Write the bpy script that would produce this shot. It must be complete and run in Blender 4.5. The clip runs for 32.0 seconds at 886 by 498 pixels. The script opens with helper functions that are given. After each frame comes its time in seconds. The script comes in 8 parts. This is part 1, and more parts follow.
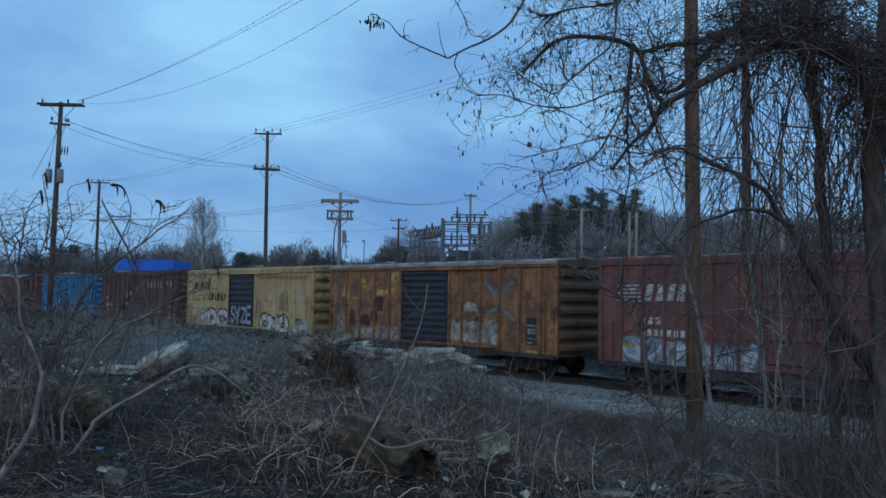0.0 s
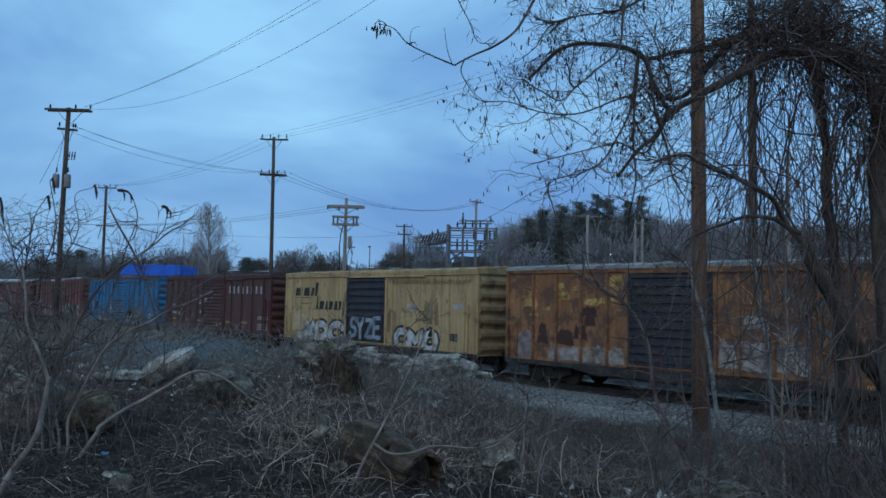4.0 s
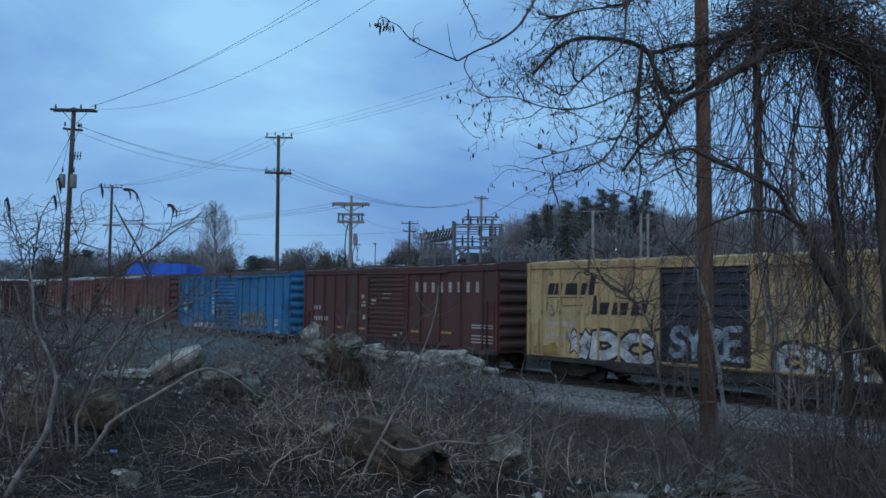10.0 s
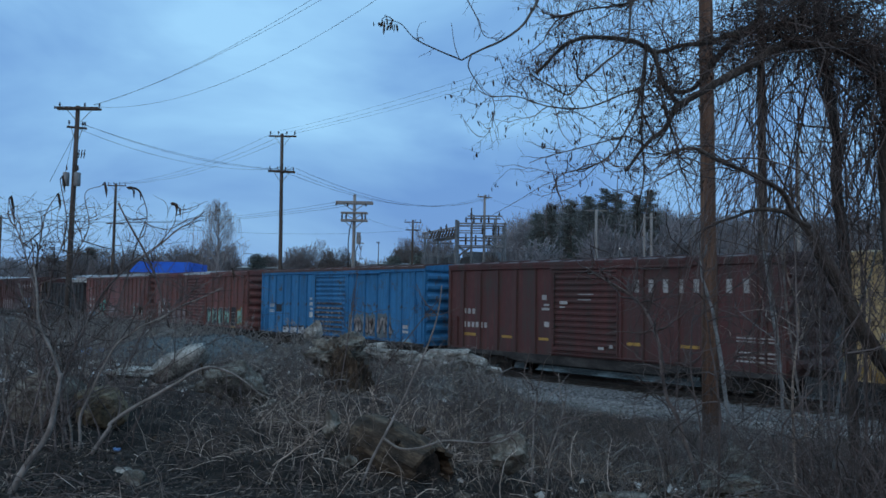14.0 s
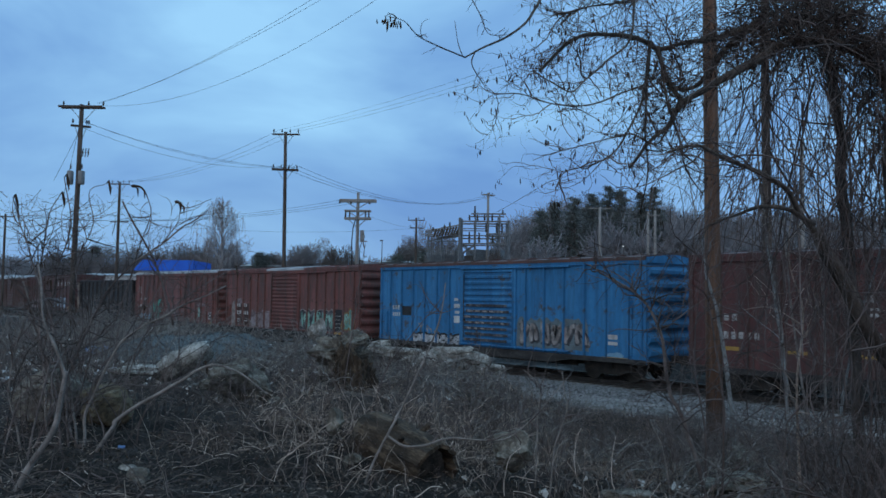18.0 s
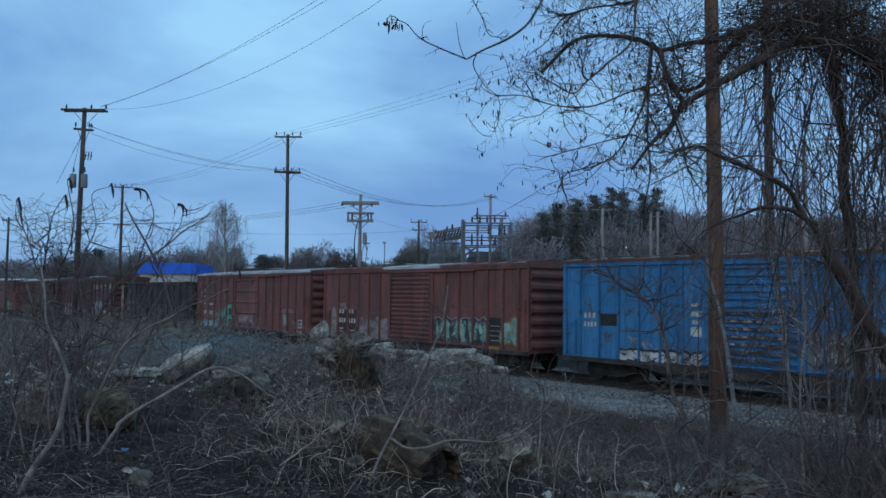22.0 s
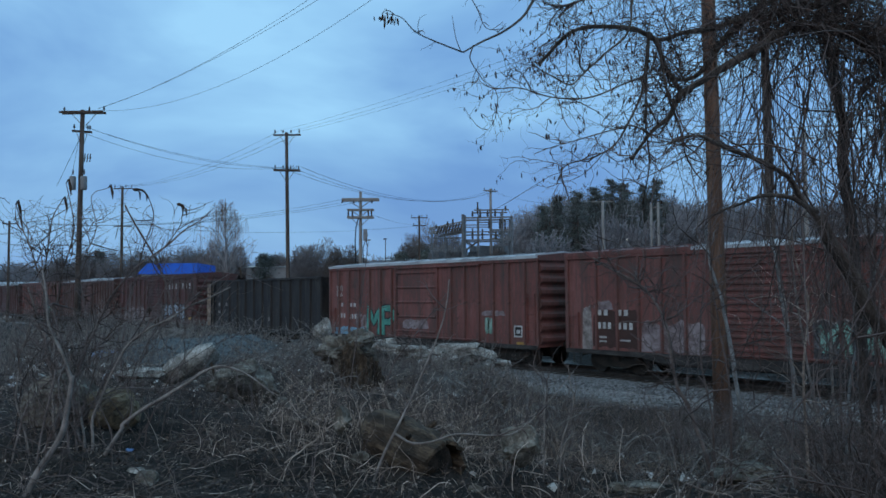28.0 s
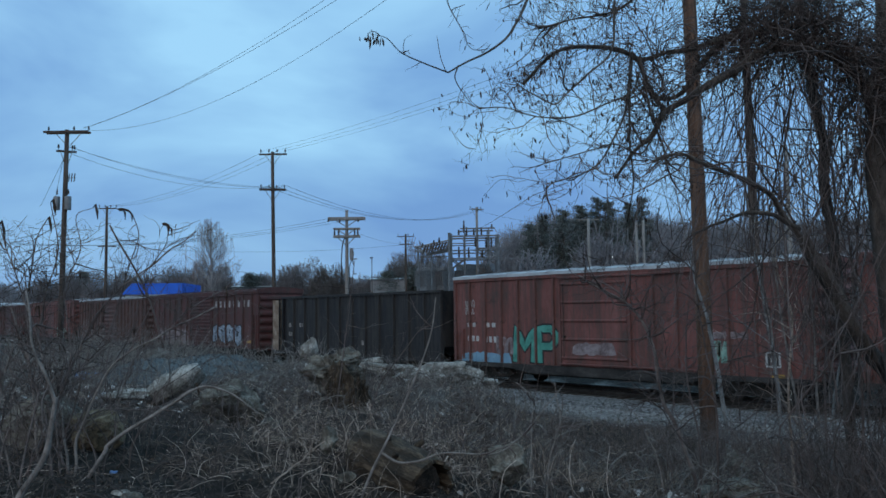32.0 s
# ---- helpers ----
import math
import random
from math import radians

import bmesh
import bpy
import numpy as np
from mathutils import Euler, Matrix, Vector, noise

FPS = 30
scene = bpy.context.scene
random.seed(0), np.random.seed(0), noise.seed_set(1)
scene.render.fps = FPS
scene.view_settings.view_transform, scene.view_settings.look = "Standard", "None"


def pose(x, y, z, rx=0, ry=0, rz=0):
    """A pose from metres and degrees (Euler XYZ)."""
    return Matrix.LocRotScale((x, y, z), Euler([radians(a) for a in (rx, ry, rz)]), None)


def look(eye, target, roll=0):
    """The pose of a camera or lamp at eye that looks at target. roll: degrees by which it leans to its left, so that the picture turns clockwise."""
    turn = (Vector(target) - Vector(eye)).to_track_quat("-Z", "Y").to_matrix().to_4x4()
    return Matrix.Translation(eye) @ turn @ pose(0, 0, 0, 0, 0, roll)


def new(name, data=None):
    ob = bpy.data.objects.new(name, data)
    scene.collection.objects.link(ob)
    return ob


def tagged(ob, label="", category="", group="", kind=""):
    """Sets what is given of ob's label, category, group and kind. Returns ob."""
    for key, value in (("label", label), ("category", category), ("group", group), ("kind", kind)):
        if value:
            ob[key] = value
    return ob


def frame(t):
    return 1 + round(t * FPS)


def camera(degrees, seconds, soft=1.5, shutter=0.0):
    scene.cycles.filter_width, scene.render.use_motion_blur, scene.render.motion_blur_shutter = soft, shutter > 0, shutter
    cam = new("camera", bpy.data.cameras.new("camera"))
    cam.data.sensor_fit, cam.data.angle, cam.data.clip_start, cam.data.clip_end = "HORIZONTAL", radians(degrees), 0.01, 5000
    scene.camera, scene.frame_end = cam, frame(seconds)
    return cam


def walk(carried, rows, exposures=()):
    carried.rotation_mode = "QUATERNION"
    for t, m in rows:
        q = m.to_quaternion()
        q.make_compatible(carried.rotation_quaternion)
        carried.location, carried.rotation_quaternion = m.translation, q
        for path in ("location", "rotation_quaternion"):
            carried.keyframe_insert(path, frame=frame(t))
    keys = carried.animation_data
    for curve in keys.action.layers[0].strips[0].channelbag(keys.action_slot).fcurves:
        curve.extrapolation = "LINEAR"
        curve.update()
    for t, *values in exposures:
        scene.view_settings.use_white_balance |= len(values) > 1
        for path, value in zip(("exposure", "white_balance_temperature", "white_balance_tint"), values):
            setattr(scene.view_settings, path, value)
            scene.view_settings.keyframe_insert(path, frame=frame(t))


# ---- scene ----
# ---- camera ----
cam = camera(56.8, 32.0, soft=1.6, shutter=0.5)
walk(cam, [
    (0, pose(-0.005, 0.001, 2.953, 93.350, -1.032, 49.114)),
    (0.5, pose(-0.000, -0.001, 2.954, 93.308, -1.033, 49.151)),
    (1, pose(0.001, -0.003, 2.952, 93.448, -1.128, 49.162)),
    (1.5, pose(0.000, -0.003, 2.953, 93.586, -1.201, 49.201)),
    (2, pose(0.000, -0.004, 2.953, 93.722, -1.209, 49.255)),
    (2.5, pose(0.001, -0.003, 2.955, 93.758, -1.245, 49.314)),
    (3, pose(0.001, -0.002, 2.955, 93.755, -1.313, 49.364)),
    (3.5, pose(-0.005, -0.000, 2.956, 93.765, -1.276, 49.438)),
    (5.5, pose(-0.004, -0.001, 2.953, 93.676, -1.274, 49.624)),
    (6, pose(0.000, -0.004, 2.952, 93.557, -1.289, 49.684)),
    (6.5, pose(0.002, -0.006, 2.953, 93.470, -1.321, 49.708)),
    (7, pose(-0.002, -0.002, 2.951, 93.462, -1.262, 49.752)),
    (7.5, pose(-0.002, -0.003, 2.951, 93.480, -1.179, 49.804)),
    (8, pose(-0.002, -0.001, 2.950, 93.407, -0.886, 49.850)),
    (8.5, pose(0.002, -0.001, 2.949, 93.434, -0.681, 49.836)),
    (9, pose(-0.001, -0.003, 2.952, 93.466, -0.728, 49.822)),
    (9.5, pose(-0.000, -0.003, 2.953, 93.497, -0.828, 49.853)),
    (10, pose(0.003, -0.003, 2.950, 93.517, -0.764, 49.908)),
    (10.5, pose(0.002, -0.003, 2.953, 93.595, -0.710, 49.916)),
    (11, pose(-0.005, -0.000, 2.954, 93.678, -0.752, 49.955)),
    (11.5, pose(-0.004, 0.002, 2.957, 93.638, -0.812, 50.003)),
    (12, pose(-0.003, 0.001, 2.956, 93.599, -0.841, 49.942)),
    (12.5, pose(-0.006, 0.003, 2.955, 93.509, -0.929, 49.911)),
    (13, pose(0.001, -0.003, 2.951, 93.468, -0.984, 49.933)),
    (13.5, pose(-0.000, -0.002, 2.950, 93.422, -0.965, 50.025)),
    (14, pose(0.000, -0.002, 2.953, 93.438, -0.928, 50.117)),
    (14.5, pose(-0.001, -0.001, 2.951, 93.470, -0.938, 50.094)),
    (16.5, pose(-0.001, -0.002, 2.950, 93.425, -1.011, 50.188)),
    (17, pose(-0.004, -0.002, 2.952, 93.374, -1.036, 50.273)),
    (17.5, pose(-0.003, -0.001, 2.953, 93.331, -0.939, 50.334)),
    (18, pose(0.000, -0.003, 2.950, 93.289, -0.862, 50.368)),
    (18.5, pose(-0.002, 0.001, 2.952, 93.323, -0.804, 50.426)),
    (19, pose(-0.002, 0.001, 2.953, 93.324, -0.729, 50.530)),
    (19.5, pose(0.001, -0.002, 2.949, 93.300, -0.652, 50.554)),
    (20, pose(-0.004, 0.003, 2.950, 93.260, -0.684, 50.508)),
    (20.5, pose(0.000, 0.000, 2.949, 93.256, -0.721, 50.504)),
    (21, pose(-0.001, 0.002, 2.952, 93.278, -0.665, 50.521)),
    (21.5, pose(0.002, -0.000, 2.948, 93.355, -0.695, 50.510)),
    (22, pose(0.002, -0.002, 2.949, 93.422, -0.690, 50.560)),
    (22.5, pose(-0.000, 0.001, 2.948, 93.526, -0.664, 50.578)),
    (23, pose(0.000, 0.000, 2.950, 93.554, -0.667, 50.574)),
    (23.5, pose(-0.002, -0.001, 2.949, 93.660, -0.698, 50.464)),
    (24, pose(-0.009, 0.004, 2.950, 93.628, -0.901, 50.471)),
    (24.5, pose(-0.002, 0.003, 2.953, 93.446, -0.858, 50.497)),
    (25, pose(-0.005, 0.006, 2.950, 93.445, -0.861, 50.557)),
    (25.5, pose(-0.005, 0.006, 2.952, 93.301, -0.619, 50.769)),
    (27.5, pose(-0.000, 0.006, 2.939, 93.264, 0.329, 50.834)),
    (28, pose(0.001, 0.004, 2.943, 93.084, 0.427, 50.692)),
    (28.5, pose(0.001, 0.005, 2.943, 92.975, 0.415, 50.693)),
    (29, pose(-0.002, 0.005, 2.941, 93.089, 0.286, 50.568)),
    (29.5, pose(0.002, 0.005, 2.943, 93.426, 0.352, 50.576)),
    (30, pose(0.010, 0.007, 2.942, 93.697, 0.574, 50.396)),
    (30.5, pose(0.007, 0.008, 2.944, 93.951, 0.848, 50.021)),
    (31, pose(0.005, 0.006, 2.944, 94.178, 0.750, 49.842)),
    (31.5, pose(0.013, -0.003, 2.941, 94.305, 0.702, 49.835)),
    (32, pose(0.017, -0.006, 2.941, 94.373, 0.763, 49.765)),
], [(0, 0.0, 6570, 8), (6, 0.0, 6620, 9), (10, 0.02, 6740, 12), (20, 0.03, 6760, 11), (28, 0.04, 6830, 10), (32, 0.07, 7010, 10)])

# ---- sky and light ----
world = bpy.data.worlds.new("overcast_dusk")
scene.world = world
world.use_nodes = True
wn, wl = world.node_tree.nodes, world.node_tree.links
wn.clear()
SUN_UP, SUN_TURN = radians(24), radians(200)
sky = wn.new("ShaderNodeTexSky")
sky.sky_type, sky.sun_disc, sky.sun_elevation, sky.sun_rotation = "NISHITA", False, SUN_UP, SUN_TURN
sky.air_density, sky.dust_density, sky.ozone_density = 1.4, 1.0, 3.0
way = wn.new("ShaderNodeTexCoord")
flat = wn.new("ShaderNodeMapping")
flat.inputs["Scale"].default_value = (1.0, 1.0, 2.6)
flat.inputs["Rotation"].default_value = (0.0, 0.0, radians(7))
wl.new(way.outputs["Generated"], flat.inputs["Vector"])
puff = wn.new("ShaderNodeTexNoise")
puff.inputs["Scale"].default_value, puff.inputs["Detail"].default_value, puff.inputs["Roughness"].default_value = 2.3, 5.0, 0.52
puff.inputs["Distortion"].default_value = 0.4
wl.new(flat.outputs["Vector"], puff.inputs["Vector"])
shade = wn.new("ShaderNodeValToRGB")
shade.color_ramp.elements[0].position, shade.color_ramp.elements[0].color = 0.30, (0.124, 0.315, 0.72, 1)
shade.color_ramp.elements[1].position, shade.color_ramp.elements[1].color = 0.70, (0.345, 0.71, 1.085, 1)
# an overcast sky is brighter towards the zenith
high = wn.new("ShaderNodeSeparateXYZ")
wl.new(way.outputs["Generated"], high.inputs[0])
lift = wn.new("ShaderNodeMath")
lift.operation = "MULTIPLY_ADD"
lift.inputs[1].default_value, lift.inputs[2].default_value = 0.85, -0.17
wl.new(high.outputs["Z"], lift.inputs[0])
both = wn.new("ShaderNodeMath")
both.use_clamp = True
wl.new(lift.outputs[0], both.inputs[0])
wl.new(puff.outputs["Fac"], both.inputs[1])
wl.new(both.outputs[0], shade.inputs["Fac"])
dim = wn.new("ShaderNodeVectorMath")
dim.operation = "SCALE"
dim.inputs["Scale"].default_value = 0.10
wl.new(sky.outputs["Color"], dim.inputs[0])
veil = wn.new("ShaderNodeMixRGB")
veil.inputs["Fac"].default_value = 0.86
wl.new(dim.outputs["Vector"], veil.inputs["Color1"])
wl.new(shade.outputs["Color"], veil.inputs["Color2"])
back = wn.new("ShaderNodeBackground")
back.inputs["Strength"].default_value = 1.0
wl.new(veil.outputs["Color"], back.inputs["Color"])
wout = wn.new("ShaderNodeOutputWorld")
wl.new(back.outputs["Background"], wout.inputs["Surface"])

sun = new("sun", bpy.data.lights.new("sun", "SUN"))
sun.data.energy, sun.data.angle, sun.data.color = 0.80, radians(70), (1.0, 0.81, 0.67)
sun.matrix_world = look((0, 0, 60), (-22, 32, 40))
scene.view_settings.exposure = 0.0


# ---- mesh building ----
def site(l, d, z=0.0):
    """A place on the plan: l metres right of and d metres before the standpoint, at height z."""
    return Vector((0.6446 * l - 0.7645 * d, 0.7645 * l + 0.6446 * d, z))


def step(v, a, b):
    f = min(max((v - a) / (b - a), 0.0), 1.0)
    return f * f * (3 - 2 * f)


class Build:
    """Gathers vertices and faces of one mesh."""

    def __init__(self):
        self.v, self.f = [], []

    def add(self, verts, faces):
        n = len(self.v)
        self.v.extend(tuple(p) for p in verts)
        self.f.extend(tuple(i + n for i in f) for f in faces)
        return self

    def box(self, x0, x1, y0, y1, z0, z1, m=None):
        c = [(x, y, z) for z in (z0, z1) for x, y in ((x0, y0), (x1, y0), (x1, y1), (x0, y1))]
        if m is not None:
            c = [m @ Vector(p) for p in c]
        return self.add(c, [(3, 2, 1, 0), (4, 5, 6, 7), (0, 1, 5, 4), (1, 2, 6, 5), (2, 3, 7, 6), (3, 0, 4, 7)])

    def prism(self, outline, axis, a, b, m=None):
        """An outline of (p, q) pairs, drawn out along an axis from a to b."""
        n = len(outline)
        put = {"x": lambda s, p, q: (s, p, q), "y": lambda s, p, q: (p, s, q), "z": lambda s, p, q: (p, q, s)}[axis]
        c = [put(s, p, q) for s in (a, b) for p, q in outline]
        if m is not None:
            c = [m @ Vector(p) for p in c]
        return self.add(c, [tuple(range(n)), tuple(range(2 * n - 1, n - 1, -1))] + [((i + 1) % n, i, n + i, n + (i + 1) % n) for i in range(n)])

    def tube(self, path, radii, n=6):
        """A round bar along a path; radii: one number or one for each point."""
        path = [Vector(p) for p in path]
        if not hasattr(radii, "__len__"):
            radii = [radii] * len(path)
        side = None
        rings = []
        for i, p in enumerate(path):
            t = (path[min(i + 1, len(path) - 1)] - path[max(i - 1, 0)]).normalized()
            side = t.orthogonal() if side is None else side - t * side.dot(t)
            side.normalize()
            other = t.cross(side)
            rings += [p + (side * math.cos(k * math.tau / n) + other * math.sin(k * math.tau / n)) * radii[i] for k in range(n)]
        m = len(path)
        faces = [(i * n + k, i * n + (k + 1) % n, (i + 1) * n + (k + 1) % n, (i + 1) * n + k) for i in range(m - 1) for k in range(n)]
        return self.add(rings, faces + [tuple(range(n - 1, -1, -1)), tuple(range((m - 1) * n, m * n))])

    def lathe(self, profile, base, n=12):
        """A turned body about a vertical axis: profile of (radius, height)."""
        c = [(base[0] + r * math.cos(k * math.tau / n), base[1] + r * math.sin(k * math.tau / n), base[2] + h) for r, h in profile for k in range(n)]
        m = len(profile)
        faces = [(i * n + k, i * n + (k + 1) % n, (i + 1) * n + (k + 1) % n, (i + 1) * n + k) for i in range(m - 1) for k in range(n)]
        return self.add(c, faces + [tuple(range(n - 1, -1, -1)), tuple(range((m - 1) * n, m * n))])

    def mesh(self, name, material, smooth=False):
        me = bpy.data.meshes.new(name)
        me.from_pydata(self.v, [], self.f)
        me.materials.append(material)
        if smooth:
            me.shade_smooth()
        return me


def part(name, shape, material, parent=None, label="", smooth=False):
    ob = new(name, shape.mesh(name, material, smooth) if isinstance(shape, Build) else shape)
    ob.parent = parent
    return tagged(ob, label) if label else ob


def thing(name, label, category, group="", place=None, kind=""):
    ob = tagged(new(name), label, category, group, kind)
    ob.empty_display_size = 0.2
    if place is not None:
        ob.matrix_basis = place if isinstance(place, Matrix) else Matrix.Translation(place)
    return ob


def lump(size, seed, rough=0.35, sharp=1.0, levels=3, block=1.0):
    """A stone: a ball with its faces pushed in and out, cut by a few planes; block below 1 squares it up."""
    bm = bmesh.new()
    bmesh.ops.create_icosphere(bm, subdivisions=levels, radius=1.0)
    rng = random.Random(seed)
    cuts = [(Vector((rng.gauss(0, 1), rng.gauss(0, 1), rng.gauss(0, 1))).normalized(), rng.uniform(0.55, 0.9)) for _ in range(int(9 * sharp))]
    off = Vector((seed * 3.1, seed * 1.7, seed * 0.3))
    for v in bm.verts:
        p = v.co.copy()
        if block < 1:
            p = Vector([math.copysign(abs(c) ** block, c) for c in p]) * 0.82
        for n, h in cuts:
            over = p.dot(n) - h
            if over > 0:
                p -= n * over * 0.9
        p *= 1 + rough * (noise.noise(p * 1.6 + off) + 0.5 * noise.noise(p * 4.5 + off) + 0.28 * noise.noise(p * 11 + off) + 0.14 * noise.noise(p * 24 + off))
        v.co = Vector((p.x * size[0], p.y * size[1], p.z * size[2]))
    b = Build().add([v.co for v in bm.verts], [[v.index for v in f.verts] for f in bm.faces])
    bm.free()
    return b


def bars_mesh(name, paths, radii, material, n=4):
    """Many thin round twigs in one mesh. paths: array (twigs, points, 3); radii: (twigs, points)."""
    p = np.asarray(paths, dtype=np.float64)
    r = np.asarray(radii, dtype=np.float64)
    c, k, _ = p.shape
    t = np.empty_like(p)
    t[:, 1:-1] = p[:, 2:] - p[:, :-2]
    t[:, 0], t[:, -1] = p[:, 1] - p[:, 0], p[:, -1] - p[:, -2]
    t /= np.linalg.norm(t, axis=2, keepdims=True) + 1e-9
    ref = np.where(np.abs(t[:, :1, 2:3]) > 0.8, np.array([[[1.0, 0.13, 0]]]), np.array([[[0.0, 0.1, 1.0]]]))
    s = np.cross(t, np.broadcast_to(ref, t.shape))
    s /= np.linalg.norm(s, axis=2, keepdims=True) + 1e-9
    o = np.cross(t, s)
    a = np.arange(n) * math.tau / n
    ring = p[:, :, None] + r[:, :, None, None] * (s[:, :, None] * np.cos(a)[None, None, :, None] + o[:, :, None] * np.sin(a)[None, None, :, None])
    base = (np.arange(c)[:, None, None] * k + np.arange(k - 1)[None, :, None]) * n
    i = np.arange(n)[None, None]
    j = (i + 1) % n
    quads = np.stack([base + i, base + j, base + n + j, base + n + i], axis=-1).reshape(-1, 4)
    return quad_mesh(name, ring.reshape(-1, 3), quads, material)


def quad_mesh(name, verts, quads, material, smooth=True):
    me = bpy.data.meshes.new(name)
    me.vertices.add(len(verts))
    me.vertices.foreach_set("co", np.ascontiguousarray(verts, dtype=np.float32).ravel())
    me.loops.add(quads.size)
    me.loops.foreach_set("vertex_index", np.ascontiguousarray(quads, dtype=np.int32).ravel())
    me.polygons.add(len(quads))
    me.polygons.foreach_set("loop_start", np.arange(len(quads), dtype=np.int32) * quads.shape[1])
    me.update(calc_edges=True)
    me.validate()
    me.materials.append(material)
    if smooth:
        me.shade_smooth()
    return me


# ---- materials ----
def surface(name, colours, scale=3.0, fine=40.0, rough=0.8, metal=0.0, bump=0.3, depth=0.02, by=None, stretch=(1, 1, 1), spread=(0.3, 0.7), island=0.0, gloss=0.3):
    """A worn surface: two or three colours mixed by broad and fine noise, with relief."""
    m = bpy.data.materials.new(name)
    m.use_nodes = True
    nt = m.node_tree
    nd, ln = nt.nodes, nt.links
    bsdf = nd["Principled BSDF"]
    co = nd.new("ShaderNodeTexCoord")
    mp = nd.new("ShaderNodeMapping")
    mp.inputs["Scale"].default_value = stretch
    ln.new(co.outputs["Object"], mp.inputs["Vector"])
    broad = nd.new("ShaderNodeTexNoise")
    broad.inputs["Scale"].default_value, broad.inputs["Detail"].default_value, broad.inputs["Roughness"].default_value = scale, 6.0, 0.62
    small = nd.new("ShaderNodeTexNoise")
    small.inputs["Scale"].default_value, small.inputs["Detail"].default_value = fine, 4.0
    for n in (broad, small):
        ln.new(mp.outputs["Vector"], n.inputs["Vector"])
    mixf = nd.new("ShaderNodeMath")
    mixf.operation = "MULTIPLY_ADD"
    mixf.inputs[1].default_value = 0.35
    ln.new(small.outputs["Fac"], mixf.inputs[0])
    sub = nd.new("ShaderNodeMath")
    sub.operation = "MULTIPLY_ADD"
    sub.inputs[1].default_value, sub.inputs[2].default_value = 1.0, -0.175
    ln.new(broad.outputs["Fac"], sub.inputs[0])
    ln.new(sub.outputs[0], mixf.inputs[2])
    last = mixf.outputs[0]
    if island:
        geo = nd.new("ShaderNodeNewGeometry")
        add = nd.new("ShaderNodeMath")
        add.operation = "MULTIPLY_ADD"
        add.inputs[1].default_value = island
        ln.new(geo.outputs["Random Per Island"], add.inputs[0])
        cent = nd.new("ShaderNodeMath")
        cent.inputs[1].default_value = -island / 2
        ln.new(last, cent.inputs[0])
        ln.new(cent.outputs[0], add.inputs[2])
        last = add.outputs[0]
    ramp = nd.new("ShaderNodeValToRGB")
    e = ramp.color_ramp.elements
    e[0].position, e[1].position = spread
    e[0].color, e[1].color = (*colours[0], 1), (*colours[-1], 1)
    if len(colours) == 3:
        mid = e.new((spread[0] + spread[1]) / 2)
        mid.color = (*colours[1], 1)
    ln.new(last, ramp.inputs["Fac"])
    ln.new(ramp.outputs["Color"], bsdf.inputs["Base Color"])
    bsdf.inputs["Roughness"].default_value, bsdf.inputs["Metallic"].default_value = rough, metal
    bsdf.inputs["Specular IOR Level"].default_value = gloss
    if bump:
        bp = nd.new("ShaderNodeBump")
        bp.inputs["Strength"].default_value, bp.inputs["Distance"].default_value = bump, depth
        ln.new(last, bp.inputs["Height"])
        ln.new(bp.outputs["Normal"], bsdf.inputs["Normal"])
    return m


def car_paint(name, paint, faded, rust=(0.07, 0.035, 0.022), worn=0.62, grime=(0.05, 0.045, 0.04)):
    """Freight-car paint: faded in patches, streaked downwards with grime, rust where it has flaked."""
    m = surface(name, (grime, paint, faded), 0.7, 9.0, 0.62, 0.0, 0.15, 0.01, stretch=(1.6, 1, 0.5), spread=(0.26, 0.74), gloss=0.25)
    nd, ln = m.node_tree.nodes, m.node_tree.links
    bsdf = nd["Principled BSDF"]
    ramp = [n for n in nd if n.type == "VALTORGB"][0]
    co = [n for n in nd if n.type == "TEX_COORD"][0]
    flake = nd.new("ShaderNodeTexNoise")
    flake.inputs["Scale"].default_value, flake.inputs["Detail"].default_value, flake.inputs["Roughness"].default_value = 1.7, 9.0, 0.72
    ln.new(co.outputs["Object"], flake.inputs["Vector"])
    cut = nd.new("ShaderNodeValToRGB")
    cut.color_ramp.elements[0].position, cut.color_ramp.elements[1].position = worn, worn + 0.07
    ln.new(flake.outputs["Fac"], cut.inputs["Fac"])
    mix = nd.new("ShaderNodeMixRGB")
    mix.inputs["Color2"].default_value = (*rust, 1)
    ln.new(cut.outputs["Color"], mix.inputs["Fac"])
    ln.new(ramp.outputs["Color"], mix.inputs["Color1"])
    # rain streaks of grime
    long = nd.new("ShaderNodeMapping")
    long.inputs["Scale"].default_value = (5.0, 1.0, 0.22)
    ln.new(co.outputs["Object"], long.inputs["Vector"])
    streak = nd.new("ShaderNodeTexNoise")
    streak.inputs["Scale"].default_value, streak.inputs["Detail"].default_value, streak.inputs["Roughness"].default_value = 1.6, 7.0, 0.65
    ln.new(long.outputs["Vector"], streak.inputs["Vector"])
    band = nd.new("ShaderNodeMapRange")
    band.inputs["From Min"].default_value, band.inputs["From Max"].default_value, band.inputs["To Max"].default_value = 0.44, 0.70, 0.75
    ln.new(streak.outputs["Fac"], band.inputs["Value"])
    soil = nd.new("ShaderNodeMixRGB")
    soil.inputs["Color2"].default_value = (*grime, 1)
    ln.new(band.outputs["Result"], soil.inputs["Fac"])
    ln.new(mix.outputs["Color"], soil.inputs["Color1"])
    ln.new(soil.outputs["Color"], bsdf.inputs["Base Color"])
    return m


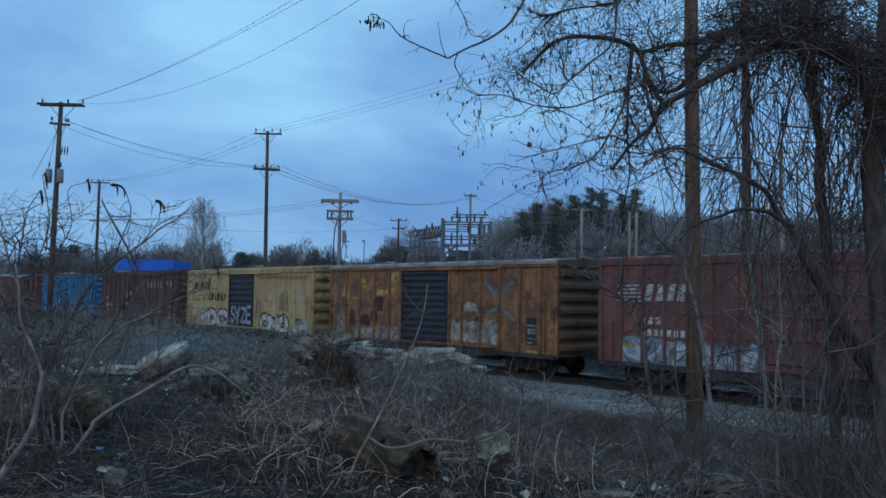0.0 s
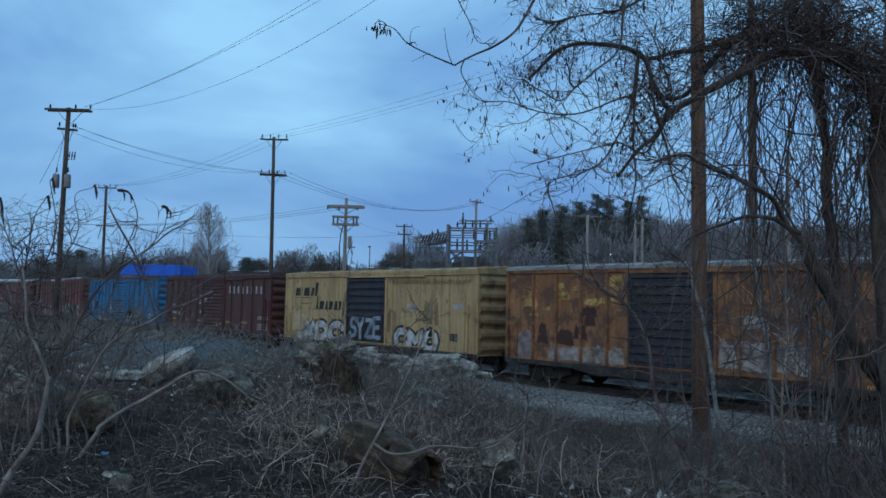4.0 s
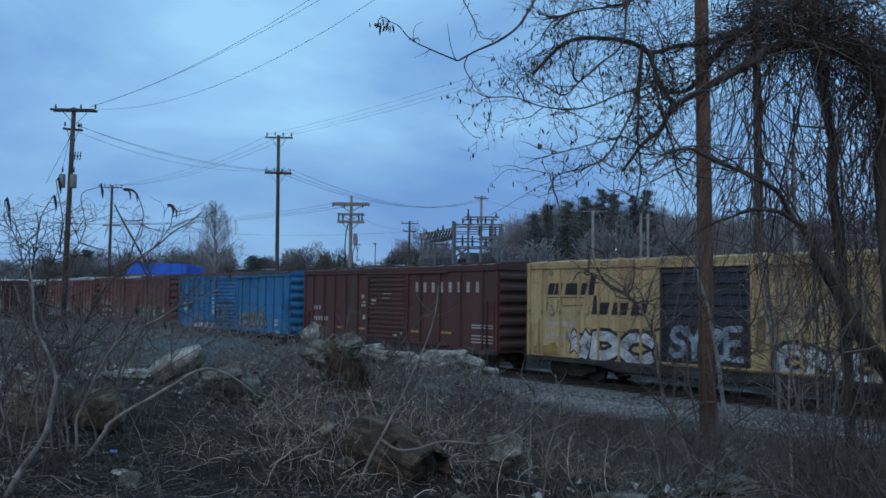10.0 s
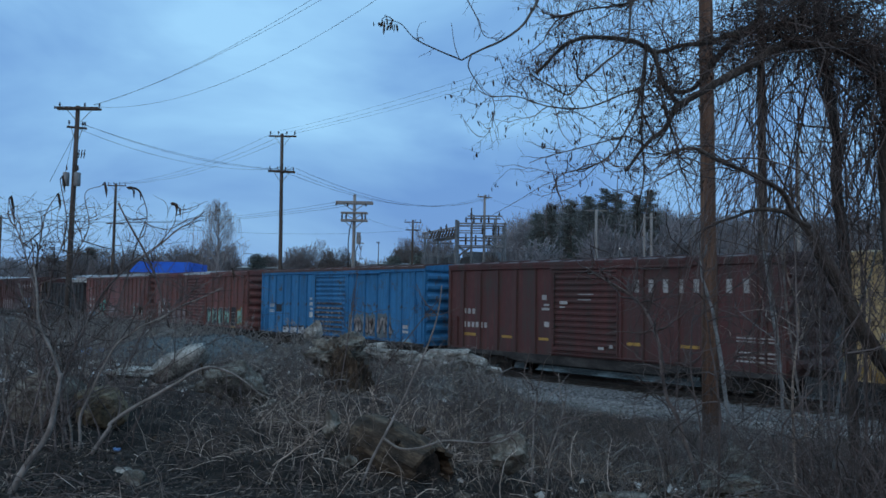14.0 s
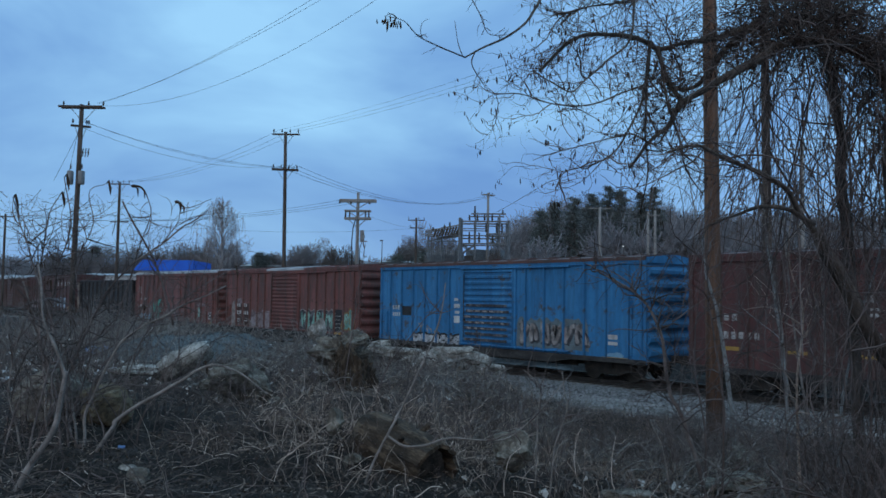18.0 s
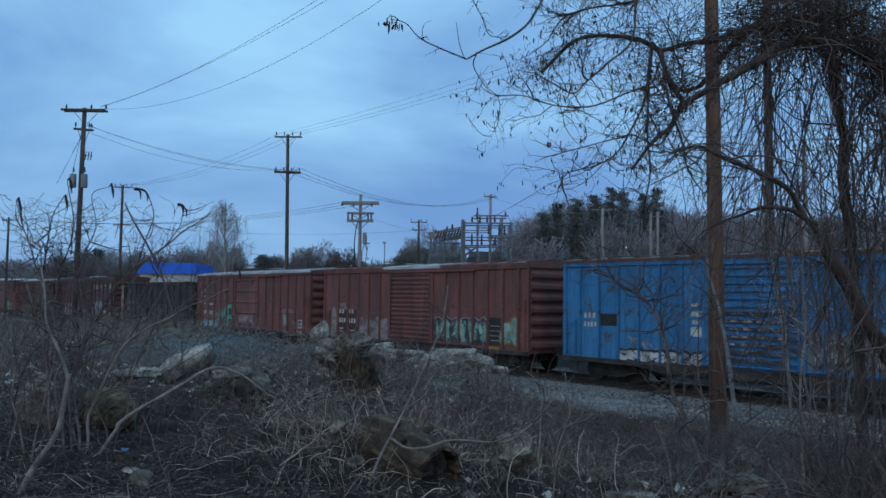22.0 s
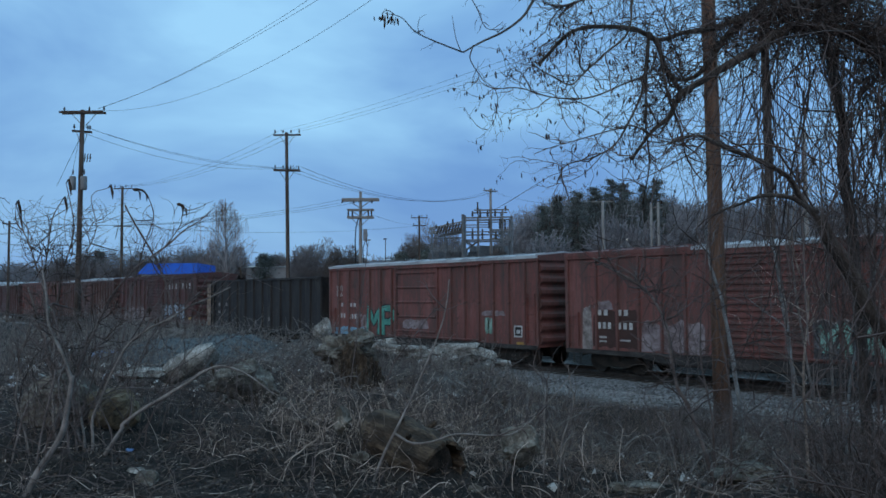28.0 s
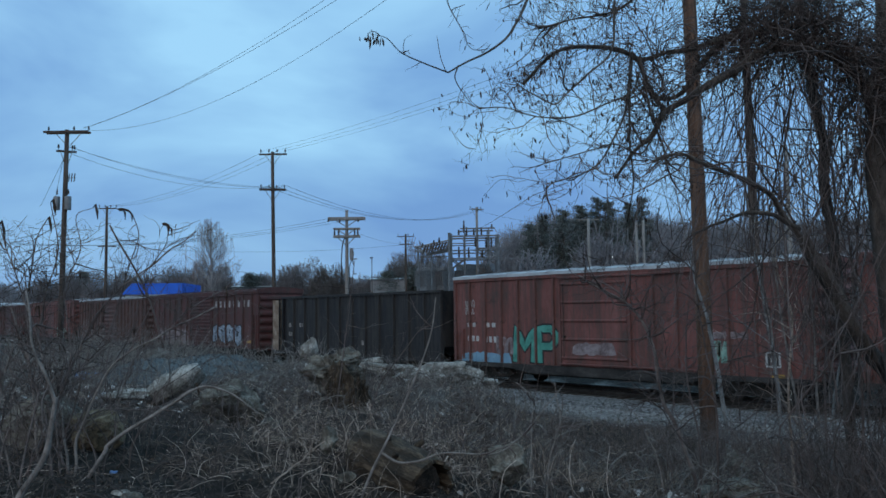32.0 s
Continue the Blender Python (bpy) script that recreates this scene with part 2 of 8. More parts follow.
M_STEEL = surface("dark_underframe_steel", ((0.012, 0.011, 0.010), (0.03, 0.026, 0.022), (0.06, 0.04, 0.03)), 2, 30, 0.75, 0.2)
M_RAIL = surface("rail_steel", ((0.03, 0.025, 0.022), (0.075, 0.062, 0.054)), 3, 40, 0.5, 0.7)
M_TIE = surface("creosoted_tie", ((0.02, 0.017, 0.014), (0.06, 0.05, 0.04)), 4, 60, 0.9, stretch=(1, 0.2, 1))
M_WHITE = surface("white_marking", ((0.24, 0.24, 0.235), (0.50, 0.50, 0.485)), 3, 30, 0.7, bump=0)
M_GREY = surface("dull_grey_marking", ((0.22, 0.21, 0.20), (0.38, 0.37, 0.36)), 3, 30, 0.7, bump=0)
M_BLACK = surface("black_marking", ((0.010, 0.010, 0.011), (0.03, 0.03, 0.032)), 3, 30, 0.7, bump=0)
M_YELLOW = surface("yellow_reflector", ((0.22, 0.125, 0.03), (0.42, 0.25, 0.06)), 5, 30, 0.5, bump=0)
M_GALV = surface("galvanised_roof", ((0.20, 0.21, 0.22), (0.36, 0.38, 0.40), (0.46, 0.48, 0.5)), 0.8, 12, 0.55, 0.25, 0.1)
M_DULLGALV = surface("dull_weathered_roof", ((0.10, 0.098, 0.095), (0.20, 0.198, 0.195), (0.30, 0.30, 0.30)), 0.8, 12, 0.7, 0.1, 0.1)
M_POLE = surface("weathered_pole_wood", ((0.034, 0.026, 0.022), (0.074, 0.057, 0.048), (0.12, 0.096, 0.082)), 2.2, 26, 0.9, stretch=(4, 4, 0.35), bump=0.5)
M_POLEGREY = surface("grey_pole_wood", ((0.15, 0.142, 0.135), (0.30, 0.285, 0.27)), 2.2, 26, 0.9, stretch=(4, 4, 0.35))
M_POLERED = surface("reddish_pole_wood", ((0.05, 0.028, 0.020), (0.115, 0.065, 0.044), (0.17, 0.104, 0.074)), 2.2, 26, 0.9, stretch=(5, 5, 0.3), bump=0.5)
M_INSUL = surface("brown_insulator", ((0.03, 0.025, 0.022), (0.07, 0.06, 0.055)), 6, 40, 0.35, bump=0)
M_CAN = surface("grey_transformer_paint", ((0.13, 0.138, 0.145), (0.22, 0.23, 0.24)), 3, 30, 0.5, bump=0.05)
M_GLOW = bpy.data.materials.new("lamp_glow")
M_GLOW.use_nodes = True
M_GLOW.node_tree.nodes["Principled BSDF"].inputs["Emission Color"].default_value = (1.0, 0.93, 0.8, 1)
M_GLOW.node_tree.nodes["Principled BSDF"].inputs["Emission Strength"].default_value = 1.2
M_WIRE = surface("black_cable", ((0.014, 0.014, 0.015), (0.03, 0.03, 0.03)), 3, 30, 0.6, bump=0)
M_LATTICE = surface("galvanised_steel", ((0.11, 0.115, 0.12), (0.22, 0.23, 0.24)), 2, 20, 0.55, 0.3, bump=0.05)
# bark and twig are lightened in colour to imitate veiling glare over darks
M_BARK = surface("veil_lifted_dark_bark", ((0.030, 0.026, 0.023), (0.075, 0.063, 0.056), (0.14, 0.12, 0.105)), 5, 45, 0.95, stretch=(2, 2, 0.6), bump=0.8, depth=0.03)
M_TWIG = surface("veil_lifted_dark_twig", ((0.048, 0.039, 0.037), (0.135, 0.105, 0.097)), 3, 40, 0.9, bump=0, island=0.5)
M_PALETWIG = surface("pale_cane", ((0.075, 0.056, 0.046), (0.25, 0.194, 0.160), (0.66, 0.545, 0.465)), 2, 30, 0.9, bump=0, island=0.8, spread=(0.25, 0.85))
M_SHRUB = surface("grey_brown_cane", ((0.045, 0.038, 0.036), (0.115, 0.094, 0.088), (0.21, 0.176, 0.164)), 3, 40, 0.9, bump=0.2, island=0.5)
M_PALEBARK = surface("pale_grey_bark", ((0.07, 0.07, 0.07), (0.17, 0.175, 0.175), (0.32, 0.33, 0.33)), 7, 50, 0.9, stretch=(1, 1, 0.5), bump=0.4, depth=0.01)
M_POD = surface("dry_seed_pod", ((0.02, 0.013, 0.009), (0.06, 0.038, 0.025)), 3, 30, 0.9, bump=0, island=0.5)
# distance haze is put into this wood colour: paler and bluer than bark
M_FARWOOD = surface("haze_paled_far_wood", ((0.165, 0.165, 0.180), (0.265, 0.262, 0.278)), 0.2, 3, 1.0, bump=0, island=0.25)
M_NEEDLE = surface("pine_needle", ((0.070, 0.085, 0.083), (0.14, 0.160, 0.150)), 0.6, 6, 0.9, bump=0, island=0.4)
M_STONE = surface("lichen_stone", ((0.036, 0.032, 0.026), (0.11, 0.10, 0.084), (0.26, 0.245, 0.21)), 4.5, 34, 0.95, bump=0.8, depth=0.04)
M_BROWNROCK = surface("ochre_weathered_rock", ((0.028, 0.022, 0.015), (0.11, 0.084, 0.054), (0.23, 0.185, 0.125)), 4.5, 34, 0.95, bump=0.8, depth=0.04)
M_CONCRETE = surface("broken_concrete", ((0.06, 0.055, 0.048), (0.21, 0.198, 0.178), (0.47, 0.45, 0.41)), 5.0, 40, 0.95, bump=0.7, depth=0.03)


# ---- ground ----
def ground_z(x, y):
    l, d = 0.6446 * x + 0.7645 * y, -0.7645 * x + 0.6446 * y
    plateau = 1.42 - 0.14 * step(d, 4, 20)
    left = plateau + (-0.38 - plateau) * step(y, 11.5, 18.0)
    right = 1.38 - 1.76 * step(d, 2.5, 19)
    far = min(max(d - 9, -3), 14)
    edge = -2.6 + 0.33 * far
    z = left + (right - left) * step(l, edge, edge + 5.2 - 0.2 * far)
    z += (-0.38 - z) * step(y, 16, 19)
    near = 1 - step(math.hypot(x, y), 30, 60)
    bank = (1 - step(y, 15, 19)) * near
    p = Vector((x, y, 0))
    z += bank * (0.20 * noise.noise(p * 0.45) + 0.10 * noise.noise(p * 1.3) + 0.05 * noise.noise(p * 4.1) + 0.03 * noise.noise(p * 9.3) + 0.015 * noise.noise(p * 21))
    z += 0.05 * noise.noise(p * 0.9) * near
    # spoil tipped along the edge of the bank
    if d > 14 and l < 0:
        rugged = 0.75 + 0.5 * noise.noise(p * 0.6) + 0.35 * noise.noise(p * 1.9)
        z += 0.42 * rugged * math.exp(-(((y - 10.6) / 1.5) ** 2)) * step(-l, 4.5, 7.0) * near
        z += 0.46 * rugged * math.exp(-(((l + 3.5) / 1.7) ** 2) - ((d - 21.6) / 1.6) ** 2)
    if d > 120:
        z += (17 + 5 * noise.noise(p * 0.004)) * step(d, 130, 260) * step(l / d, 0.02, 0.22) + 2.0 * step(d, 200, 600)
    if y > 27:
        z += 1.1 * step(y, 27.8, 33) * (1 - step(math.hypot(x, y), 90, 130))
    return z


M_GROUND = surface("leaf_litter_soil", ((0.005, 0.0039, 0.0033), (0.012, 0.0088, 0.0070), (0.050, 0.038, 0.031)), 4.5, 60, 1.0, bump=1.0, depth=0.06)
_nd, _ln = M_GROUND.node_tree.nodes, M_GROUND.node_tree.links
_geo = _nd.new("ShaderNodeNewGeometry")
_sep = _nd.new("ShaderNodeSeparateXYZ")
_ln.new(_geo.outputs["Position"], _sep.inputs[0])
_wob = _nd.new("ShaderNodeTexNoise")
_wob.inputs["Scale"].default_value, _wob.inputs["Detail"].default_value = 0.5, 4
_ln.new(_geo.outputs["Position"], _wob.inputs["Vector"])
_sum = _nd.new("ShaderNodeMath")
_sum.operation = "MULTIPLY_ADD"
_sum.inputs[1].default_value = 5.0
_ln.new(_wob.outputs["Fac"], _sum.inputs[0])
_ln.new(_sep.outputs["Y"], _sum.inputs[2])
_edge = _nd.new("ShaderNodeMapRange")
_edge.inputs["From Min"].default_value, _edge.inputs["From Max"].default_value = 21.3, 23.3
_ln.new(_sum.outputs[0], _edge.inputs["Value"])
_chip = _nd.new("ShaderNodeTexVoronoi")
_chip.inputs["Scale"].default_value = 9.0
_ln.new(_geo.outputs["Position"], _chip.inputs["Vector"])
_chipc = _nd.new("ShaderNodeValToRGB")
_chipc.color_ramp.elements[0].color, _chipc.color_ramp.elements[1].color = (0.07, 0.068, 0.064, 1), (0.37, 0.355, 0.34, 1)
_ln.new(_chip.outputs["Color"], _chipc.inputs["Fac"])
_rear = _nd.new("ShaderNodeMapRange")
_rear.inputs["From Min"].default_value, _rear.inputs["From Max"].default_value = 31.5, 30.0
_ln.new(_sum.outputs[0], _rear.inputs["Value"])
_both = _nd.new("ShaderNodeMath")
_both.operation = "MULTIPLY"
_ln.new(_edge.outputs["Result"], _both.inputs[0])
_ln.new(_rear.outputs["Result"], _both.inputs[1])
_mix = _nd.new("ShaderNodeMixRGB")
_ln.new(_both.outputs[0], _mix.inputs["Fac"])
_ln.new([n for n in _nd if n.type == "VALTORGB"][0].outputs["Color"], _mix.inputs["Color1"])
_ln.new(_chipc.outputs["Color"], _mix.inputs["Color2"])
_ln.new(_mix.outputs["Color"], _nd["Principled BSDF"].inputs["Base Color"])


def make_ground():
    rings, turns = 330, 380
    rad = [0.0] + [0.4 * (4000 / 0.4) ** (i / (rings - 1)) for i in range(rings)]
    verts, quads = [], []
    for r in rad[1:]:
        for k in range(turns):
            a = k * math.tau / turns
            x, y = r * math.cos(a), r * math.sin(a)
            verts.append((x, y, ground_z(x, y)))
    for i in range(rings - 1):
        for k in range(turns):
            j = (k + 1) % turns
            quads.append((i * turns + k, (i + 1) * turns + k, (i + 1) * turns + j, i * turns + j))
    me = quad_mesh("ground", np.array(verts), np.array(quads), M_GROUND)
    bm = bmesh.new()
    bm.from_mesh(me)
    bmesh.ops.holes_fill(bm, edges=[e for e in bm.edges if e.is_boundary and e.verts[0].co.length < 3])
    bm.to_mesh(me)
    bm.free()
    me.shade_smooth()
    tagged(new("ground", me), "dark leaf-littered soil bank falling to grey gravel", "ground", kind="structure")


make_ground()

TRACK_Y = 24.75
M_BALLAST = surface("crushed_stone_ballast", ((0.045, 0.045, 0.045), (0.13, 0.13, 0.13), (0.27, 0.27, 0.27)), 9, 60, 0.95, bump=1.0, depth=0.05, spread=(0.36, 0.62))


def make_track():
    b = Build()
    rows = [(-3.1, -0.50), (-2.2, -0.24), (-1.3, -0.19), (0, -0.20), (1.3, -0.19), (2.2, -0.24), (3.1, -0.50)]
    n = 330
    xs = [-230 + i * 1.0 for i in range(n)]
    for x in xs:
        for o, z in rows:
            b.v.append((x, TRACK_Y + o, z + 0.03 * noise.noise(Vector((x * 1.7, o * 2, 0)))))
    w = len(rows)
    b.f = [(i * w + k, (i + 1) * w + k, (i + 1) * w + k + 1, i * w + k + 1) for i in range(n - 1) for k in range(w - 1)]
    track = tagged(part("railway_track", b, M_BALLAST), "single railway track on grey crushed-stone ballast", "railway track", kind="structure")
    prof = [(-0.075, -0.17), (0.075, -0.17), (0.07, -0.155), (0.012, -0.14), (0.012, -0.045), (0.036, -0.035), (0.036, -0.004), (0.028, 0.0), (-0.028, 0.0), (-0.036, -0.004), (-0.036, -0.035), (-0.012, -0.045), (-0.012, -0.14), (-0.07, -0.155)]
    for o in (-0.75, 0.75):
        part("rail", Build().prism([(TRACK_Y + o + p, q) for p, q in prof], "x", -230, 98), M_RAIL, track, "worn steel rail")
    tie = Build().prism([(-0.12, -0.33), (0.12, -0.33), (0.12, -0.18), (0.10, -0.165), (-0.10, -0.165), (-0.12, -0.18)], "y", TRACK_Y - 1.3, TRACK_Y + 1.3).mesh("tie", M_TIE)
    for i in range(90):
        ob = part("tie", tie, None, track)
        ob.location = (-52 + i * 0.52, 0.02 * math.sin(i * 7.1), 0.006 * math.sin(i * 3.3))


make_track()


# ---- train ----
def travel(t):
    """How far the train has rolled at t seconds."""
    q = (t - 16) / 16
    return 47.674 * q - 1.2071 * q * q - 0.1334 * q ** 3 - 0.0195 * q ** 4


HALF = 1.49      # half the body's width, to the side sheets
LOW, HIGH = 0.78, 4.30
WHEELS = []


def side_box(b, x0, x1, z0, z1, out=0.0, thick=0.006):
    """A flat plate on the near side sheet, standing out by so much."""
    return b.box(x0, x1, -HALF - out - thick, -HALF - out + 0.002, z0, z1)


def stroke(b, pts, w, out):
    """A painted stroke of width w along (x, z) points on the near side, in one piece."""
    n = len(pts)
    left, right = [], []
    for i, (x, z) in enumerate(pts):
        x0, z0 = pts[max(i - 1, 0)]
        x1, z1 = pts[min(i + 1, n - 1)]
        d = math.hypot(x1 - x0, z1 - z0) or 1
        nx, nz = -(z1 - z0) / d * w / 2, (x1 - x0) / d * w / 2
        ex = ez = 0.0
        if i in (0, n - 1):
            s = -1 if i == 0 else 1
            ex, ez = s * (x1 - x0) / d * w * 0.4, s * (z1 - z0) / d * w * 0.4
        left.append((x + nx + ex, z + nz + ez))
        right.append((x - nx + ex, z - nz + ez))
    y0, y1 = -HALF - out - 0.004, -HALF - out + 0.003
    v = [(x, y, z) for y in (y0, y1) for x, z in left + right]
    f = []
    for i in range(n - 1):
        l0, l1, r0, r1 = i, i + 1, n + i, n + i + 1
        f += [(l0, l1, r1, r0), (2 * n + r0, 2 * n + r1, 2 * n + l1, 2 * n + l0), (l1, l0, 2 * n + l0, 2 * n + l1), (r0, r1, 2 * n + r1, 2 * n + r0)]
    f += [(0, n, 3 * n, 2 * n), (2 * n - 1, n - 1, 3 * n - 1, 4 * n - 1)]
    return b.add(v, f)


def bubble(cx, cz, w, h, rng, jag):
    """The outline of one bulging or jagged sprayed shape."""
    n = 11 if jag else 26
    ph = [rng.uniform(0, math.tau) for _ in range(4)]
    lean = rng.uniform(-0.15, 0.25)
    out = []
    for k in range(n):
        a = k * math.tau / n
        c, s = math.cos(a), math.sin(a)
        q = (abs(c) ** 3.2 + abs(s) ** 3.2) ** (-1 / 3.2)
        if jag:
            q *= 1.12 if k % 2 else rng.uniform(0.55, 0.92)
        else:
            q *= 1 + 0.13 * math.sin(2 * a + ph[0]) + 0.11 * math.sin(3 * a + ph[1]) + 0.07 * math.sin(5 * a + ph[2])
        z = s * q * h / 2
        out.append((cx + c * q * w / 2 + lean * z, cz + z))
    return out


def flat_shape(b, pts, out):
    return b.prism(pts, "y", -HALF - out - 0.004, -HALF - out + 0.003)


def curl_line(cx, cz, w, h, rng):
    """A short bent line inside a shape."""
    a, b = rng.uniform(0, math.tau), rng.uniform(0.2, 1.1) * rng.choice((-1, 1))
    return [(cx + 0.5 * w * (0.25 + 0.75 * k / 6) * math.cos(a + b * k / 6), cz + 0.5 * h * (0.25 + 0.75 * k / 6) * math.sin(a + b * k / 6)) for k in range(7)]


def graffiti(car, x0, x1, z0, z1, count, fill, edge=None, fat=0.24, label="faded spray-painted graffiti", seed=1, jag=False):
    """Sprayed shapes along the side: bulging ones with a dark edge, or a looping scrawl where there is no edge."""
    rng = random.Random(seed)
    cell, h = (x1 - x0) / count, z1 - z0
    tag = part("graffiti", None, None, car, label)
    if edge is None:
        for i in range(count):
            ax = x0 + i * cell
            loops, up = rng.uniform(0.8, 1.6), rng.uniform(0.6, 1.0)
            pts = []
            for k in range(22):
                f = k / 21
                pts.append((ax + cell * (0.12 + 0.72 * f + 0.18 * math.sin(math.tau * loops * f + seed)), z0 + h * (0.5 + 0.5 * up * math.cos(math.tau * loops * f + i * 1.7) + 0.06 * math.sin(17 * f + i))))
            b = Build()
            stroke(b, pts, fat * h * rng.uniform(0.8, 1.25), 0.004 + 0.001 * (i % 3))
            part("painted_shape", b, fill, tag)
        return tag
    for i in range(count):
        cx, cz = x0 + (i + 0.5) * cell, (z0 + z1) / 2 + rng.uniform(-0.07, 0.07) * h
        w, hh = cell * rng.uniform(0.95, 1.12), h * rng.uniform(0.88, 1.08)
        state = rng.getstate()
        part("outline", flat_shape(Build(), bubble(cx, cz, w + 0.16, hh + 0.16, rng, jag), 0.001 + 0.0012 * i), edge, tag)
        rng.setstate(state)
        shape = part("painted_shape", flat_shape(Build(), bubble(cx, cz, w, hh, rng, jag), 0.0055 + 0.0012 * i), fill, tag)
        for k in range(3):
            b = Build()
            stroke(b, curl_line(cx + rng.uniform(-0.22, 0.22) * w, cz + rng.uniform(-0.25, 0.25) * hh, w * 0.6, hh * 0.6, rng), rng.uniform(0.05, 0.13) * min(w, hh), 0.0105 + 0.0012 * i)
            part("inner_line", b, edge, shape)
    return tag


LETTERS = {
    "M": [[(0.05, 0), (0.05, 1), (0.5, 0.35), (0.95, 1), (0.95, 0)]],
    "P": [[(0.12, 0), (0.12, 1), (0.7, 1), (0.92, 0.82), (0.9, 0.6), (0.66, 0.44), (0.2, 0.44)]],
    "S": [[(0.92, 0.84), (0.62, 1), (0.2, 0.94), (0.08, 0.72), (0.3, 0.54), (0.75, 0.46), (0.92, 0.26), (0.72, 0.04), (0.3, 0), (0.05, 0.16)]],
    "Y": [[(0.05, 1), (0.48, 0.5), (0.95, 1)], [(0.48, 0.5), (0.46, 0)]],
    "Z": [[(0.05, 0.98), (0.92, 0.98), (0.08, 0.04), (0.95, 0.04)]],
    "E": [[(0.95, 1), (0.12, 0.97), (0.12, 0.03), (0.95, 0)], [(0.15, 0.5), (0.8, 0.52)]],
    "D": [[(0.15, 0.02), (0.15, 0.98), (0.6, 0.96), (0.92, 0.7), (0.92, 0.3), (0.6, 0.04), (0.15, 0.02)]],
    "C": [[(0.95, 0.84), (0.66, 1), (0.3, 0.95), (0.08, 0.68), (0.08, 0.3), (0.32, 0.04), (0.68, 0), (0.95, 0.18)]],
    "O": [[(0.5, 1), (0.15, 0.85), (0.05, 0.5), (0.15, 0.15), (0.5, 0), (0.85, 0.15), (0.95, 0.5), (0.85, 0.85), (0.5, 1)]],
}


def sprayed_letters(car, x0, x1, z0, z1, word, fill, edge, fat, label, seed=1, glint=None, rim=0.12):
    """Fat sprayed letters: each a dark rim under a pale body, with a thin glint along it."""
    rng = random.Random(seed)
    tag = part("graffiti", None, None, car, label)
    cell, h = (x1 - x0) / len(word), z1 - z0
    for i, ch in enumerate(word):
        ax, w, lift = x0 + (i + 0.06) * cell, cell * 0.88, rng.uniform(-0.05, 0.05) * h
        tilt, high = rng.uniform(-0.06, 0.10) * h, h * rng.uniform(0.92, 1.06)
        rim_b, body_b, glint_b = Build(), Build(), Build()
        for k, line in enumerate(LETTERS[ch]):
            pts = []
            for (a, b), (c, e) in zip(line, line[1:]):
                pts += [(a + (c - a) * q / 3, b + (e - b) * q / 3) for q in range(3)]
            pts.append(line[-1])
            pts = [(ax + w * a + tilt * b, z0 + lift + fat / 2 + (high - fat) * b) for a, b in pts]
            stroke(rim_b, pts, fat + 2 * rim, 0.001 + 0.0012 * i + 0.0004 * k)
            stroke(body_b, pts, fat, 0.0055 + 0.0012 * i + 0.0004 * k)
            if glint:
                stroke(glint_b, [(x + 0.22 * fat, z + 0.2 * fat) for x, z in pts], fat * 0.16, 0.0100 + 0.0012 * i + 0.0004 * k)
        part("outline", rim_b, edge, tag)
        shape = part("painted_shape", body_b, fill, tag)
        if glint:
            part("highlight", glint_b, glint, shape)
    return tag


def wild_band(car, x0, x1, z0, z1, n, fill, ground_, line, label, seed=1):
    """A wild-style piece: interlocking slanted blocks on a dark ground under a pale zigzag rim."""
    rng = random.Random(seed)
    tag = part("graffiti", None, None, car, label)
    h, cell = z1 - z0, (x1 - x0) / n
    top = [(x0 + (x1 - x0) * k / (2 * n), z1 - h * (rng.uniform(0.0, 0.12) if k % 2 else rng.uniform(0.08, 0.3))) for k in range(2 * n + 1)]
    base = [(x0, z0), (x1, z0)] + top[::-1]
    part("painted_ground", flat_shape(Build(), base, 0.0005), ground_, tag)
    b = Build()
    stroke(b, top, 0.05, 0.004)
    part("outline", b, line, tag)
    for i in range(n):
        b = Build()
        cx = x0 + (i + 0.5) * cell
        for k in range(3):
            w = cell * rng.uniform(0.22, 0.42)
            a = cx + cell * rng.uniform(-0.42, 0.30)
            lo, hi = z0 + h * rng.uniform(0.04, 0.3), z1 - h * rng.uniform(0.2, 0.45)
            sl = rng.uniform(-0.35, 0.45) * cell
            pts = [(a, lo), (a + w, lo + rng.uniform(-0.05, 0.1) * h), (a + w * 1.1 + sl, hi), (a + w * 0.45 + sl, hi + 0.1 * h), (a + sl, hi - rng.uniform(0, 0.1) * h)]
            flat_shape(b, pts, 0.005 + 0.0008 * ((i * 3 + k) % 5))
        shape = part("painted_shape", b, fill, tag)
        b = Build()
        stroke(b, curl_line(cx, (z0 + z1) / 2, cell * 0.9, h * 0.8, rng), 0.045, 0.0115)
        part("inner_line", b, M_BLACK, shape)
    return tag


def marks(car, rows, material, label=""):
    """Stencilled data that cannot be read, as plain bars: (x0, x1, z0, z1)."""
    b = Build()
    for x0, x1, z0, z1 in rows:
        side_box(b, x0, x1, z0, z1, 0.001, 0.004)
    ob = part("stencil", b, material, car, label)
    ob["kind"] = "stuff"
    return ob


def bar_word(car, x0, x1, z0, z1, n, material, label, slant=0.0, gap=0.42):
    """A name that stays unlettered: n upright bars of the letters' size."""
    b = Build()
    cell = (x1 - x0) / (n - gap)
    for i in range(n):
        a = x0 + i * cell
        w = cell * (1 - gap)
        b.prism([(a, z0), (a + w, z0), (a + w + slant, z1), (a + slant, z1)], "y", -HALF - 0.006, -HALF + 0.002)
    ob = part("lettering", b, material, car, label)
    ob["kind"] = "stuff"
    return ob


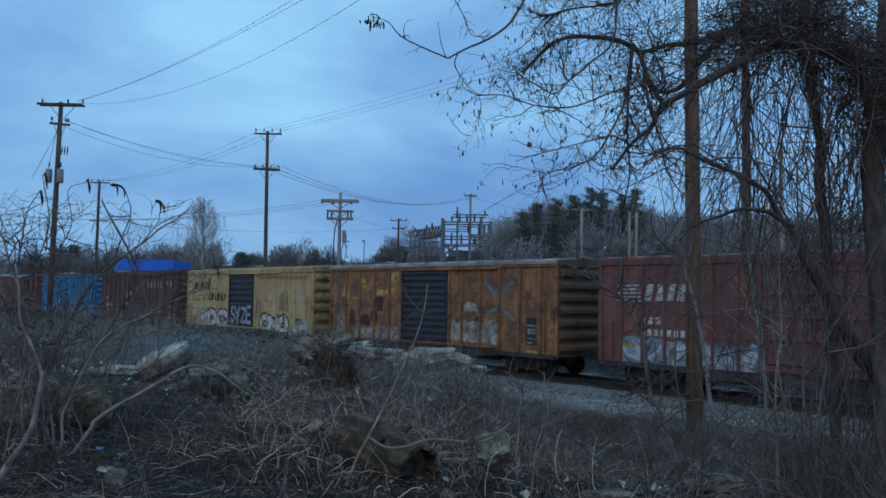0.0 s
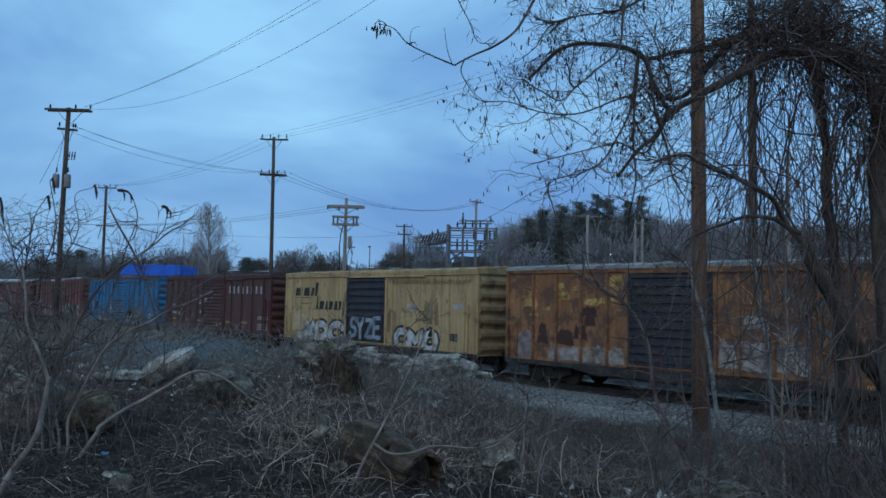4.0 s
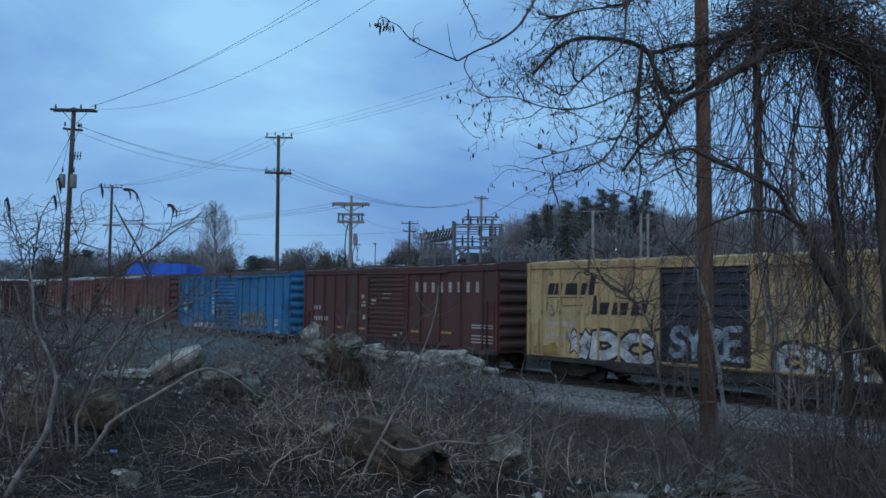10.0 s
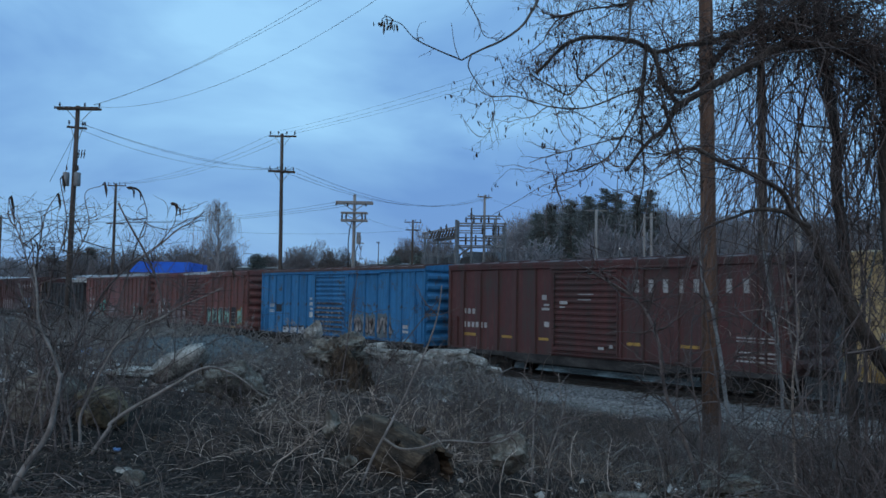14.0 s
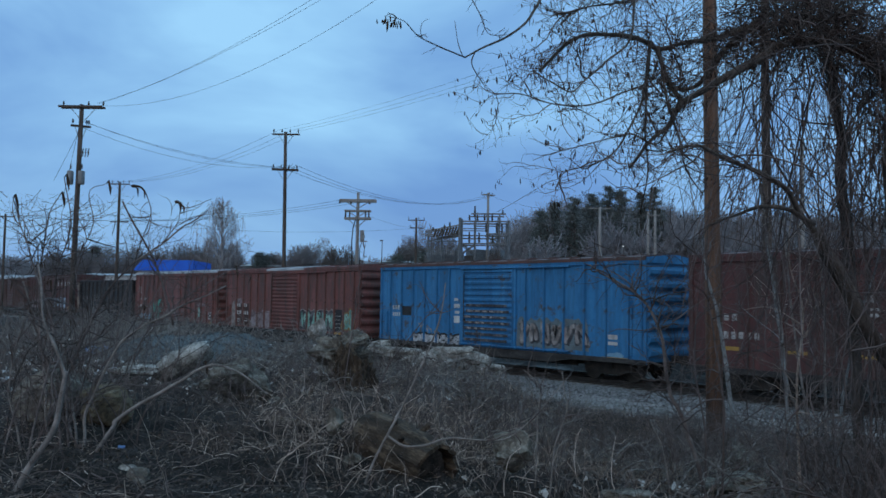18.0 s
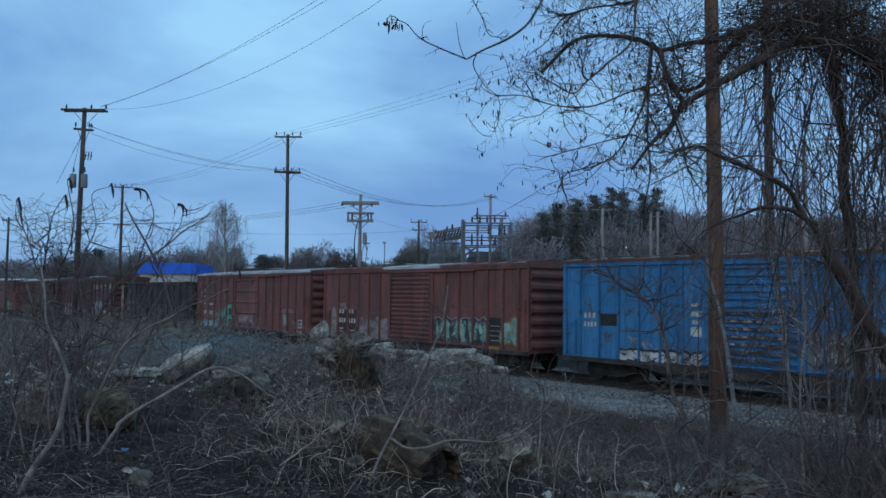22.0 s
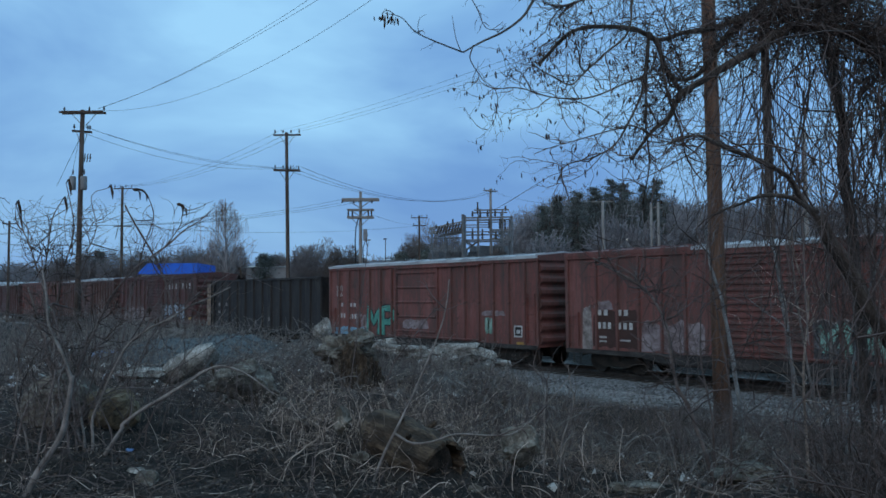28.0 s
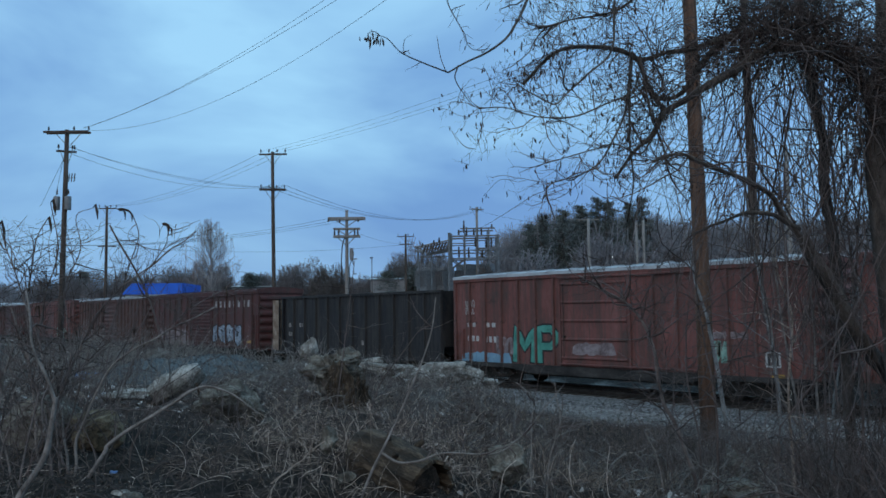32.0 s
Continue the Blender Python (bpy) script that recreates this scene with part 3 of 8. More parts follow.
def patch(car, x0, x1, z0, z1, material, label, seed=3, name="paint_patch"):
    """An uneven patch of other paint."""
    rng = random.Random(seed)
    n = max(5, int((x1 - x0) / 0.16))
    deep = min(0.16, 0.22 * (z1 - z0))
    top = [(x0 + (x1 - x0) * i / n, z1 + rng.uniform(-deep, deep * 0.4)) for i in range(n + 1)]
    low = [(x0 + (x1 - x0) * i / n, z0 + rng.uniform(-0.03, 0.05)) for i in range(n, -1, -1)]
    top[0], top[-1] = (x0 + 0.05, z1 - deep * 1.5), (x1 - 0.07, z1 - deep * 1.3)
    return part(name, Build().prism(low[::-1] + top[::-1], "y", -HALF - 0.003, -HALF + 0.002), material, car, label)


def truck(parent, x):
    """A two-axle freight truck about x, on the rails."""
    frame_ = Build()
    for s in (-1, 1):
        y = s * 1.02
        prof = [(-1.12, 0.40), (-1.02, 0.60), (-0.72, 0.66), (-0.45, 0.78), (0.45, 0.78), (0.72, 0.66), (1.02, 0.60), (1.12, 0.40), (0.86, 0.36), (0.52, 0.22), (-0.52, 0.22), (-0.86, 0.36)]
        frame_.prism([(x + p, q) for p, q in prof], "y", y - 0.09, y + 0.09)
        for k in (-0.18, 0.0, 0.18):
            frame_.lathe([(0.08, 0.0), (0.08, 0.25)], (x + k, y - 0.10 * s, 0.28), 8)
    frame_.box(x - 0.22, x + 0.22, -1.15, 1.15, 0.46, 0.80)
    t = part("truck", frame_, M_STEEL, parent, "grimy cast-steel truck")
    for o in (-0.89, 0.89):
        w = Build()
        n = 20
        for s in (-1, 1):
            ring = [(0.10, 0.70), (0.40, 0.70), (0.457, 0.69), (0.457, 0.76), (0.49, 0.79), (0.49, 0.82), (0.40, 0.81), (0.36, 0.78), (0.14, 0.77), (0.10, 0.81)]
            c = [(r * math.cos(k * math.tau / n), s * (1.55 - h), r * math.sin(k * math.tau / n)) for r, h in ring for k in range(n)]
            m = len(ring)
            w.add(c, [(i * n + k, i * n + (k + 1) % n, ((i + 1) % m) * n + (k + 1) % n, ((i + 1) % m) * n + k) for i in range(m) for k in range(n)])
        w.tube([(0, -1.1, 0), (0, 1.1, 0)], 0.085, 10)
        for s in (-1, 1):
            for k in range(3):
                a = k * math.tau / 3
                w.tube([(0.05 * math.cos(a), s * 1.125, 0.05 * math.sin(a)), (0.05 * math.cos(a), s * 1.14, 0.05 * math.sin(a))], 0.016, 6)
        wheel = part("wheelset", w, M_STEEL, t, "dark steel wheelset")
        wheel.location = (x + o, 0, 0.457)
        WHEELS.append((wheel, x + o))
    return t


def couple(parent, L):
    for x, s in ((0.0, -1), (L, 1)):
        b = Build().box(min(x, x + s * 0.5), max(x, x + s * 0.5), -0.11, 0.11, 0.74, 0.98)
        b.prism([(x + s * 0.45, -0.16), (x + s * 0.86, -0.14), (x + s * 0.90, 0.04), (x + s * 0.6, 0.16), (x + s * 0.45, 0.14)], "z", 0.70, 1.0)
        part("coupler", b, M_STEEL, parent)
        part("air_hose", Build().tube([(x + s * 0.3, 0.3, 0.75), (x + s * 0.45, 0.32, 0.55), (x + s * 0.72, 0.2, 0.45), (x + s * 0.88, 0.12, 0.55)], 0.025, 6), M_STEEL, parent)


def ladder(parent, x, material, top=4.1, rungs=8, low=0.95):
    """Grab irons of a side ladder between two stiles."""
    lad = part("ladder", Build().box(x, x + 0.03, -HALF - 0.10, -HALF, low, top).box(x + 0.45, x + 0.48, -HALF - 0.10, -HALF, low, top), material, parent)
    rung = Build().tube([(0.015, -HALF - 0.085, 0), (0.465, -HALF - 0.085, 0)], 0.014, 6).mesh("rung", material)
    for i in range(rungs):
        part("rung", rung, None, lad).location = (x, 0, low + 0.12 + (top - low - 0.25) * i / (rungs - 1))


def boxcar(label, u, L, paint, posts, door, door_paint=None, door_ribs=11, roof=None, roof_bands=(), post_width=0.11, fish=True, end_paint=None, plug=False, post_depth=0.08, end_ribs=7):
    """A fifty-foot boxcar; x runs from its rear end to its front end, z from the rails."""
    car = thing("boxcar", label, "boxcar", "freight train")
    WAGONS.append((car, u))
    door_paint, roof, end_paint = door_paint or paint, roof or paint, end_paint or paint
    # body sheets
    b = Build()
    b.box(0.02, L - 0.02, -HALF, HALF, LOW, HIGH)
    body = part("body", b, paint, car)
    w = post_width / 2
    post = Build().prism([(-w, -HALF + 0.002), (-w * 0.7, -HALF - post_depth), (w * 0.7, -HALF - post_depth), (w, -HALF + 0.002)], "z", LOW + 0.09, HIGH - 0.13).mesh("side_post", paint)
    for x in posts:
        part("side_post", post, None, car).location = (x, 0, 0)
    for x in (0.06, L - 0.06):
        part("corner_post", Build().box(x - 0.07, x + 0.07, -HALF - 0.055, -HALF + 0.01, LOW - 0.06, HIGH - 0.02), paint, car)
    # sill, deeper under the door, and the eaves
    if fish:
        sill = [(0.0, 0.86), (0.0, 0.70), (1.6, 0.70), (3.4, 0.68), (4.4, 0.52), (L - 4.4, 0.52), (L - 3.4, 0.68), (L - 1.6, 0.70), (L, 0.70), (L, 0.86)]
    else:
        sill = [(0.0, 0.86), (0.0, 0.66), (L, 0.66), (L, 0.86)]
    part("side_sill", Build().prism(sill, "y", -HALF - 0.07, -HALF + 0.01), M_SILL, car, "dusty dark side sill")
    part("side_sill", Build().prism(sill, "y", HALF - 0.01, HALF + 0.07), M_SILL, car, "dusty dark side sill")
    part("eaves_rail", Build().prism([(-HALF + 0.01, 4.14), (-HALF - 0.075, 4.17), (-HALF - 0.085, 4.29), (-HALF + 0.01, 4.32)], "x", 0, L), paint, car)
    # roof of ribbed sheets
    prof = [(-HALF - 0.10, 4.285), (-HALF - 0.10, 4.40), (-0.9, 4.49), (0, 4.55), (0.9, 4.49), (HALF + 0.10, 4.40), (HALF + 0.10, 4.285)]
    bays = 14
    for i in range(bays):
        a, c = L * i / bays, L * (i + 1) / bays
        mat = roof
        for f0, f1, other in roof_bands:
            if f0 <= (i + 0.5) / bays < f1:
                mat = other
        lift = 0.004 * (i % 3)
        sheet = Build().prism([(p, q + lift) for p, q in prof], "x", a + 0.006, c - 0.006)
        sheet.prism([(-HALF - 0.105, 4.39 + lift), (-HALF - 0.105, 4.435 + lift), (0, 4.595 + lift), (HALF + 0.105, 4.435 + lift), (HALF + 0.105, 4.39 + lift), (0, 4.54 + lift)], "x", c - 0.07, c + 0.006)
        part("roof_sheet", sheet, mat, car)
    # ends, pressed into horizontal ridges
    for x, s in ((0.0, -1), (L, 1)):
        e = Build()
        zz = [LOW + 0.10]
        pts = [(x - s * 0.03, LOW)]
        k = end_ribs
        for i in range(k):
            z0 = LOW + 0.12 + (HIGH - 0.25 - LOW) * i / k
            hgt = (HIGH - 0.25 - LOW) / k
            pts += [(x, z0), (x + s * 0.11, z0 + hgt * 0.28), (x + s * 0.11, z0 + hgt * 0.55), (x, z0 + hgt * 0.83)]
        pts += [(x - s * 0.0, HIGH - 0.02), (x - s * 0.06, HIGH - 0.02), (x - s * 0.06, LOW)]
        e.prism(pts, "y", -HALF + 0.05, HALF - 0.05)
        part("end_wall", e, end_paint, car)
        part("end_gable", Build().prism([(-HALF - 0.03, 4.20), (HALF + 0.03, 4.20), (HALF + 0.03, 4.39), (0, 4.54), (-HALF - 0.03, 4.39)], "x", x - 0.02, x + 0.06 * s + 0.02), end_paint, car)
    # door
    d0, d1 = door
    dz0, dz1 = 0.98, 4.10
    dr = Build()
    if plug:
        pts = [(-HALF + 0.005, dz0), (-HALF - 0.05, dz0)]
        for i in range(door_ribs):
            z = dz0 + 0.2 + (dz1 - dz0 - 0.4) * i / (door_ribs - 1)
            pts += [(-HALF - 0.05, z - 0.06), (-HALF - 0.10, z - 0.02), (-HALF - 0.10, z + 0.02), (-HALF - 0.05, z + 0.06)]
        pts += [(-HALF - 0.05, dz1), (-HALF + 0.005, dz1)]
        dr.prism(pts, "x", d0, d1)
    else:
        hgt = (dz1 - dz0) / door_ribs
        pts = [(-HALF + 0.005, dz0)]
        for i in range(door_ribs):
            z = dz0 + i * hgt
            pts += [(-HALF - 0.025, z + 0.02), (-HALF - 0.025, z + hgt * 0.35), (-HALF - 0.095, z + hgt * 0.5), (-HALF - 0.095, z + hgt * 0.8), (-HALF - 0.025, z + hgt * 0.96)]
        pts += [(-HALF + 0.005, dz1)]
        dr.prism(pts, "x", d0 + 0.07, d1 - 0.07)
    dob = part("door", dr, door_paint, car)
    for x in (() if plug else (d0, d1 - 0.07)):
        part("door_edge", Build().box(x, x + 0.068, -HALF - 0.085, -HALF + 0.005, dz0, dz1), door_paint, dob)
    part("latch", Build().tube([(d0 + 0.16, -HALF - 0.12, 1.2), (d0 + 0.16, -HALF - 0.12, 3.9)], 0.018, 6).box(d0 + 0.12, d0 + 0.20, -HALF - 0.13, -HALF - 0.05, 1.9, 2.0), M_STEEL, dob, "steel locking bar")
    part("door_track", Build().prism([(-HALF + 0.005, 0.93), (-HALF - 0.14, 0.93), (-HALF - 0.14, 0.97), (-HALF - 0.10, 0.98), (-HALF + 0.005, 0.98)], "x", d0 - 0.1, min(d1 + 3.0, L - 0.9)), paint, car)
    part("door_track", Build().prism([(-HALF + 0.005, 4.11), (-HALF - 0.13, 4.11), (-HALF - 0.13, 4.16), (-HALF + 0.005, 4.20)], "x", d0 - 0.1, min(d1 + 3.0, L - 0.9)), paint, car)
    for x in (d0 - 0.09, d1 + 0.09):
        part("door_post", Build().box(x - 0.06, x + 0.06, -HALF - 0.07, -HALF + 0.004, LOW + 0.09, HIGH - 0.13), paint, car)
    ladder(car, L - 0.62, paint, 2.9, 6)
    ladder(car, 0.14, paint, 2.2, 4)
    # underframe
    u_ = Build().box(0.6, L - 0.6, -0.25, 0.25, 0.42, 0.80).box(3.6, L - 3.6, -0.9, -0.84, 0.40, 0.66)
    for i in range(7):
        x = 2.6 + (L - 5.2) * i / 6
        u_.box(x - 0.06, x + 0.06, -HALF, HALF, 0.62, 0.80)
    part("underframe", u_, M_STEEL, car)
    part("brake_cylinder", Build().tube([(L * 0.44, -0.6, 0.58), (L * 0.44 + 0.6, -0.6, 0.58)], 0.16, 10), M_STEEL, car)
    part("air_reservoir", Build().tube([(L * 0.56, 0.5, 0.55), (L * 0.56 + 0.8, 0.5, 0.55)], 0.2, 10), M_STEEL, car)
    for x in (0.35, L - 0.65):
        part("sill_step", Build().tube([(x, -HALF - 0.03, 0.72), (x, -HALF - 0.03, 0.36), (x + 0.34, -HALF - 0.03, 0.36), (x + 0.34, -HALF - 0.03, 0.72)], 0.018, 6), M_STEEL, car)
    part("brake_wheel", Build().tube([(L + 0.2 + 0.0 * k, 0.5 + 0.28 * math.cos(k * math.tau / 16), 3.2 + 0.28 * math.sin(k * math.tau / 16)) for k in range(17)], 0.015, 6).tube([(L, 0.5, 3.2), (L + 0.21, 0.5, 3.2)], 0.025, 6), M_STEEL, car)
    couple(car, L)
    truck(car, 1.95)
    truck(car, L - 1.95)
    return car


WAGONS = []
M_SILL = surface("dusty_sill_steel", ((0.010, 0.009, 0.009), (0.026, 0.024, 0.023), (0.06, 0.055, 0.052)), 1.6, 20, 0.8, bump=0.2, stretch=(1, 1, 2.5))


def spaced(*spans):
    out = []
    for a, b, n in spans:
        out += [a + (b - a) * i / (n - 1) for i in range(n)]
    return out


def make_train():
    rust = car_paint("rust_red_paint", (0.150, 0.055, 0.048), (0.22, 0.095, 0.084), (0.075, 0.038, 0.032), 0.60)
    brown = car_paint("oxide_brown_paint", (0.078, 0.029, 0.028), (0.115, 0.046, 0.042), (0.045, 0.022, 0.02), 0.66)
    dull = car_paint("dull_brown_paint", (0.09, 0.040, 0.034), (0.135, 0.064, 0.052), (0.05, 0.025, 0.018), 0.60)
    orange = car_paint("rusted_orange_paint", (0.235, 0.108, 0.046), (0.34, 0.185, 0.085), (0.10, 0.053, 0.036), 0.49, (0.105, 0.054, 0.034))
    yellow = car_paint("faded_yellow_paint", (0.38, 0.272, 0.135), (0.47, 0.36, 0.20), (0.17, 0.125, 0.08), 0.57, (0.20, 0.15, 0.085))
    blue = car_paint("bright_blue_paint", (0.022, 0.150, 0.32), (0.055, 0.21, 0.39), (0.07, 0.065, 0.065), 0.57, (0.02, 0.085, 0.17))
    navy = car_paint("blue_black_paint", (0.018, 0.022, 0.035), (0.035, 0.042, 0.06), (0.03, 0.022, 0.02), 0.7)
    black = car_paint("sooty_black_paint", (0.012, 0.012, 0.014), (0.026, 0.026, 0.03), (0.035, 0.025, 0.02), 0.64)
    white = surface("sprayed_white", ((0.09, 0.09, 0.095), (0.36, 0.375, 0.39), (0.52, 0.54, 0.56)), 2.2, 14, 0.6, bump=0)
    cream = surface("worn_pale_primer", ((0.06, 0.048, 0.042), (0.20, 0.175, 0.165), (0.36, 0.33, 0.31)), 3, 16, 0.8, bump=0)
    mauve = surface("blotted_grey_mauve", ((0.07, 0.048, 0.046), (0.17, 0.135, 0.14), (0.28, 0.24, 0.25)), 3, 16, 0.8, bump=0)
    ice = surface("sprayed_pale_blue", ((0.04, 0.05, 0.07), (0.18, 0.225, 0.28), (0.30, 0.36, 0.42)), 2.2, 14, 0.6, bump=0)
    mint = surface("sprayed_mint_green", ((0.05, 0.12, 0.10), (0.15, 0.30, 0.25), (0.27, 0.42, 0.36)), 2.2, 14, 0.6, bump=0)
    teal = surface("sprayed_teal", ((0.03, 0.15, 0.12), (0.08, 0.33, 0.27)), 2, 14, 0.6, bump=0)
    sky_ = surface("faded_light_blue", ((0.10, 0.22, 0.32), (0.18, 0.32, 0.42)), 2, 14, 0.7, bump=0)
    darkpatch = surface("dark_brown_patch", ((0.035, 0.018, 0.015), (0.06, 0.03, 0.026)), 2, 14, 0.8, bump=0)
    ochre = surface("rust_stained_yellow", ((0.15, 0.085, 0.03), (0.22, 0.14, 0.05), (0.31, 0.22, 0.08)), 2, 14, 0.8, bump=0)
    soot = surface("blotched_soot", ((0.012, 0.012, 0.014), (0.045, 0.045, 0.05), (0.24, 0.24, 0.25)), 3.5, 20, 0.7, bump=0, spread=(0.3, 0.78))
    dusty = surface("dusty_blue_grey_paint", ((0.07, 0.085, 0.09), (0.13, 0.17, 0.19)), 3, 20, 0.8, bump=0)
    endrust = car_paint("rusty_end_paint", (0.10, 0.058, 0.030), (0.15, 0.095, 0.05), (0.05, 0.028, 0.018), 0.55)
    half = spaced((0.95, 5.30, 6), (10.05, 14.6, 6))

    # leading red-brown car with large white initials
    c = boxcar("red-brown boxcar with white emblem and pale graffiti band", 30.4, 15.5, rust, half, (6.1, 9.2), door_ribs=5, plug=True)
    em = Build()
    for i in range(5):
        side_box(em, 0.74, 1.74, 2.92 + i * 0.128, 2.98 + i * 0.128, 0.001)
    part("emblem", em, M_WHITE, c, "white striped emblem")
    block = Build()
    for a0, a1 in ((1.92, 2.62), (2.80, 3.42)):
        for f0, f1 in ((0.0, 0.36), (0.62, 1.0)):
            w0, w1 = a0 + (a1 - a0) * f0, a0 + (a1 - a0) * f1
            block.prism([(w0 - 0.04, 2.95), (w1 - 0.04, 2.95), (w1 + 0.08, 3.5), (w0 + 0.08, 3.5)], "y", -HALF - 0.006, -HALF + 0.002)
    part("emblem", block, M_WHITE, c, "broad white slanted block emblem")
    bar_word(c, 1.75, 2.5, 2.17, 2.40, 3, M_WHITE, "small white stencilled marks")
    bar_word(c, 1.75, 3.43, 1.78, 2.0, 7, M_WHITE, "small white stencilled marks")
    patch(c, 0.87, 6.1, 0.80, 1.70, ice, "pale blue painted-over band", 5)
    graffiti(c, 1.0, 6.0, 0.85, 1.55, 6, white, None, 0.16, "pale sprayed graffiti", 4)
    marks(c, [(1.0, 1.5, 1.35, 1.5)], M_YELLOW)

    # rusted orange car
    c = boxcar("rust-stained orange boxcar with blue-black corrugated door", 13.1, 15.35, orange, spaced((1.45, 5.0, 4), (10.05, 14.5, 5)), (5.95, 9.15), navy, 11, M_DULLGALV, post_width=0.13, end_paint=endrust)
    patch(c, 9.32, 12.3, 1.10, 2.0, cream, "pale painted-over patch", 2)
    patch(c, 3.6, 5.1, 0.95, 1.55, mauve, "pale painted-over patch", 8)
    patch(c, 0.6, 1.5, 0.95, 2.0, mauve, "flaking pale patch", 9)
    flake = surface("flaking_yellow_paint", ((0.10, 0.05, 0.022), (0.30, 0.185, 0.055), (0.42, 0.28, 0.10)), 3, 16, 0.8, bump=0, spread=(0.35, 0.6))
    g = random.Random(11)
    for i in range(16):
        x, z = g.uniform(0.5, 5.0), g.uniform(2.5, 3.7)
        patch(c, x, x + g.uniform(0.25, 0.8), z, z + g.uniform(0.12, 0.45), flake, "flaking yellow patch", 110 + i)
    for i in range(9):
        x, z = g.choice((g.uniform(1.2, 5.0), g.uniform(9.4, 13.0))), g.uniform(1.5, 2.6)
        patch(c, x, x + g.uniform(0.3, 0.9), z, z + g.uniform(0.2, 0.6), darkpatch, "dark brown flaked patch", 140 + i)
    patch(c, 2.2, 5.75, 0.92, 1.5, cream, "pale flaking band along the sill", 13)
    patch(c, 3.9, 4.5, 1.1, 1.45, flake, "yellow fleck", 14)
    patch(c, 10.15, 11.0, 2.35, 2.8, cream, "flaking pale patch", 12)
    x_ = Build()
    stroke(x_, [(11.46, 3.58), (12.2, 2.9)], 0.16, 0.012)
    stroke(x_, [(12.97, 3.58), (12.35, 3.0)], 0.16, 0.012)
    stroke(x_, [(11.5, 2.25), (12.1, 2.55)], 0.13, 0.012)
    stroke(x_, [(12.5, 2.5), (13.0, 2.15)], 0.14, 0.012)
    part("cross", x_, dusty, c, "faded light blue cross")
    marks(c, [(13.75, 14.27, 1.17, 2.22)], M_BLACK, "black data panel")
    marks(c, [(13.8, 14.0, 1.58, 1.80), (14.05, 14.23, 1.58, 1.80), (13.8, 14.23, 1.88, 1.94), (13.8, 14.1, 1.22, 1.30), (13.8, 14.23, 1.40, 1.44)], M_WHITE)
    marks(c, [(13.78, 14.36, 0.86, 0.97)], M_YELLOW)

    # yellow car
    c = boxcar("faded yellow boxcar with black door and white graffiti", -4.4, 15.85, yellow, spaced((0.73, 5.32, 6), (9.9, 15.0, 6)), (6.15, 9.35), navy, 9, yellow, post_depth=0.04, end_ribs=6, end_paint=car_paint("soiled_yellow_end_paint", (0.25, 0.175, 0.085), (0.36, 0.27, 0.145), (0.10, 0.066, 0.04), 0.54, (0.12, 0.085, 0.05)))
    w = Build()
    for x0, ww, z1 in ((1.0, 0.30, 3.62), (1.33, 0.34, 3.62), (1.86, 0.62, 3.62), (2.62, 0.24, 3.62), (3.00, 0.26, 3.88)):
        w.prism([(x0, 3.18), (x0 + ww, 3.18), (x0 + ww + 0.12, z1), (x0 + 0.12, z1)], "y", -HALF - 0.006, -HALF + 0.002)
    for x0, ww, z1 in ((3.16, 0.26, 3.16), (3.45, 0.42, 2.92), (4.05, 0.66, 2.92), (4.88, 0.62, 2.92)):
        w.prism([(x0, 2.48), (x0 + ww, 2.48), (x0 + ww + 0.12, z1), (x0 + 0.12, z1)], "y", -HALF - 0.006, -HALF + 0.002)
    part("lettering", w, M_BLACK, c, "slanted black block emblem")
    o = Build()
    for pts in ([(0.95, 2.52), (1.05, 3.08), (2.8, 3.08), (2.75, 2.80), (1.75, 2.76), (1.72, 2.96), (1.55, 2.96), (1.5, 2.52)],):
        stroke(o, pts, 0.035, 0.002)
    part("emblem", o, M_BLACK, c, "thin black outline emblem")
    bar_word(c, 0.95, 2.4, 2.02, 2.2, 4, M_GREY, "worn stencilled marks")
    bar_word(c, 0.95, 2.5, 1.55, 1.75, 6, M_GREY, "worn stencilled marks")
    faint = surface("faded_brown_lettering", ((0.12, 0.088, 0.05), (0.26, 0.19, 0.10)), 1.5, 14, 0.8, bump=0)
    txt = bpy.data.curves.new("slogan", "FONT")
    txt.body, txt.size, txt.shear, txt.extrude = "The nationwide boxcar pool", 0.50, 0.25, 0.003
    tob = new("slogan_curve", txt)
    me = bpy.data.meshes.new_from_object(tob)
    bpy.data.objects.remove(tob)
    me.materials.append(faint)
    wide = max(v.co.x for v in me.vertices)
    slog = part("slogan", me, None, c, "slanted dark slogan lettering under the eaves")
    slog["kind"] = "stuff"
    slog.matrix_basis = Matrix.Translation((9.6, -HALF - 0.066, 3.80)) @ Matrix.Rotation(radians(90), 4, "X") @ Matrix.Diagonal((5.75 / wide, 0.75, 1, 1))
    graffiti(c, 2.15, 3.1, 0.95, 1.85, 2, white, M_BLACK, 0.30, "white jagged graffiti with black outline", 2, True)
    sprayed_letters(c, 3.0, 5.8, 0.78, 1.95, "DC", white, M_BLACK, 0.36, "fat white graffiti letters with black outline", 2)
    sprayed_letters(c, 6.5, 9.15, 1.1, 2.2, "SYZE", ice, M_BLACK, 0.20, "pale blue graffiti letters on the door", 6).location = (0, -0.098, 0)
    sprayed_letters(c, 10.1, 13.2, 0.75, 1.85, "CMO", white, M_BLACK, 0.32, "fat white graffiti letters with black outline", 3)
    patch(c, 0.3, 1.6, 0.88, 1.35, ochre, "rust-stained patch", 4)
    patch(c, 12.2, 13.3, 2.0, 3.1, faint, "scoured pinkish-brown patch", 71)
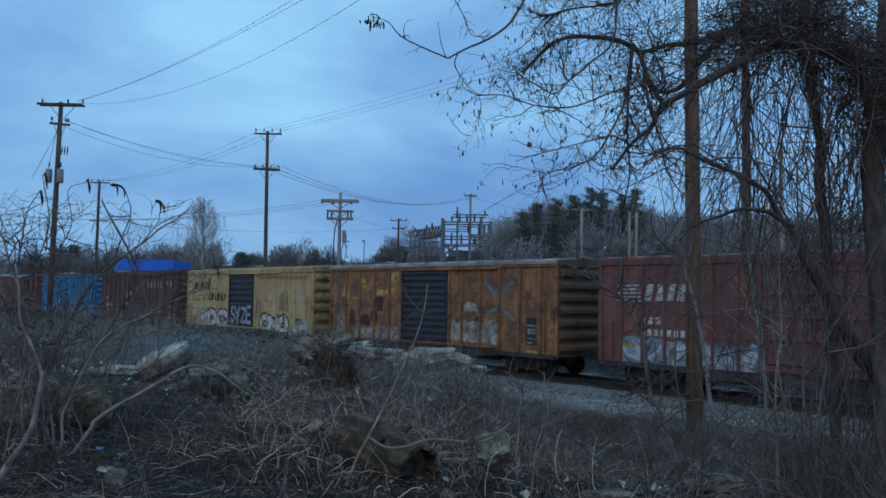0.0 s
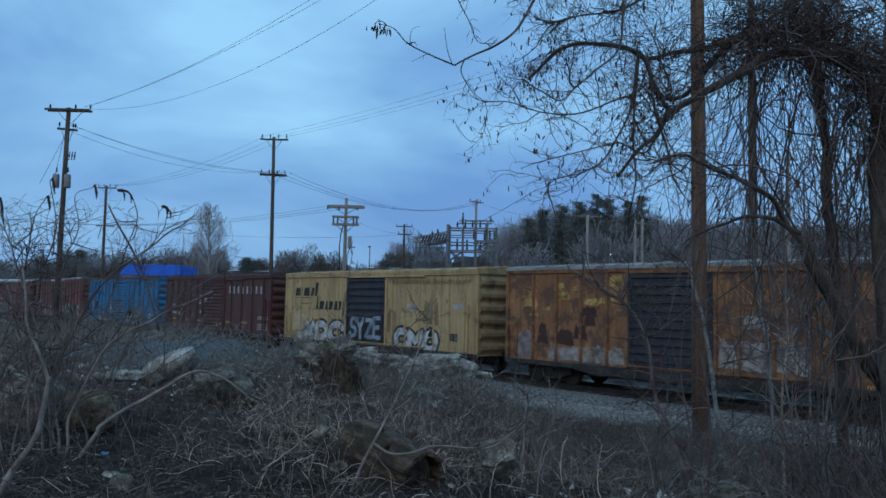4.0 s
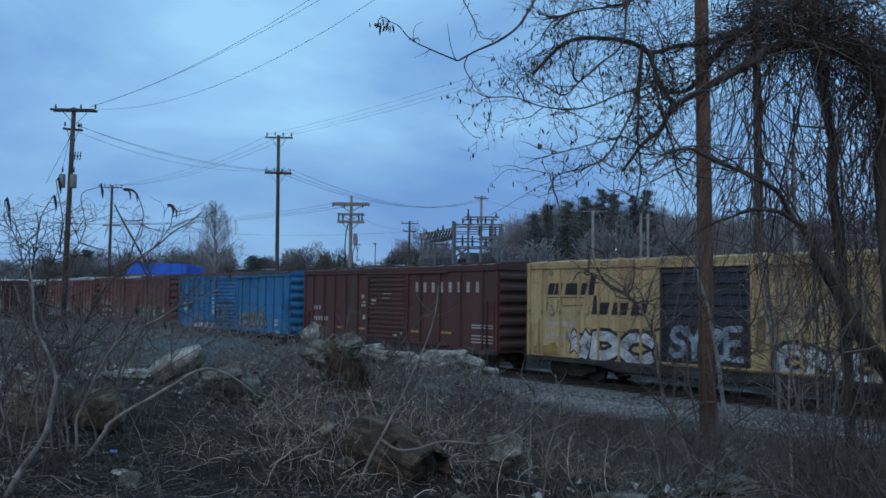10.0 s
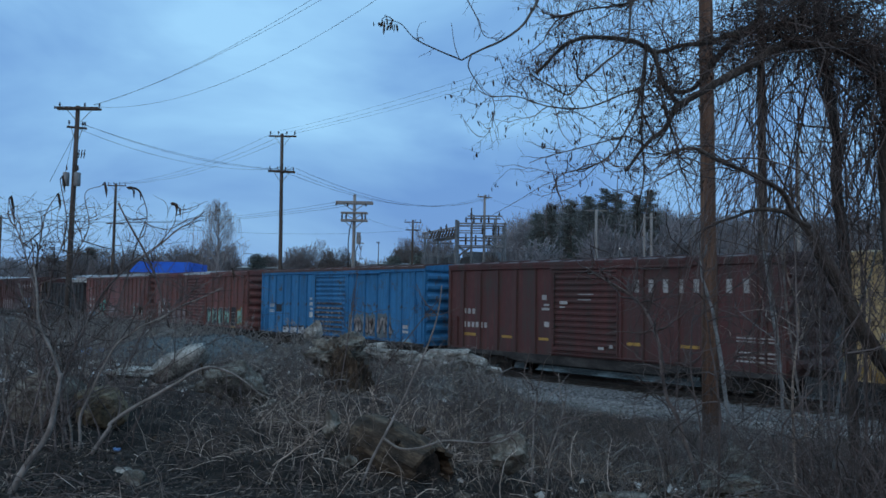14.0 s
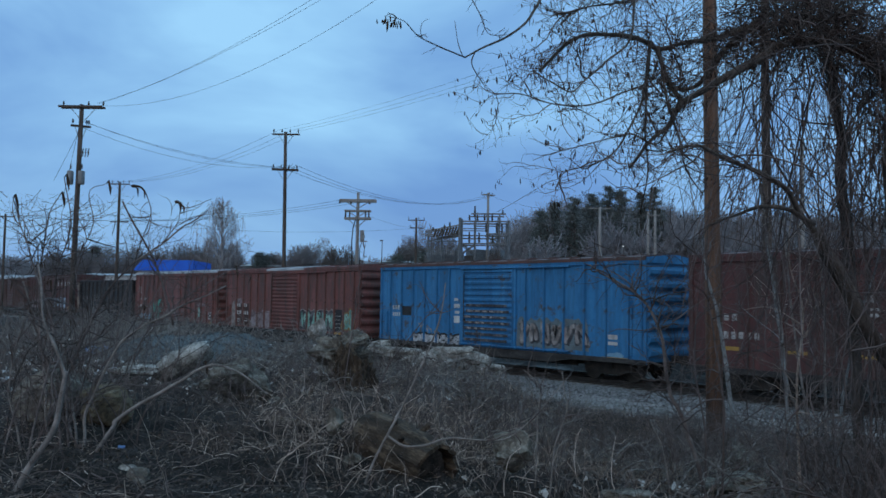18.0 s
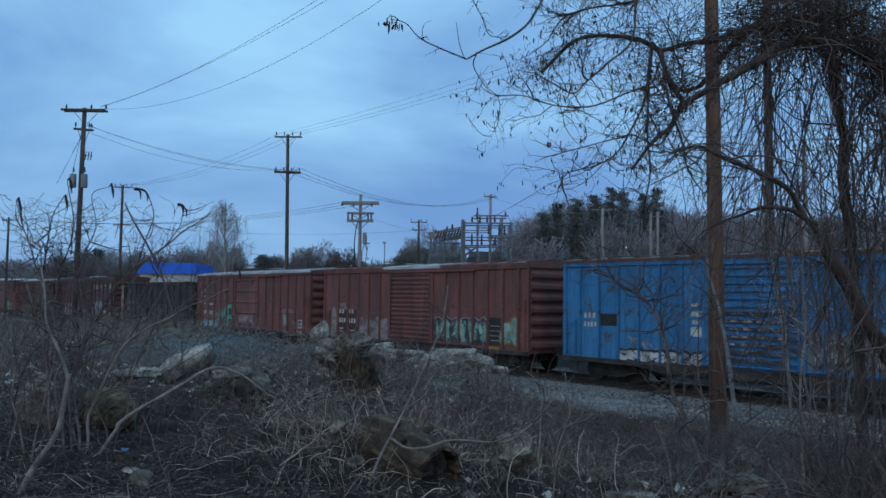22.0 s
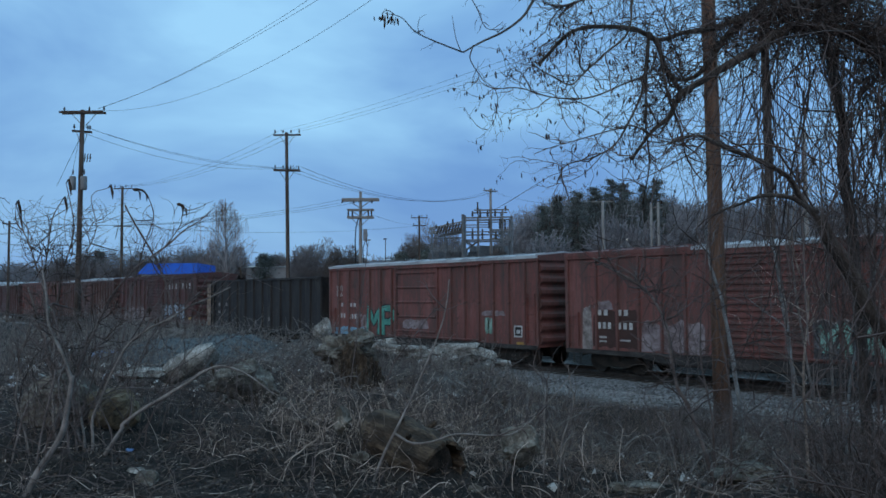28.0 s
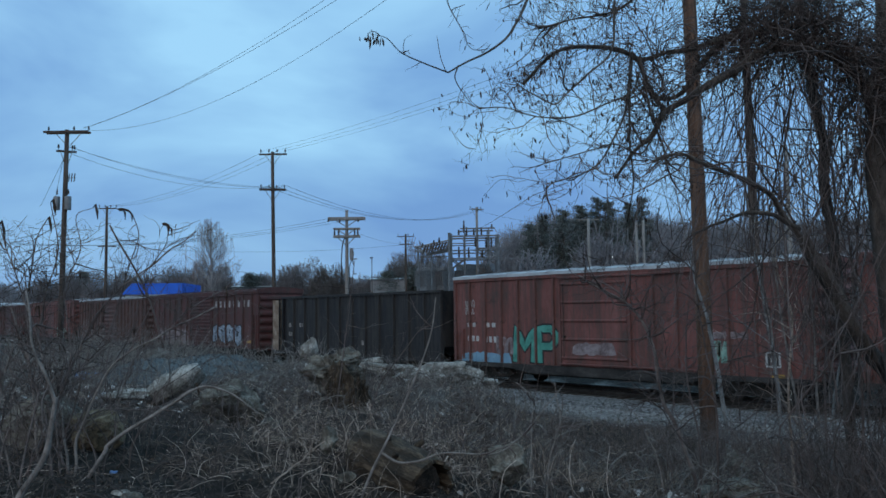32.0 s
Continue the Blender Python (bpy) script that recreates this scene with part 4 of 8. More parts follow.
    patch(c, 9.5, 10.3, 1.5, 2.6, faint, "rust-stained patch beside the door", 72)
    marks(c, [(14.05, 14.55, 1.32, 1.64)], M_BLACK)
    marks(c, [(14.1, 14.27, 1.36, 1.6), (14.33, 14.5, 1.36, 1.6)], M_GREY)
    marks(c, [(10.9, 11.8, 2.75, 2.88), (14.2, 14.9, 2.7, 2.9), (11.0, 11.7, 2.55, 2.62)], M_GREY)

    # oxide-brown car with a spaced white name
    c = boxcar("oxide-brown boxcar with spaced white lettering", -21.4, 15.3, brown, spaced((0.98, 5.2, 5), (10.25, 14.4, 4)), (6.1, 9.2), None, 14, brown, post_width=0.07)
    bar_word(c, 9.86, 14.14, 3.26, 3.70, 8, M_GREY, "spaced white name lettering", 0.0, 0.68)
    bar_word(c, 0.95, 1.66, 2.32, 2.54, 3, M_GREY, "small worn marks")
    bar_word(c, 0.95, 2.4, 1.76, 1.98, 6, M_GREY, "small worn marks")
    marks(c, [(0.91, 1.73, 1.40, 1.52), (3.29, 3.88, 1.40, 1.50), (5.34, 5.85, 1.40, 1.50), (9.55, 10.1, 1.42, 1.53), (11.7, 12.4, 1.45, 1.55)], M_YELLOW, "yellow reflector strips")
    marks(c, [(5.5, 5.75, 2.95, 3.14), (5.5, 5.9, 2.55, 2.65), (5.6, 5.9, 2.72, 2.80), (5.63, 5.98, 1.92, 2.12)], M_GREY)
    m_ = marks(c, [(6.5, 6.88, 2.80, 2.92), (6.5, 6.75, 2.66, 2.72), (7.4, 8.1, 3.16, 3.2), (7.4, 8.0, 2.96, 3.0), (8.35, 8.6, 1.2, 1.3), (8.85, 9.0, 1.28, 1.4)], M_GREY)
    m_.location = (0, -0.096, 0)
    marks(c, [(13.7, 15.0, z, z + 0.05) for z in (1.15, 1.28, 1.42, 1.75, 1.86)], M_GREY)

    # blue car
    c = boxcar("bright blue boxcar with scrawled white graffiti", -38.75, 15.65, blue, spaced((0.82, 5.2, 6), (9.87, 14.9, 6)), (6.1, 9.2), None, 13, dull, post_width=0.08)
    marks(c, [(1.69, 2.55, 2.03, 2.46)], M_BLACK, "black data panel")
    bar_word(c, 0.98, 1.5, 2.28, 2.48, 3, M_WHITE, "small white marks")
    bar_word(c, 0.98, 1.55, 1.98, 2.15, 4, M_WHITE, "small white marks")
    marks(c, [(5.5, 5.75, 2.75, 2.87), (5.5, 5.95, 2.45, 2.62), (5.55, 5.85, 2.2, 2.32), (5.5, 5.95, 1.8, 2.1), (13.98, 14.4, 1.5, 1.67), (13.98, 14.4, 1.3, 1.42)], M_WHITE)
    graffiti(c, 2.6, 5.95, 0.86, 1.22, 7, white, M_BLACK, 0.3, "scrawled white graffiti along the sill", 12)
    graffiti(c, 2.9, 4.6, 1.25, 1.7, 3, cream, None, 0.14, "faint pale graffiti", 13)
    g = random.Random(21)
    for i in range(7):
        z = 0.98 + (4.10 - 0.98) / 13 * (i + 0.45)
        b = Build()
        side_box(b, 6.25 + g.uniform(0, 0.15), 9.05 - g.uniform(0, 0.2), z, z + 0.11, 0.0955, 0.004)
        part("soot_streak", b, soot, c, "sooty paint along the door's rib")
        if 1 < i < 6:
            for k in range(5):
                b = Build()
                x = 6.35 + 0.5 * k + g.uniform(0, 0.2)
                side_box(b, x, x + g.uniform(0.12, 0.3), z + 0.02, z + 0.09, 0.1005, 0.003)
                part("paint_scrap", b, cream, c, "scrap of pale paint")
    patch(c, 9.35, 13.1, 1.0, 2.15, dusty, "dirty painted-over patch", 27)
    graffiti(c, 9.5, 13.0, 1.1, 1.95, 6, soot, None, 0.30, "dark scrawled graffiti", 14)
    graffiti(c, 9.45, 12.95, 1.15, 2.0, 6, cream, None, 0.15, "scrawled pale graffiti", 14).location = (0, -0.005, 0)
    patch(c, 13.9, 14.7, 0.86, 1.05, sky_, "light blue stripe", 32)
    marks(c, [(13.7, 14.9, 0.80, 0.88)], M_YELLOW)

    # dull red car with a dark number panel
    c = boxcar("faded red boxcar with jagged mint and white graffiti", -56.05, 15.45, rust, spaced((1.46, 5.22, 5), (10.28, 14.9, 6)), (6.1, 9.25), None, 15, rust, [(0.33, 0.62, M_GALV)])
    patch(c, 1.25, 3.35, 0.95, 2.3, darkpatch, "dark brown number panel", 41)
    bar_word(c, 1.5, 1.95, 2.1, 2.3, 2, M_WHITE, "white stencilled marks")
    bar_word(c, 2.4, 2.85, 2.1, 2.3, 2, M_WHITE, "white stencilled marks")
    bar_word(c, 1.5, 2.1, 1.62, 1.85, 3, M_WHITE, "white stencilled marks")
    bar_word(c, 2.4, 3.05, 1.62, 1.85, 3, M_WHITE, "white stencilled marks")
    marks(c, [(1.55, 1.9, 1.28, 1.36), (1.55, 1.9, 1.14, 1.2), (2.5, 2.95, 1.2, 1.26)], M_GREY)
    patch(c, 0.75, 1.25, 0.85, 2.5, cream, "pale flaking strip", 42)
    patch(c, 1.3, 2.2, 2.3, 2.65, mauve, "pale blot", 43)
    patch(c, 3.4, 6.0, 0.9, 1.95, mauve, "greyish painted-over patch", 44)
    wild_band(c, 9.45, 13.1, 0.98, 2.2, 6, mint, soot, cream, "jagged mint graffiti under a pale rim", 16)
    marks(c, [(13.14, 13.83, 1.02, 2.16)], M_BLACK, "black data panel")
    marks(c, [(13.2, 13.75, z, z + 0.03) for z in (1.2, 1.4, 1.6, 1.8)], M_GREY)
    graffiti(c, 13.9, 14.9, 1.1, 2.05, 2, mint, ochre, 0.25, "mint graffiti over ochre", 18)
    marks(c, [(13.0, 13.7, 0.82, 0.96)], M_YELLOW)

    # red car with the green tag
    c = boxcar("red boxcar with grey roof and green block graffiti", -73.0, 15.5, rust, spaced((0.99, 5.7, 6), (10.17, 14.75, 6)), (6.1, 9.1), None, 5, M_GALV, plug=True)
    bar_word(c, 0.82, 1.3, 2.28, 2.46, 2, M_WHITE, "white stencilled marks")
    bar_word(c, 1.95, 2.5, 2.28, 2.46, 2, M_WHITE, "white stencilled marks")
    bar_word(c, 0.82, 1.5, 1.70, 1.92, 3, M_WHITE, "white stencilled marks")
    bar_word(c, 1.85, 2.55, 1.66, 1.90, 3, M_WHITE, "white stencilled marks")
    graffiti(c, 0.66, 1.25, 2.8, 3.1, 3, M_GREY, None, 0.16, "small lacy white emblem", 19)
    graffiti(c, 0.70, 1.3, 3.1, 3.4, 3, M_GREY, None, 0.16, "small lacy white emblem", 29)
    sprayed_letters(c, 3.5, 5.95, 0.85, 2.3, "MP", teal, M_BLACK, 0.27, "large green block graffiti letters", 20, None, 0.07)
    graffiti(c, 2.5, 3.5, 1.2, 1.95, 2, mauve, None, 0.2, "mauve graffiti", 21)
    patch(c, 0.4, 3.4, 0.82, 1.25, sky_, "faded light blue band", 51)
    marks(c, [(14.1, 14.57, 1.15, 1.62)], M_BLACK)
    b = Build()
    for r in ((14.1, 14.57, 1.56, 1.62), (14.1, 14.57, 1.15, 1.21), (14.1, 14.16, 1.15, 1.62), (14.51, 14.57, 1.15, 1.62), (14.25, 14.45, 1.3, 1.45)):
        side_box(b, *r, 0.003)
    part("data_panel", b, M_WHITE, c, "white framed square label")
    marks(c, [(14.25, 14.73, 0.80, 0.96)], M_YELLOW, "yellow reflector plate")
    patch(c, 12.13, 13.6, 2.0, 2.2, mauve, "mauve smear", 52)
    graffiti(c, 12.4, 12.9, 1.25, 1.9, 2, mint, None, 0.16, "mint scrawl", 53)
    g = patch(c, 6.6, 8.6, 1.3, 1.75, mauve, "scuffed patch on the door", 54)
    g.location = (0, -0.055, 0)

    # black open hopper
    pinkrust = surface("scoured_rusty_end", ((0.09, 0.055, 0.038), (0.20, 0.145, 0.11), (0.32, 0.265, 0.22)), 2.5, 16, 0.85, bump=0.1)
    gondola(-89.1, 15.6, black, pinkrust, cream)

    # second oxide-brown car and what follows
    c = boxcar("oxide-brown boxcar with white lettering and pale graffiti block", -107.2, 16.4, brown, spaced((0.98, 6.0, 6), (10.9, 15.6, 5)), (6.7, 9.9), None, 14, brown, post_width=0.07)
    bar_word(c, 10.46, 15.2, 3.40, 3.80, 8, M_GREY, "spaced white name lettering", 0.0, 0.62)
    graffiti(c, 10.1, 14.1, 1.15, 2.25, 4, ice, M_BLACK, 0.24, "pale blue graffiti block", 22)
    patch(c, 1.0, 6.2, 0.9, 2.0, mauve, "greyish painted-over patch", 61)
    marks(c, [(14.86, 15.6, 1.2, 1.35)], M_YELLOW)
    c = boxcar("dull brown ribbed boxcar with pale roof", -125.3, 16.4, dull, spaced((0.9, 6.2, 8), (10.2, 15.6, 8)), (6.7, 9.9), None, 9, M_GALV)
    graffiti(c, 3.5, 9.0, 0.95, 1.7, 6, cream, None, 0.2, "pale graffiti", 23)
    c = boxcar("rust-red boxcar behind brush", -142.6, 15.6, rust, half, (6.1, 9.2), None, 9, rust)
    graffiti(c, 9.8, 13.0, 0.95, 1.9, 3, mint, M_BLACK, 0.2, "green graffiti", 24)
    boxcar("oxide-brown boxcar behind brush", -159.9, 15.5, brown, half, (6.1, 9.2), None, 9, M_GALV)


def gondola(u, L, paint, end, mark):
    """An open-topped hopper with outside posts and sloping floor sheets."""
    car = thing("hopper_car", "black open hopper car with rusty end panel", "hopper car", "freight train")
    WAGONS.append((car, u))
    x0, x1 = 1.15, L - 0.35
    b = Build()
    for s in (-1, 1):
        b.box(x0, x1, s * 1.44 - 0.03, s * 1.44 + 0.03, 0.86, 3.86)
    b.box(x0, x0 + 0.06, -1.44, 1.44, 1.4, 3.86).box(x1 - 0.06, x1, -1.44, 1.44, 1.4, 3.86)
    b.prism([(x0, 2.1), (x0 + 3.2, 0.7), (x1 - 3.2, 0.7), (x1, 2.1), (x1, 2.04), (x1 - 3.2, 0.62), (x0 + 3.2, 0.62), (x0, 2.04)], "y", -1.44, 1.44)
    part("body", b, paint, car)
    post = Build().prism([(-0.08, -1.45), (-0.05, -1.56), (0.05, -1.56), (0.08, -1.45)], "z", 0.80, 3.84).mesh("side_post", paint)
    for i in range(13):
        part("side_post", post, None, car).location = (x0 + 0.1 + (x1 - x0 - 0.2) * i / 12, 0, 0)
    part("top_rail", Build().box(x0 - 0.03, x1 + 0.03, -1.57, -1.40, 3.78, 3.90).box(x0 - 0.03, x1 + 0.03, 1.40, 1.57, 3.78, 3.90), paint, car)
    part("side_sill", Build().box(0.0, L, -1.52, -1.38, 0.70, 0.88).box(0.0, L, 1.38, 1.52, 0.70, 0.88), paint, car)
    part("end_sheet", Build().box(0.05, 0.85, -1.50, -1.40, 0.75, 3.70).box(0.05, 0.14, -1.50, 1.50, 0.9, 3.72), end, car, "scoured rusty end panel")
    lad = part("ladder", Build().box(0.9, 0.93, -1.60, -1.50, 0.9, 3.8).box(1.35, 1.38, -1.60, -1.50, 0.9, 3.8), paint, car)
    for i in range(8):
        part("rung", Build().tube([(0.91, -1.58, 1.0 + i * 0.36), (1.37, -1.58, 1.0 + i * 0.36)], 0.014, 6), paint, lad)
    b = Build()
    for a, c, z in ((1.85, 2.1, 2.2), (2.2, 2.42, 2.2), (3.0, 3.2, 2.2), (3.3, 3.45, 2.2), (1.85, 2.0, 1.7), (2.1, 2.4, 1.7), (9.0, 9.2, 1.35)):
        b.box(a, c, -1.478, -1.468, z, z + 0.22)
    part("stencil", b, mark, car)
    part("underframe", Build().box(0.6, L - 0.6, -0.2, 0.2, 0.52, 0.80), M_STEEL, car)
    for x in (5.2, 7.4, 9.6):
        part("hopper_chute", Build().prism([(x - 0.9, 0.8), (x + 0.9, 0.8), (x + 0.35, 0.22), (x - 0.35, 0.22)], "y", -1.2, 1.2), paint, car)
    couple(car, L)
    truck(car, 1.95)
    truck(car, L - 1.95)


make_train()


# ---- poles, cables and what lies beyond the track ----
def ring_insulator(b, p, h=0.22, r=0.07, n=8):
    b.lathe([(r * 0.4, 0), (r, 0.05 * h / 0.22), (r * 0.55, 0.35 * h), (r, 0.5 * h), (r * 0.5, 0.75 * h), (r * 0.7, h)], p, n)


def pole(label, l, d, top, r, wood, arms, lean=(0.0, 0.0), extras=None, category="utility pole", base=None):
    """A utility pole with crossarms: arms of (height, half length, turn in degrees, insulators, double)."""
    foot = site(l, d)
    foot.z = ground_z(foot.x, foot.y) - 0.3 if base is None else base
    ob = thing("utility_pole", label, category, "power line poles", foot)
    h = top - foot.z
    path = [(lean[0] * q, lean[1] * q, h * q) for q in (0, 0.25, 0.5, 0.75, 1.0)]
    part("shaft", Build().tube(path, [r * (1.12 - 0.34 * q) for q in (0, 0.25, 0.5, 0.75, 1.0)], 12), wood, ob, smooth=True)
    for z, half, turn, count, double in arms:
        q = (z - foot.z) / h
        m = Matrix.Translation((lean[0] * q, lean[1] * q, z - foot.z)) @ Matrix.Rotation(radians(turn), 4, "Z")
        for s in ((-1, 1) if double else (1,)):
            off = s * (r + 0.046)
            arm = part("crossarm", Build().box(-half, half, off - 0.045, off + 0.045, -0.06, 0.06, m), wood, ob)
        for i in range(count):
            x = -half + 0.12 + (2 * half - 0.24) * i / max(count - 1, 1)
            if abs(x) < r * 1.2:
                x += r * 2
            b = Build()
            p = m @ Vector((x, off, 0.07))
            b.tube([p, p + Vector((0, 0, 0.12))], 0.018, 6)
            ring_insulator(b, p + Vector((0, 0, 0.10)))
            part("insulator", b, M_INSUL, ob)
        for s in (-1, 1):
            a, c = m @ Vector((s * half * 0.55, off, -0.05)), m @ Vector((s * r * 0.6, off, -0.75))
            part("brace", Build().tube([a, c], 0.02, 5), M_LATTICE, ob)
    if extras:
        extras(ob, foot)
    return ob


def wire(a, b, sag, r=0.013, n=22, label="thin black overhead cable"):
    """A cable hanging between two points."""
    a, b = Vector(a), Vector(b)
    pts = [a.lerp(b, i / n) - Vector((0, 0, sag * 4 * (i / n) * (1 - i / n))) for i in range(n + 1)]
    ob = part("overhead_cable", Build().tube(pts, r, 5), M_WIRE)
    return tagged(ob, label, "cable", "overhead cables")


RTURN = 49.8  # turn of the plan's cross direction


def make_poles():
    def p1_extras(ob, foot):
        for s, x in ((-1, -0.30), (1, 0.36)):
            m = Vector((x * 0.6446 + 0.1, x * 0.7645 - 0.1, 9.15 - foot.z))
            can = part("transformer", Build().lathe([(0.0, 0), (0.17, 0.0), (0.19, 0.05), (0.19, 0.72), (0.16, 0.80), (0.0, 0.83)], m, 14), M_CAN, ob, "grey cylindrical transformer", smooth=True)
            b = Build()
            ring_insulator(b, m + Vector((0.05, 0, 0.9)), 0.3, 0.06)
            part("bushing", b, M_INSUL, can)
        for z in (10.8, 11.0):
            b = Build()
            for k in range(3):
                p = Vector((0.25 + 0.16 * k * 0.6446, 0.2 + 0.16 * k * 0.7645, z - foot.z))
                b.tube([p, p + Vector((0.05, 0.05, 0.3))], 0.03, 5)
            part("fuse_cutout", b, M_INSUL, ob)
        b = Build().tube([(0, 0, 12.2 - foot.z), (-0.9, -1.0, 9.4 - foot.z)], 0.012, 4).tube([(0, 0, 12.4 - foot.z), (-0.4, -0.6, 8.2 - foot.z)], 0.012, 4)
        part("drop_wire", b, M_WIRE, ob)

    pole("tall brown wooden pole with transformers and crossarm", -22.05, 47.6, 13.9, 0.155, M_POLE, [(13.75, 1.30, RTURN, 3, True), (12.65, 0.55, RTURN + 25, 3, False)], (0.15, 0.1), p1_extras)

    def p2_extras(ob, foot):
        b = Build()
        for k in range(5):
            a = Vector((0.5 * math.cos(k * 1.3), 0.5 * math.sin(k * 1.3), 12.5 - foot.z))
            b.tube([a, a * 1.0 + Vector((0.1, 0.1, 0.25)), Vector((0, 0, 12.2 - foot.z))], 0.012, 4)
        part("jumper", b, M_WIRE, ob)

    pole("slender grey-brown wooden pole with two crossarms", -12.5, 61.6, 15.25, 0.155, M_POLE, [(15.1, 1.05, RTURN, 4, False), (12.35, 1.0, RTURN + 12, 4, True)], (-0.2, -0.12), p2_extras)
    pole("wooden pole with short crossarms behind brush", -36.7, 89.7, 15.0, 0.17, M_POLE, [(14.8, 1.05, RTURN, 4, False), (10.6, 1.0, RTURN, 0, False)])
    def tower_extras(ob, foot):
        m = Matrix.Rotation(radians(RTURN), 4, "Z")

        def at_(x, y, z):
            return m @ Vector((x, y, z - foot.z))

        for z, half, h in ((13.28, 2.02, 0.15), (12.15, 1.45, 0.10), (11.32, 1.45, 0.12)):
            for y in (-0.36, 0.36):
                part("crossarm", Build().box(-half, half, y - 0.07, y + 0.07, z - foot.z - h, z - foot.z + h, m), M_POLEGREY, ob)
        for z, low, half in ((13.1, 12.35, 1.2), (12.05, 11.4, 0.95), (11.2, 10.3, 0.95)):
            for s in (-1, 1):
                part("brace", Build().tube([at_(s * half, -0.42, z), at_(0, -0.42, low)], 0.045, 5), M_LATTICE, ob)
        for x in (-1.3, -0.85, 0.9, 1.25):
            b = Build()
            ring_insulator(b, at_(x, -0.4, 11.4), 0.72, 0.12, 7)
            part("insulator", b, M_INSUL, ob)
        for x, z in ((-1.95, 13.0), (1.3, 12.95), (-0.7, 12.95)):
            b = Build()
            ring_insulator(b, at_(x, -0.5, z - 0.1), 0.3, 0.13, 7)
            part("insulator", b, M_INSUL, ob)
        part("switch_box", Build().box(0.35, 0.75, -0.5, -0.2, 8.7 - foot.z, 10.0 - foot.z, m), M_CAN, ob, "grey switch box")
        part("switch_box", Build().box(0.55, 1.15, -0.4, -0.25, 8.75 - foot.z, 8.87 - foot.z, m), M_CAN, ob, "grey bracket")
        part("riser_cable", Build().tube([at_(-0.2, -0.45, 11.2), at_(-0.45, -0.45, 10.2), at_(-0.55, -0.45, 8.8), at_(-0.5, -0.4, 6.0)], 0.06, 6), M_WIRE, ob)
        part("riser_cable", Build().tube([at_(0.6, -0.45, 8.8), at_(0.3, -0.45, 7.9), at_(0.35, -0.45, 6.0)], 0.045, 6), M_WIRE, ob)

    pole("pale grey pole with three stacked crossarms", -10.3, 89.7, 14.2, 0.21, M_POLEGREY, [], extras=tower_extras)
    pole("distant wooden pole above the substation", 4.9, 109.5, 16.9, 0.2, M_POLEGREY, [(16.6, 1.0, RTURN + 35, 3, True)])
    pole("distant dark wooden pole with crossarms", -4.7, 109.7, 13.4, 0.17, M_POLE, [(13.1, 1.15, RTURN, 3, False), (12.05, 0.9, RTURN, 2, False)])
    pole("pale T-shaped pole before dark pines", 19.0, 104.6, 14.6, 0.2, M_POLEGREY, [(14.5, 1.4, RTURN, 2, False)])
    pole("pale pole of a paired frame", 25.15, 104.6, 14.2, 0.18, M_POLEGREY, [])
    pole("pale pole of a paired frame", 26.05, 104.6, 14.3, 0.2, M_POLEGREY, [(13.7, 0.7, RTURN, 1, False)])
    pole("far small wooden pole", -50.5, 92.0, 11.5, 0.15, M_POLE, [(11.2, 0.9, RTURN, 2, False)])
    pole("thick reddish wooden utility pole in the thicket", 6.42, 20.0, 18.0, 0.185, M_POLERED, [(17.1, 1.2, 20, 4, True)], (-0.12, -0.1))
    pole("brown wooden pole behind the boxcars", 12.75, 33.0, 16.3, 0.19, M_POLE, [(15.9, 1.1, 40, 3, False)], (-0.1, 0.0))
    pole("slim pale pole among bare trees", 24.0, 56.0, 14.0, 0.16, M_POLEGREY, [(13.4, 0.8, RTURN, 2, False)])

    def lamp_extras(ob, foot):
        part("lamp_head", Build().box(-0.35, 0.1, -0.1, 0.1, 10.2 - foot.z, 10.35 - foot.z), M_INSUL, ob)

    pole("small distant yard lamp", -9.26, 109.8, 10.3, 0.07, M_INSUL, [], extras=lamp_extras, category="yard lamp")

    def light_extras(ob, foot):
        part("lamp_head", Build().lathe([(0.02, 0), (0.06, 0.02), (0.075, 0.08), (0.03, 0.13)], (0, 0, 10.44 - foot.z), 8), M_GLOW, ob, "small lit lamp head")

    pole("distant lit lamp before the woods", 24.79, 118, 10.42, 0.06, M_INSUL, [], extras=light_extras, category="yard lamp")

    # cables
    a = site(-22.05, 47.6)
    for x, z, tx, tz, sag in ((1.10, 13.98, -0.3, 17.75, 1.45), (1.15, 13.95, 0.1, 17.1, 1.15), (1.22, 13.85, 0.1, 17.4, 2.7)):
        wire(site(-22.05 + x, 47.5, z), site(6.4 + tx, 20, tz), sag, 0.008)
    for x, z, sag in ((0.1, 12.9, 0.55), (0.45, 12.8, 0.7), (-0.3, 12.7, 0.8)):
        wire(site(-21.9 + x, 47.5, z), site(-12.6 + x * 2, 61.5, 12.5), sag, 0.010)
    for x in (-0.9, 0.1, 0.9):
        wire(site(-12.5 + x, 61.5, 15.3), site(12.7 + x, 33, 16.1), 0.5, 0.007)
        wire(site(-12.5 + x, 61.5, 15.25), site(-36.7 + x, 89.7, 15.0), 0.9, 0.010)
    for x, z in ((-0.8, 12.6), (0.2, 12.5), (0.8, 12.6)):
        wire(site(-12.4 + x, 61.5, z), site(4.9 + x * 0.6, 109.5, 16.5), 1.9, 0.014)
    for x in (-1.6, 0.2, 1.7):
        wire(site(-10.3 + x, 89.6, 13.4), site(-50.5 + x, 92, 11.4), 1.4, 0.014)
    wire(site(-8.9, 89.6, 11.6), site(-4.7, 109.7, 12.1), 0.3, 0.012)
    wire(site(-37, 89.7, 10.6), site(-4.7, 109.7, 12.0), 0.8, 0.012)
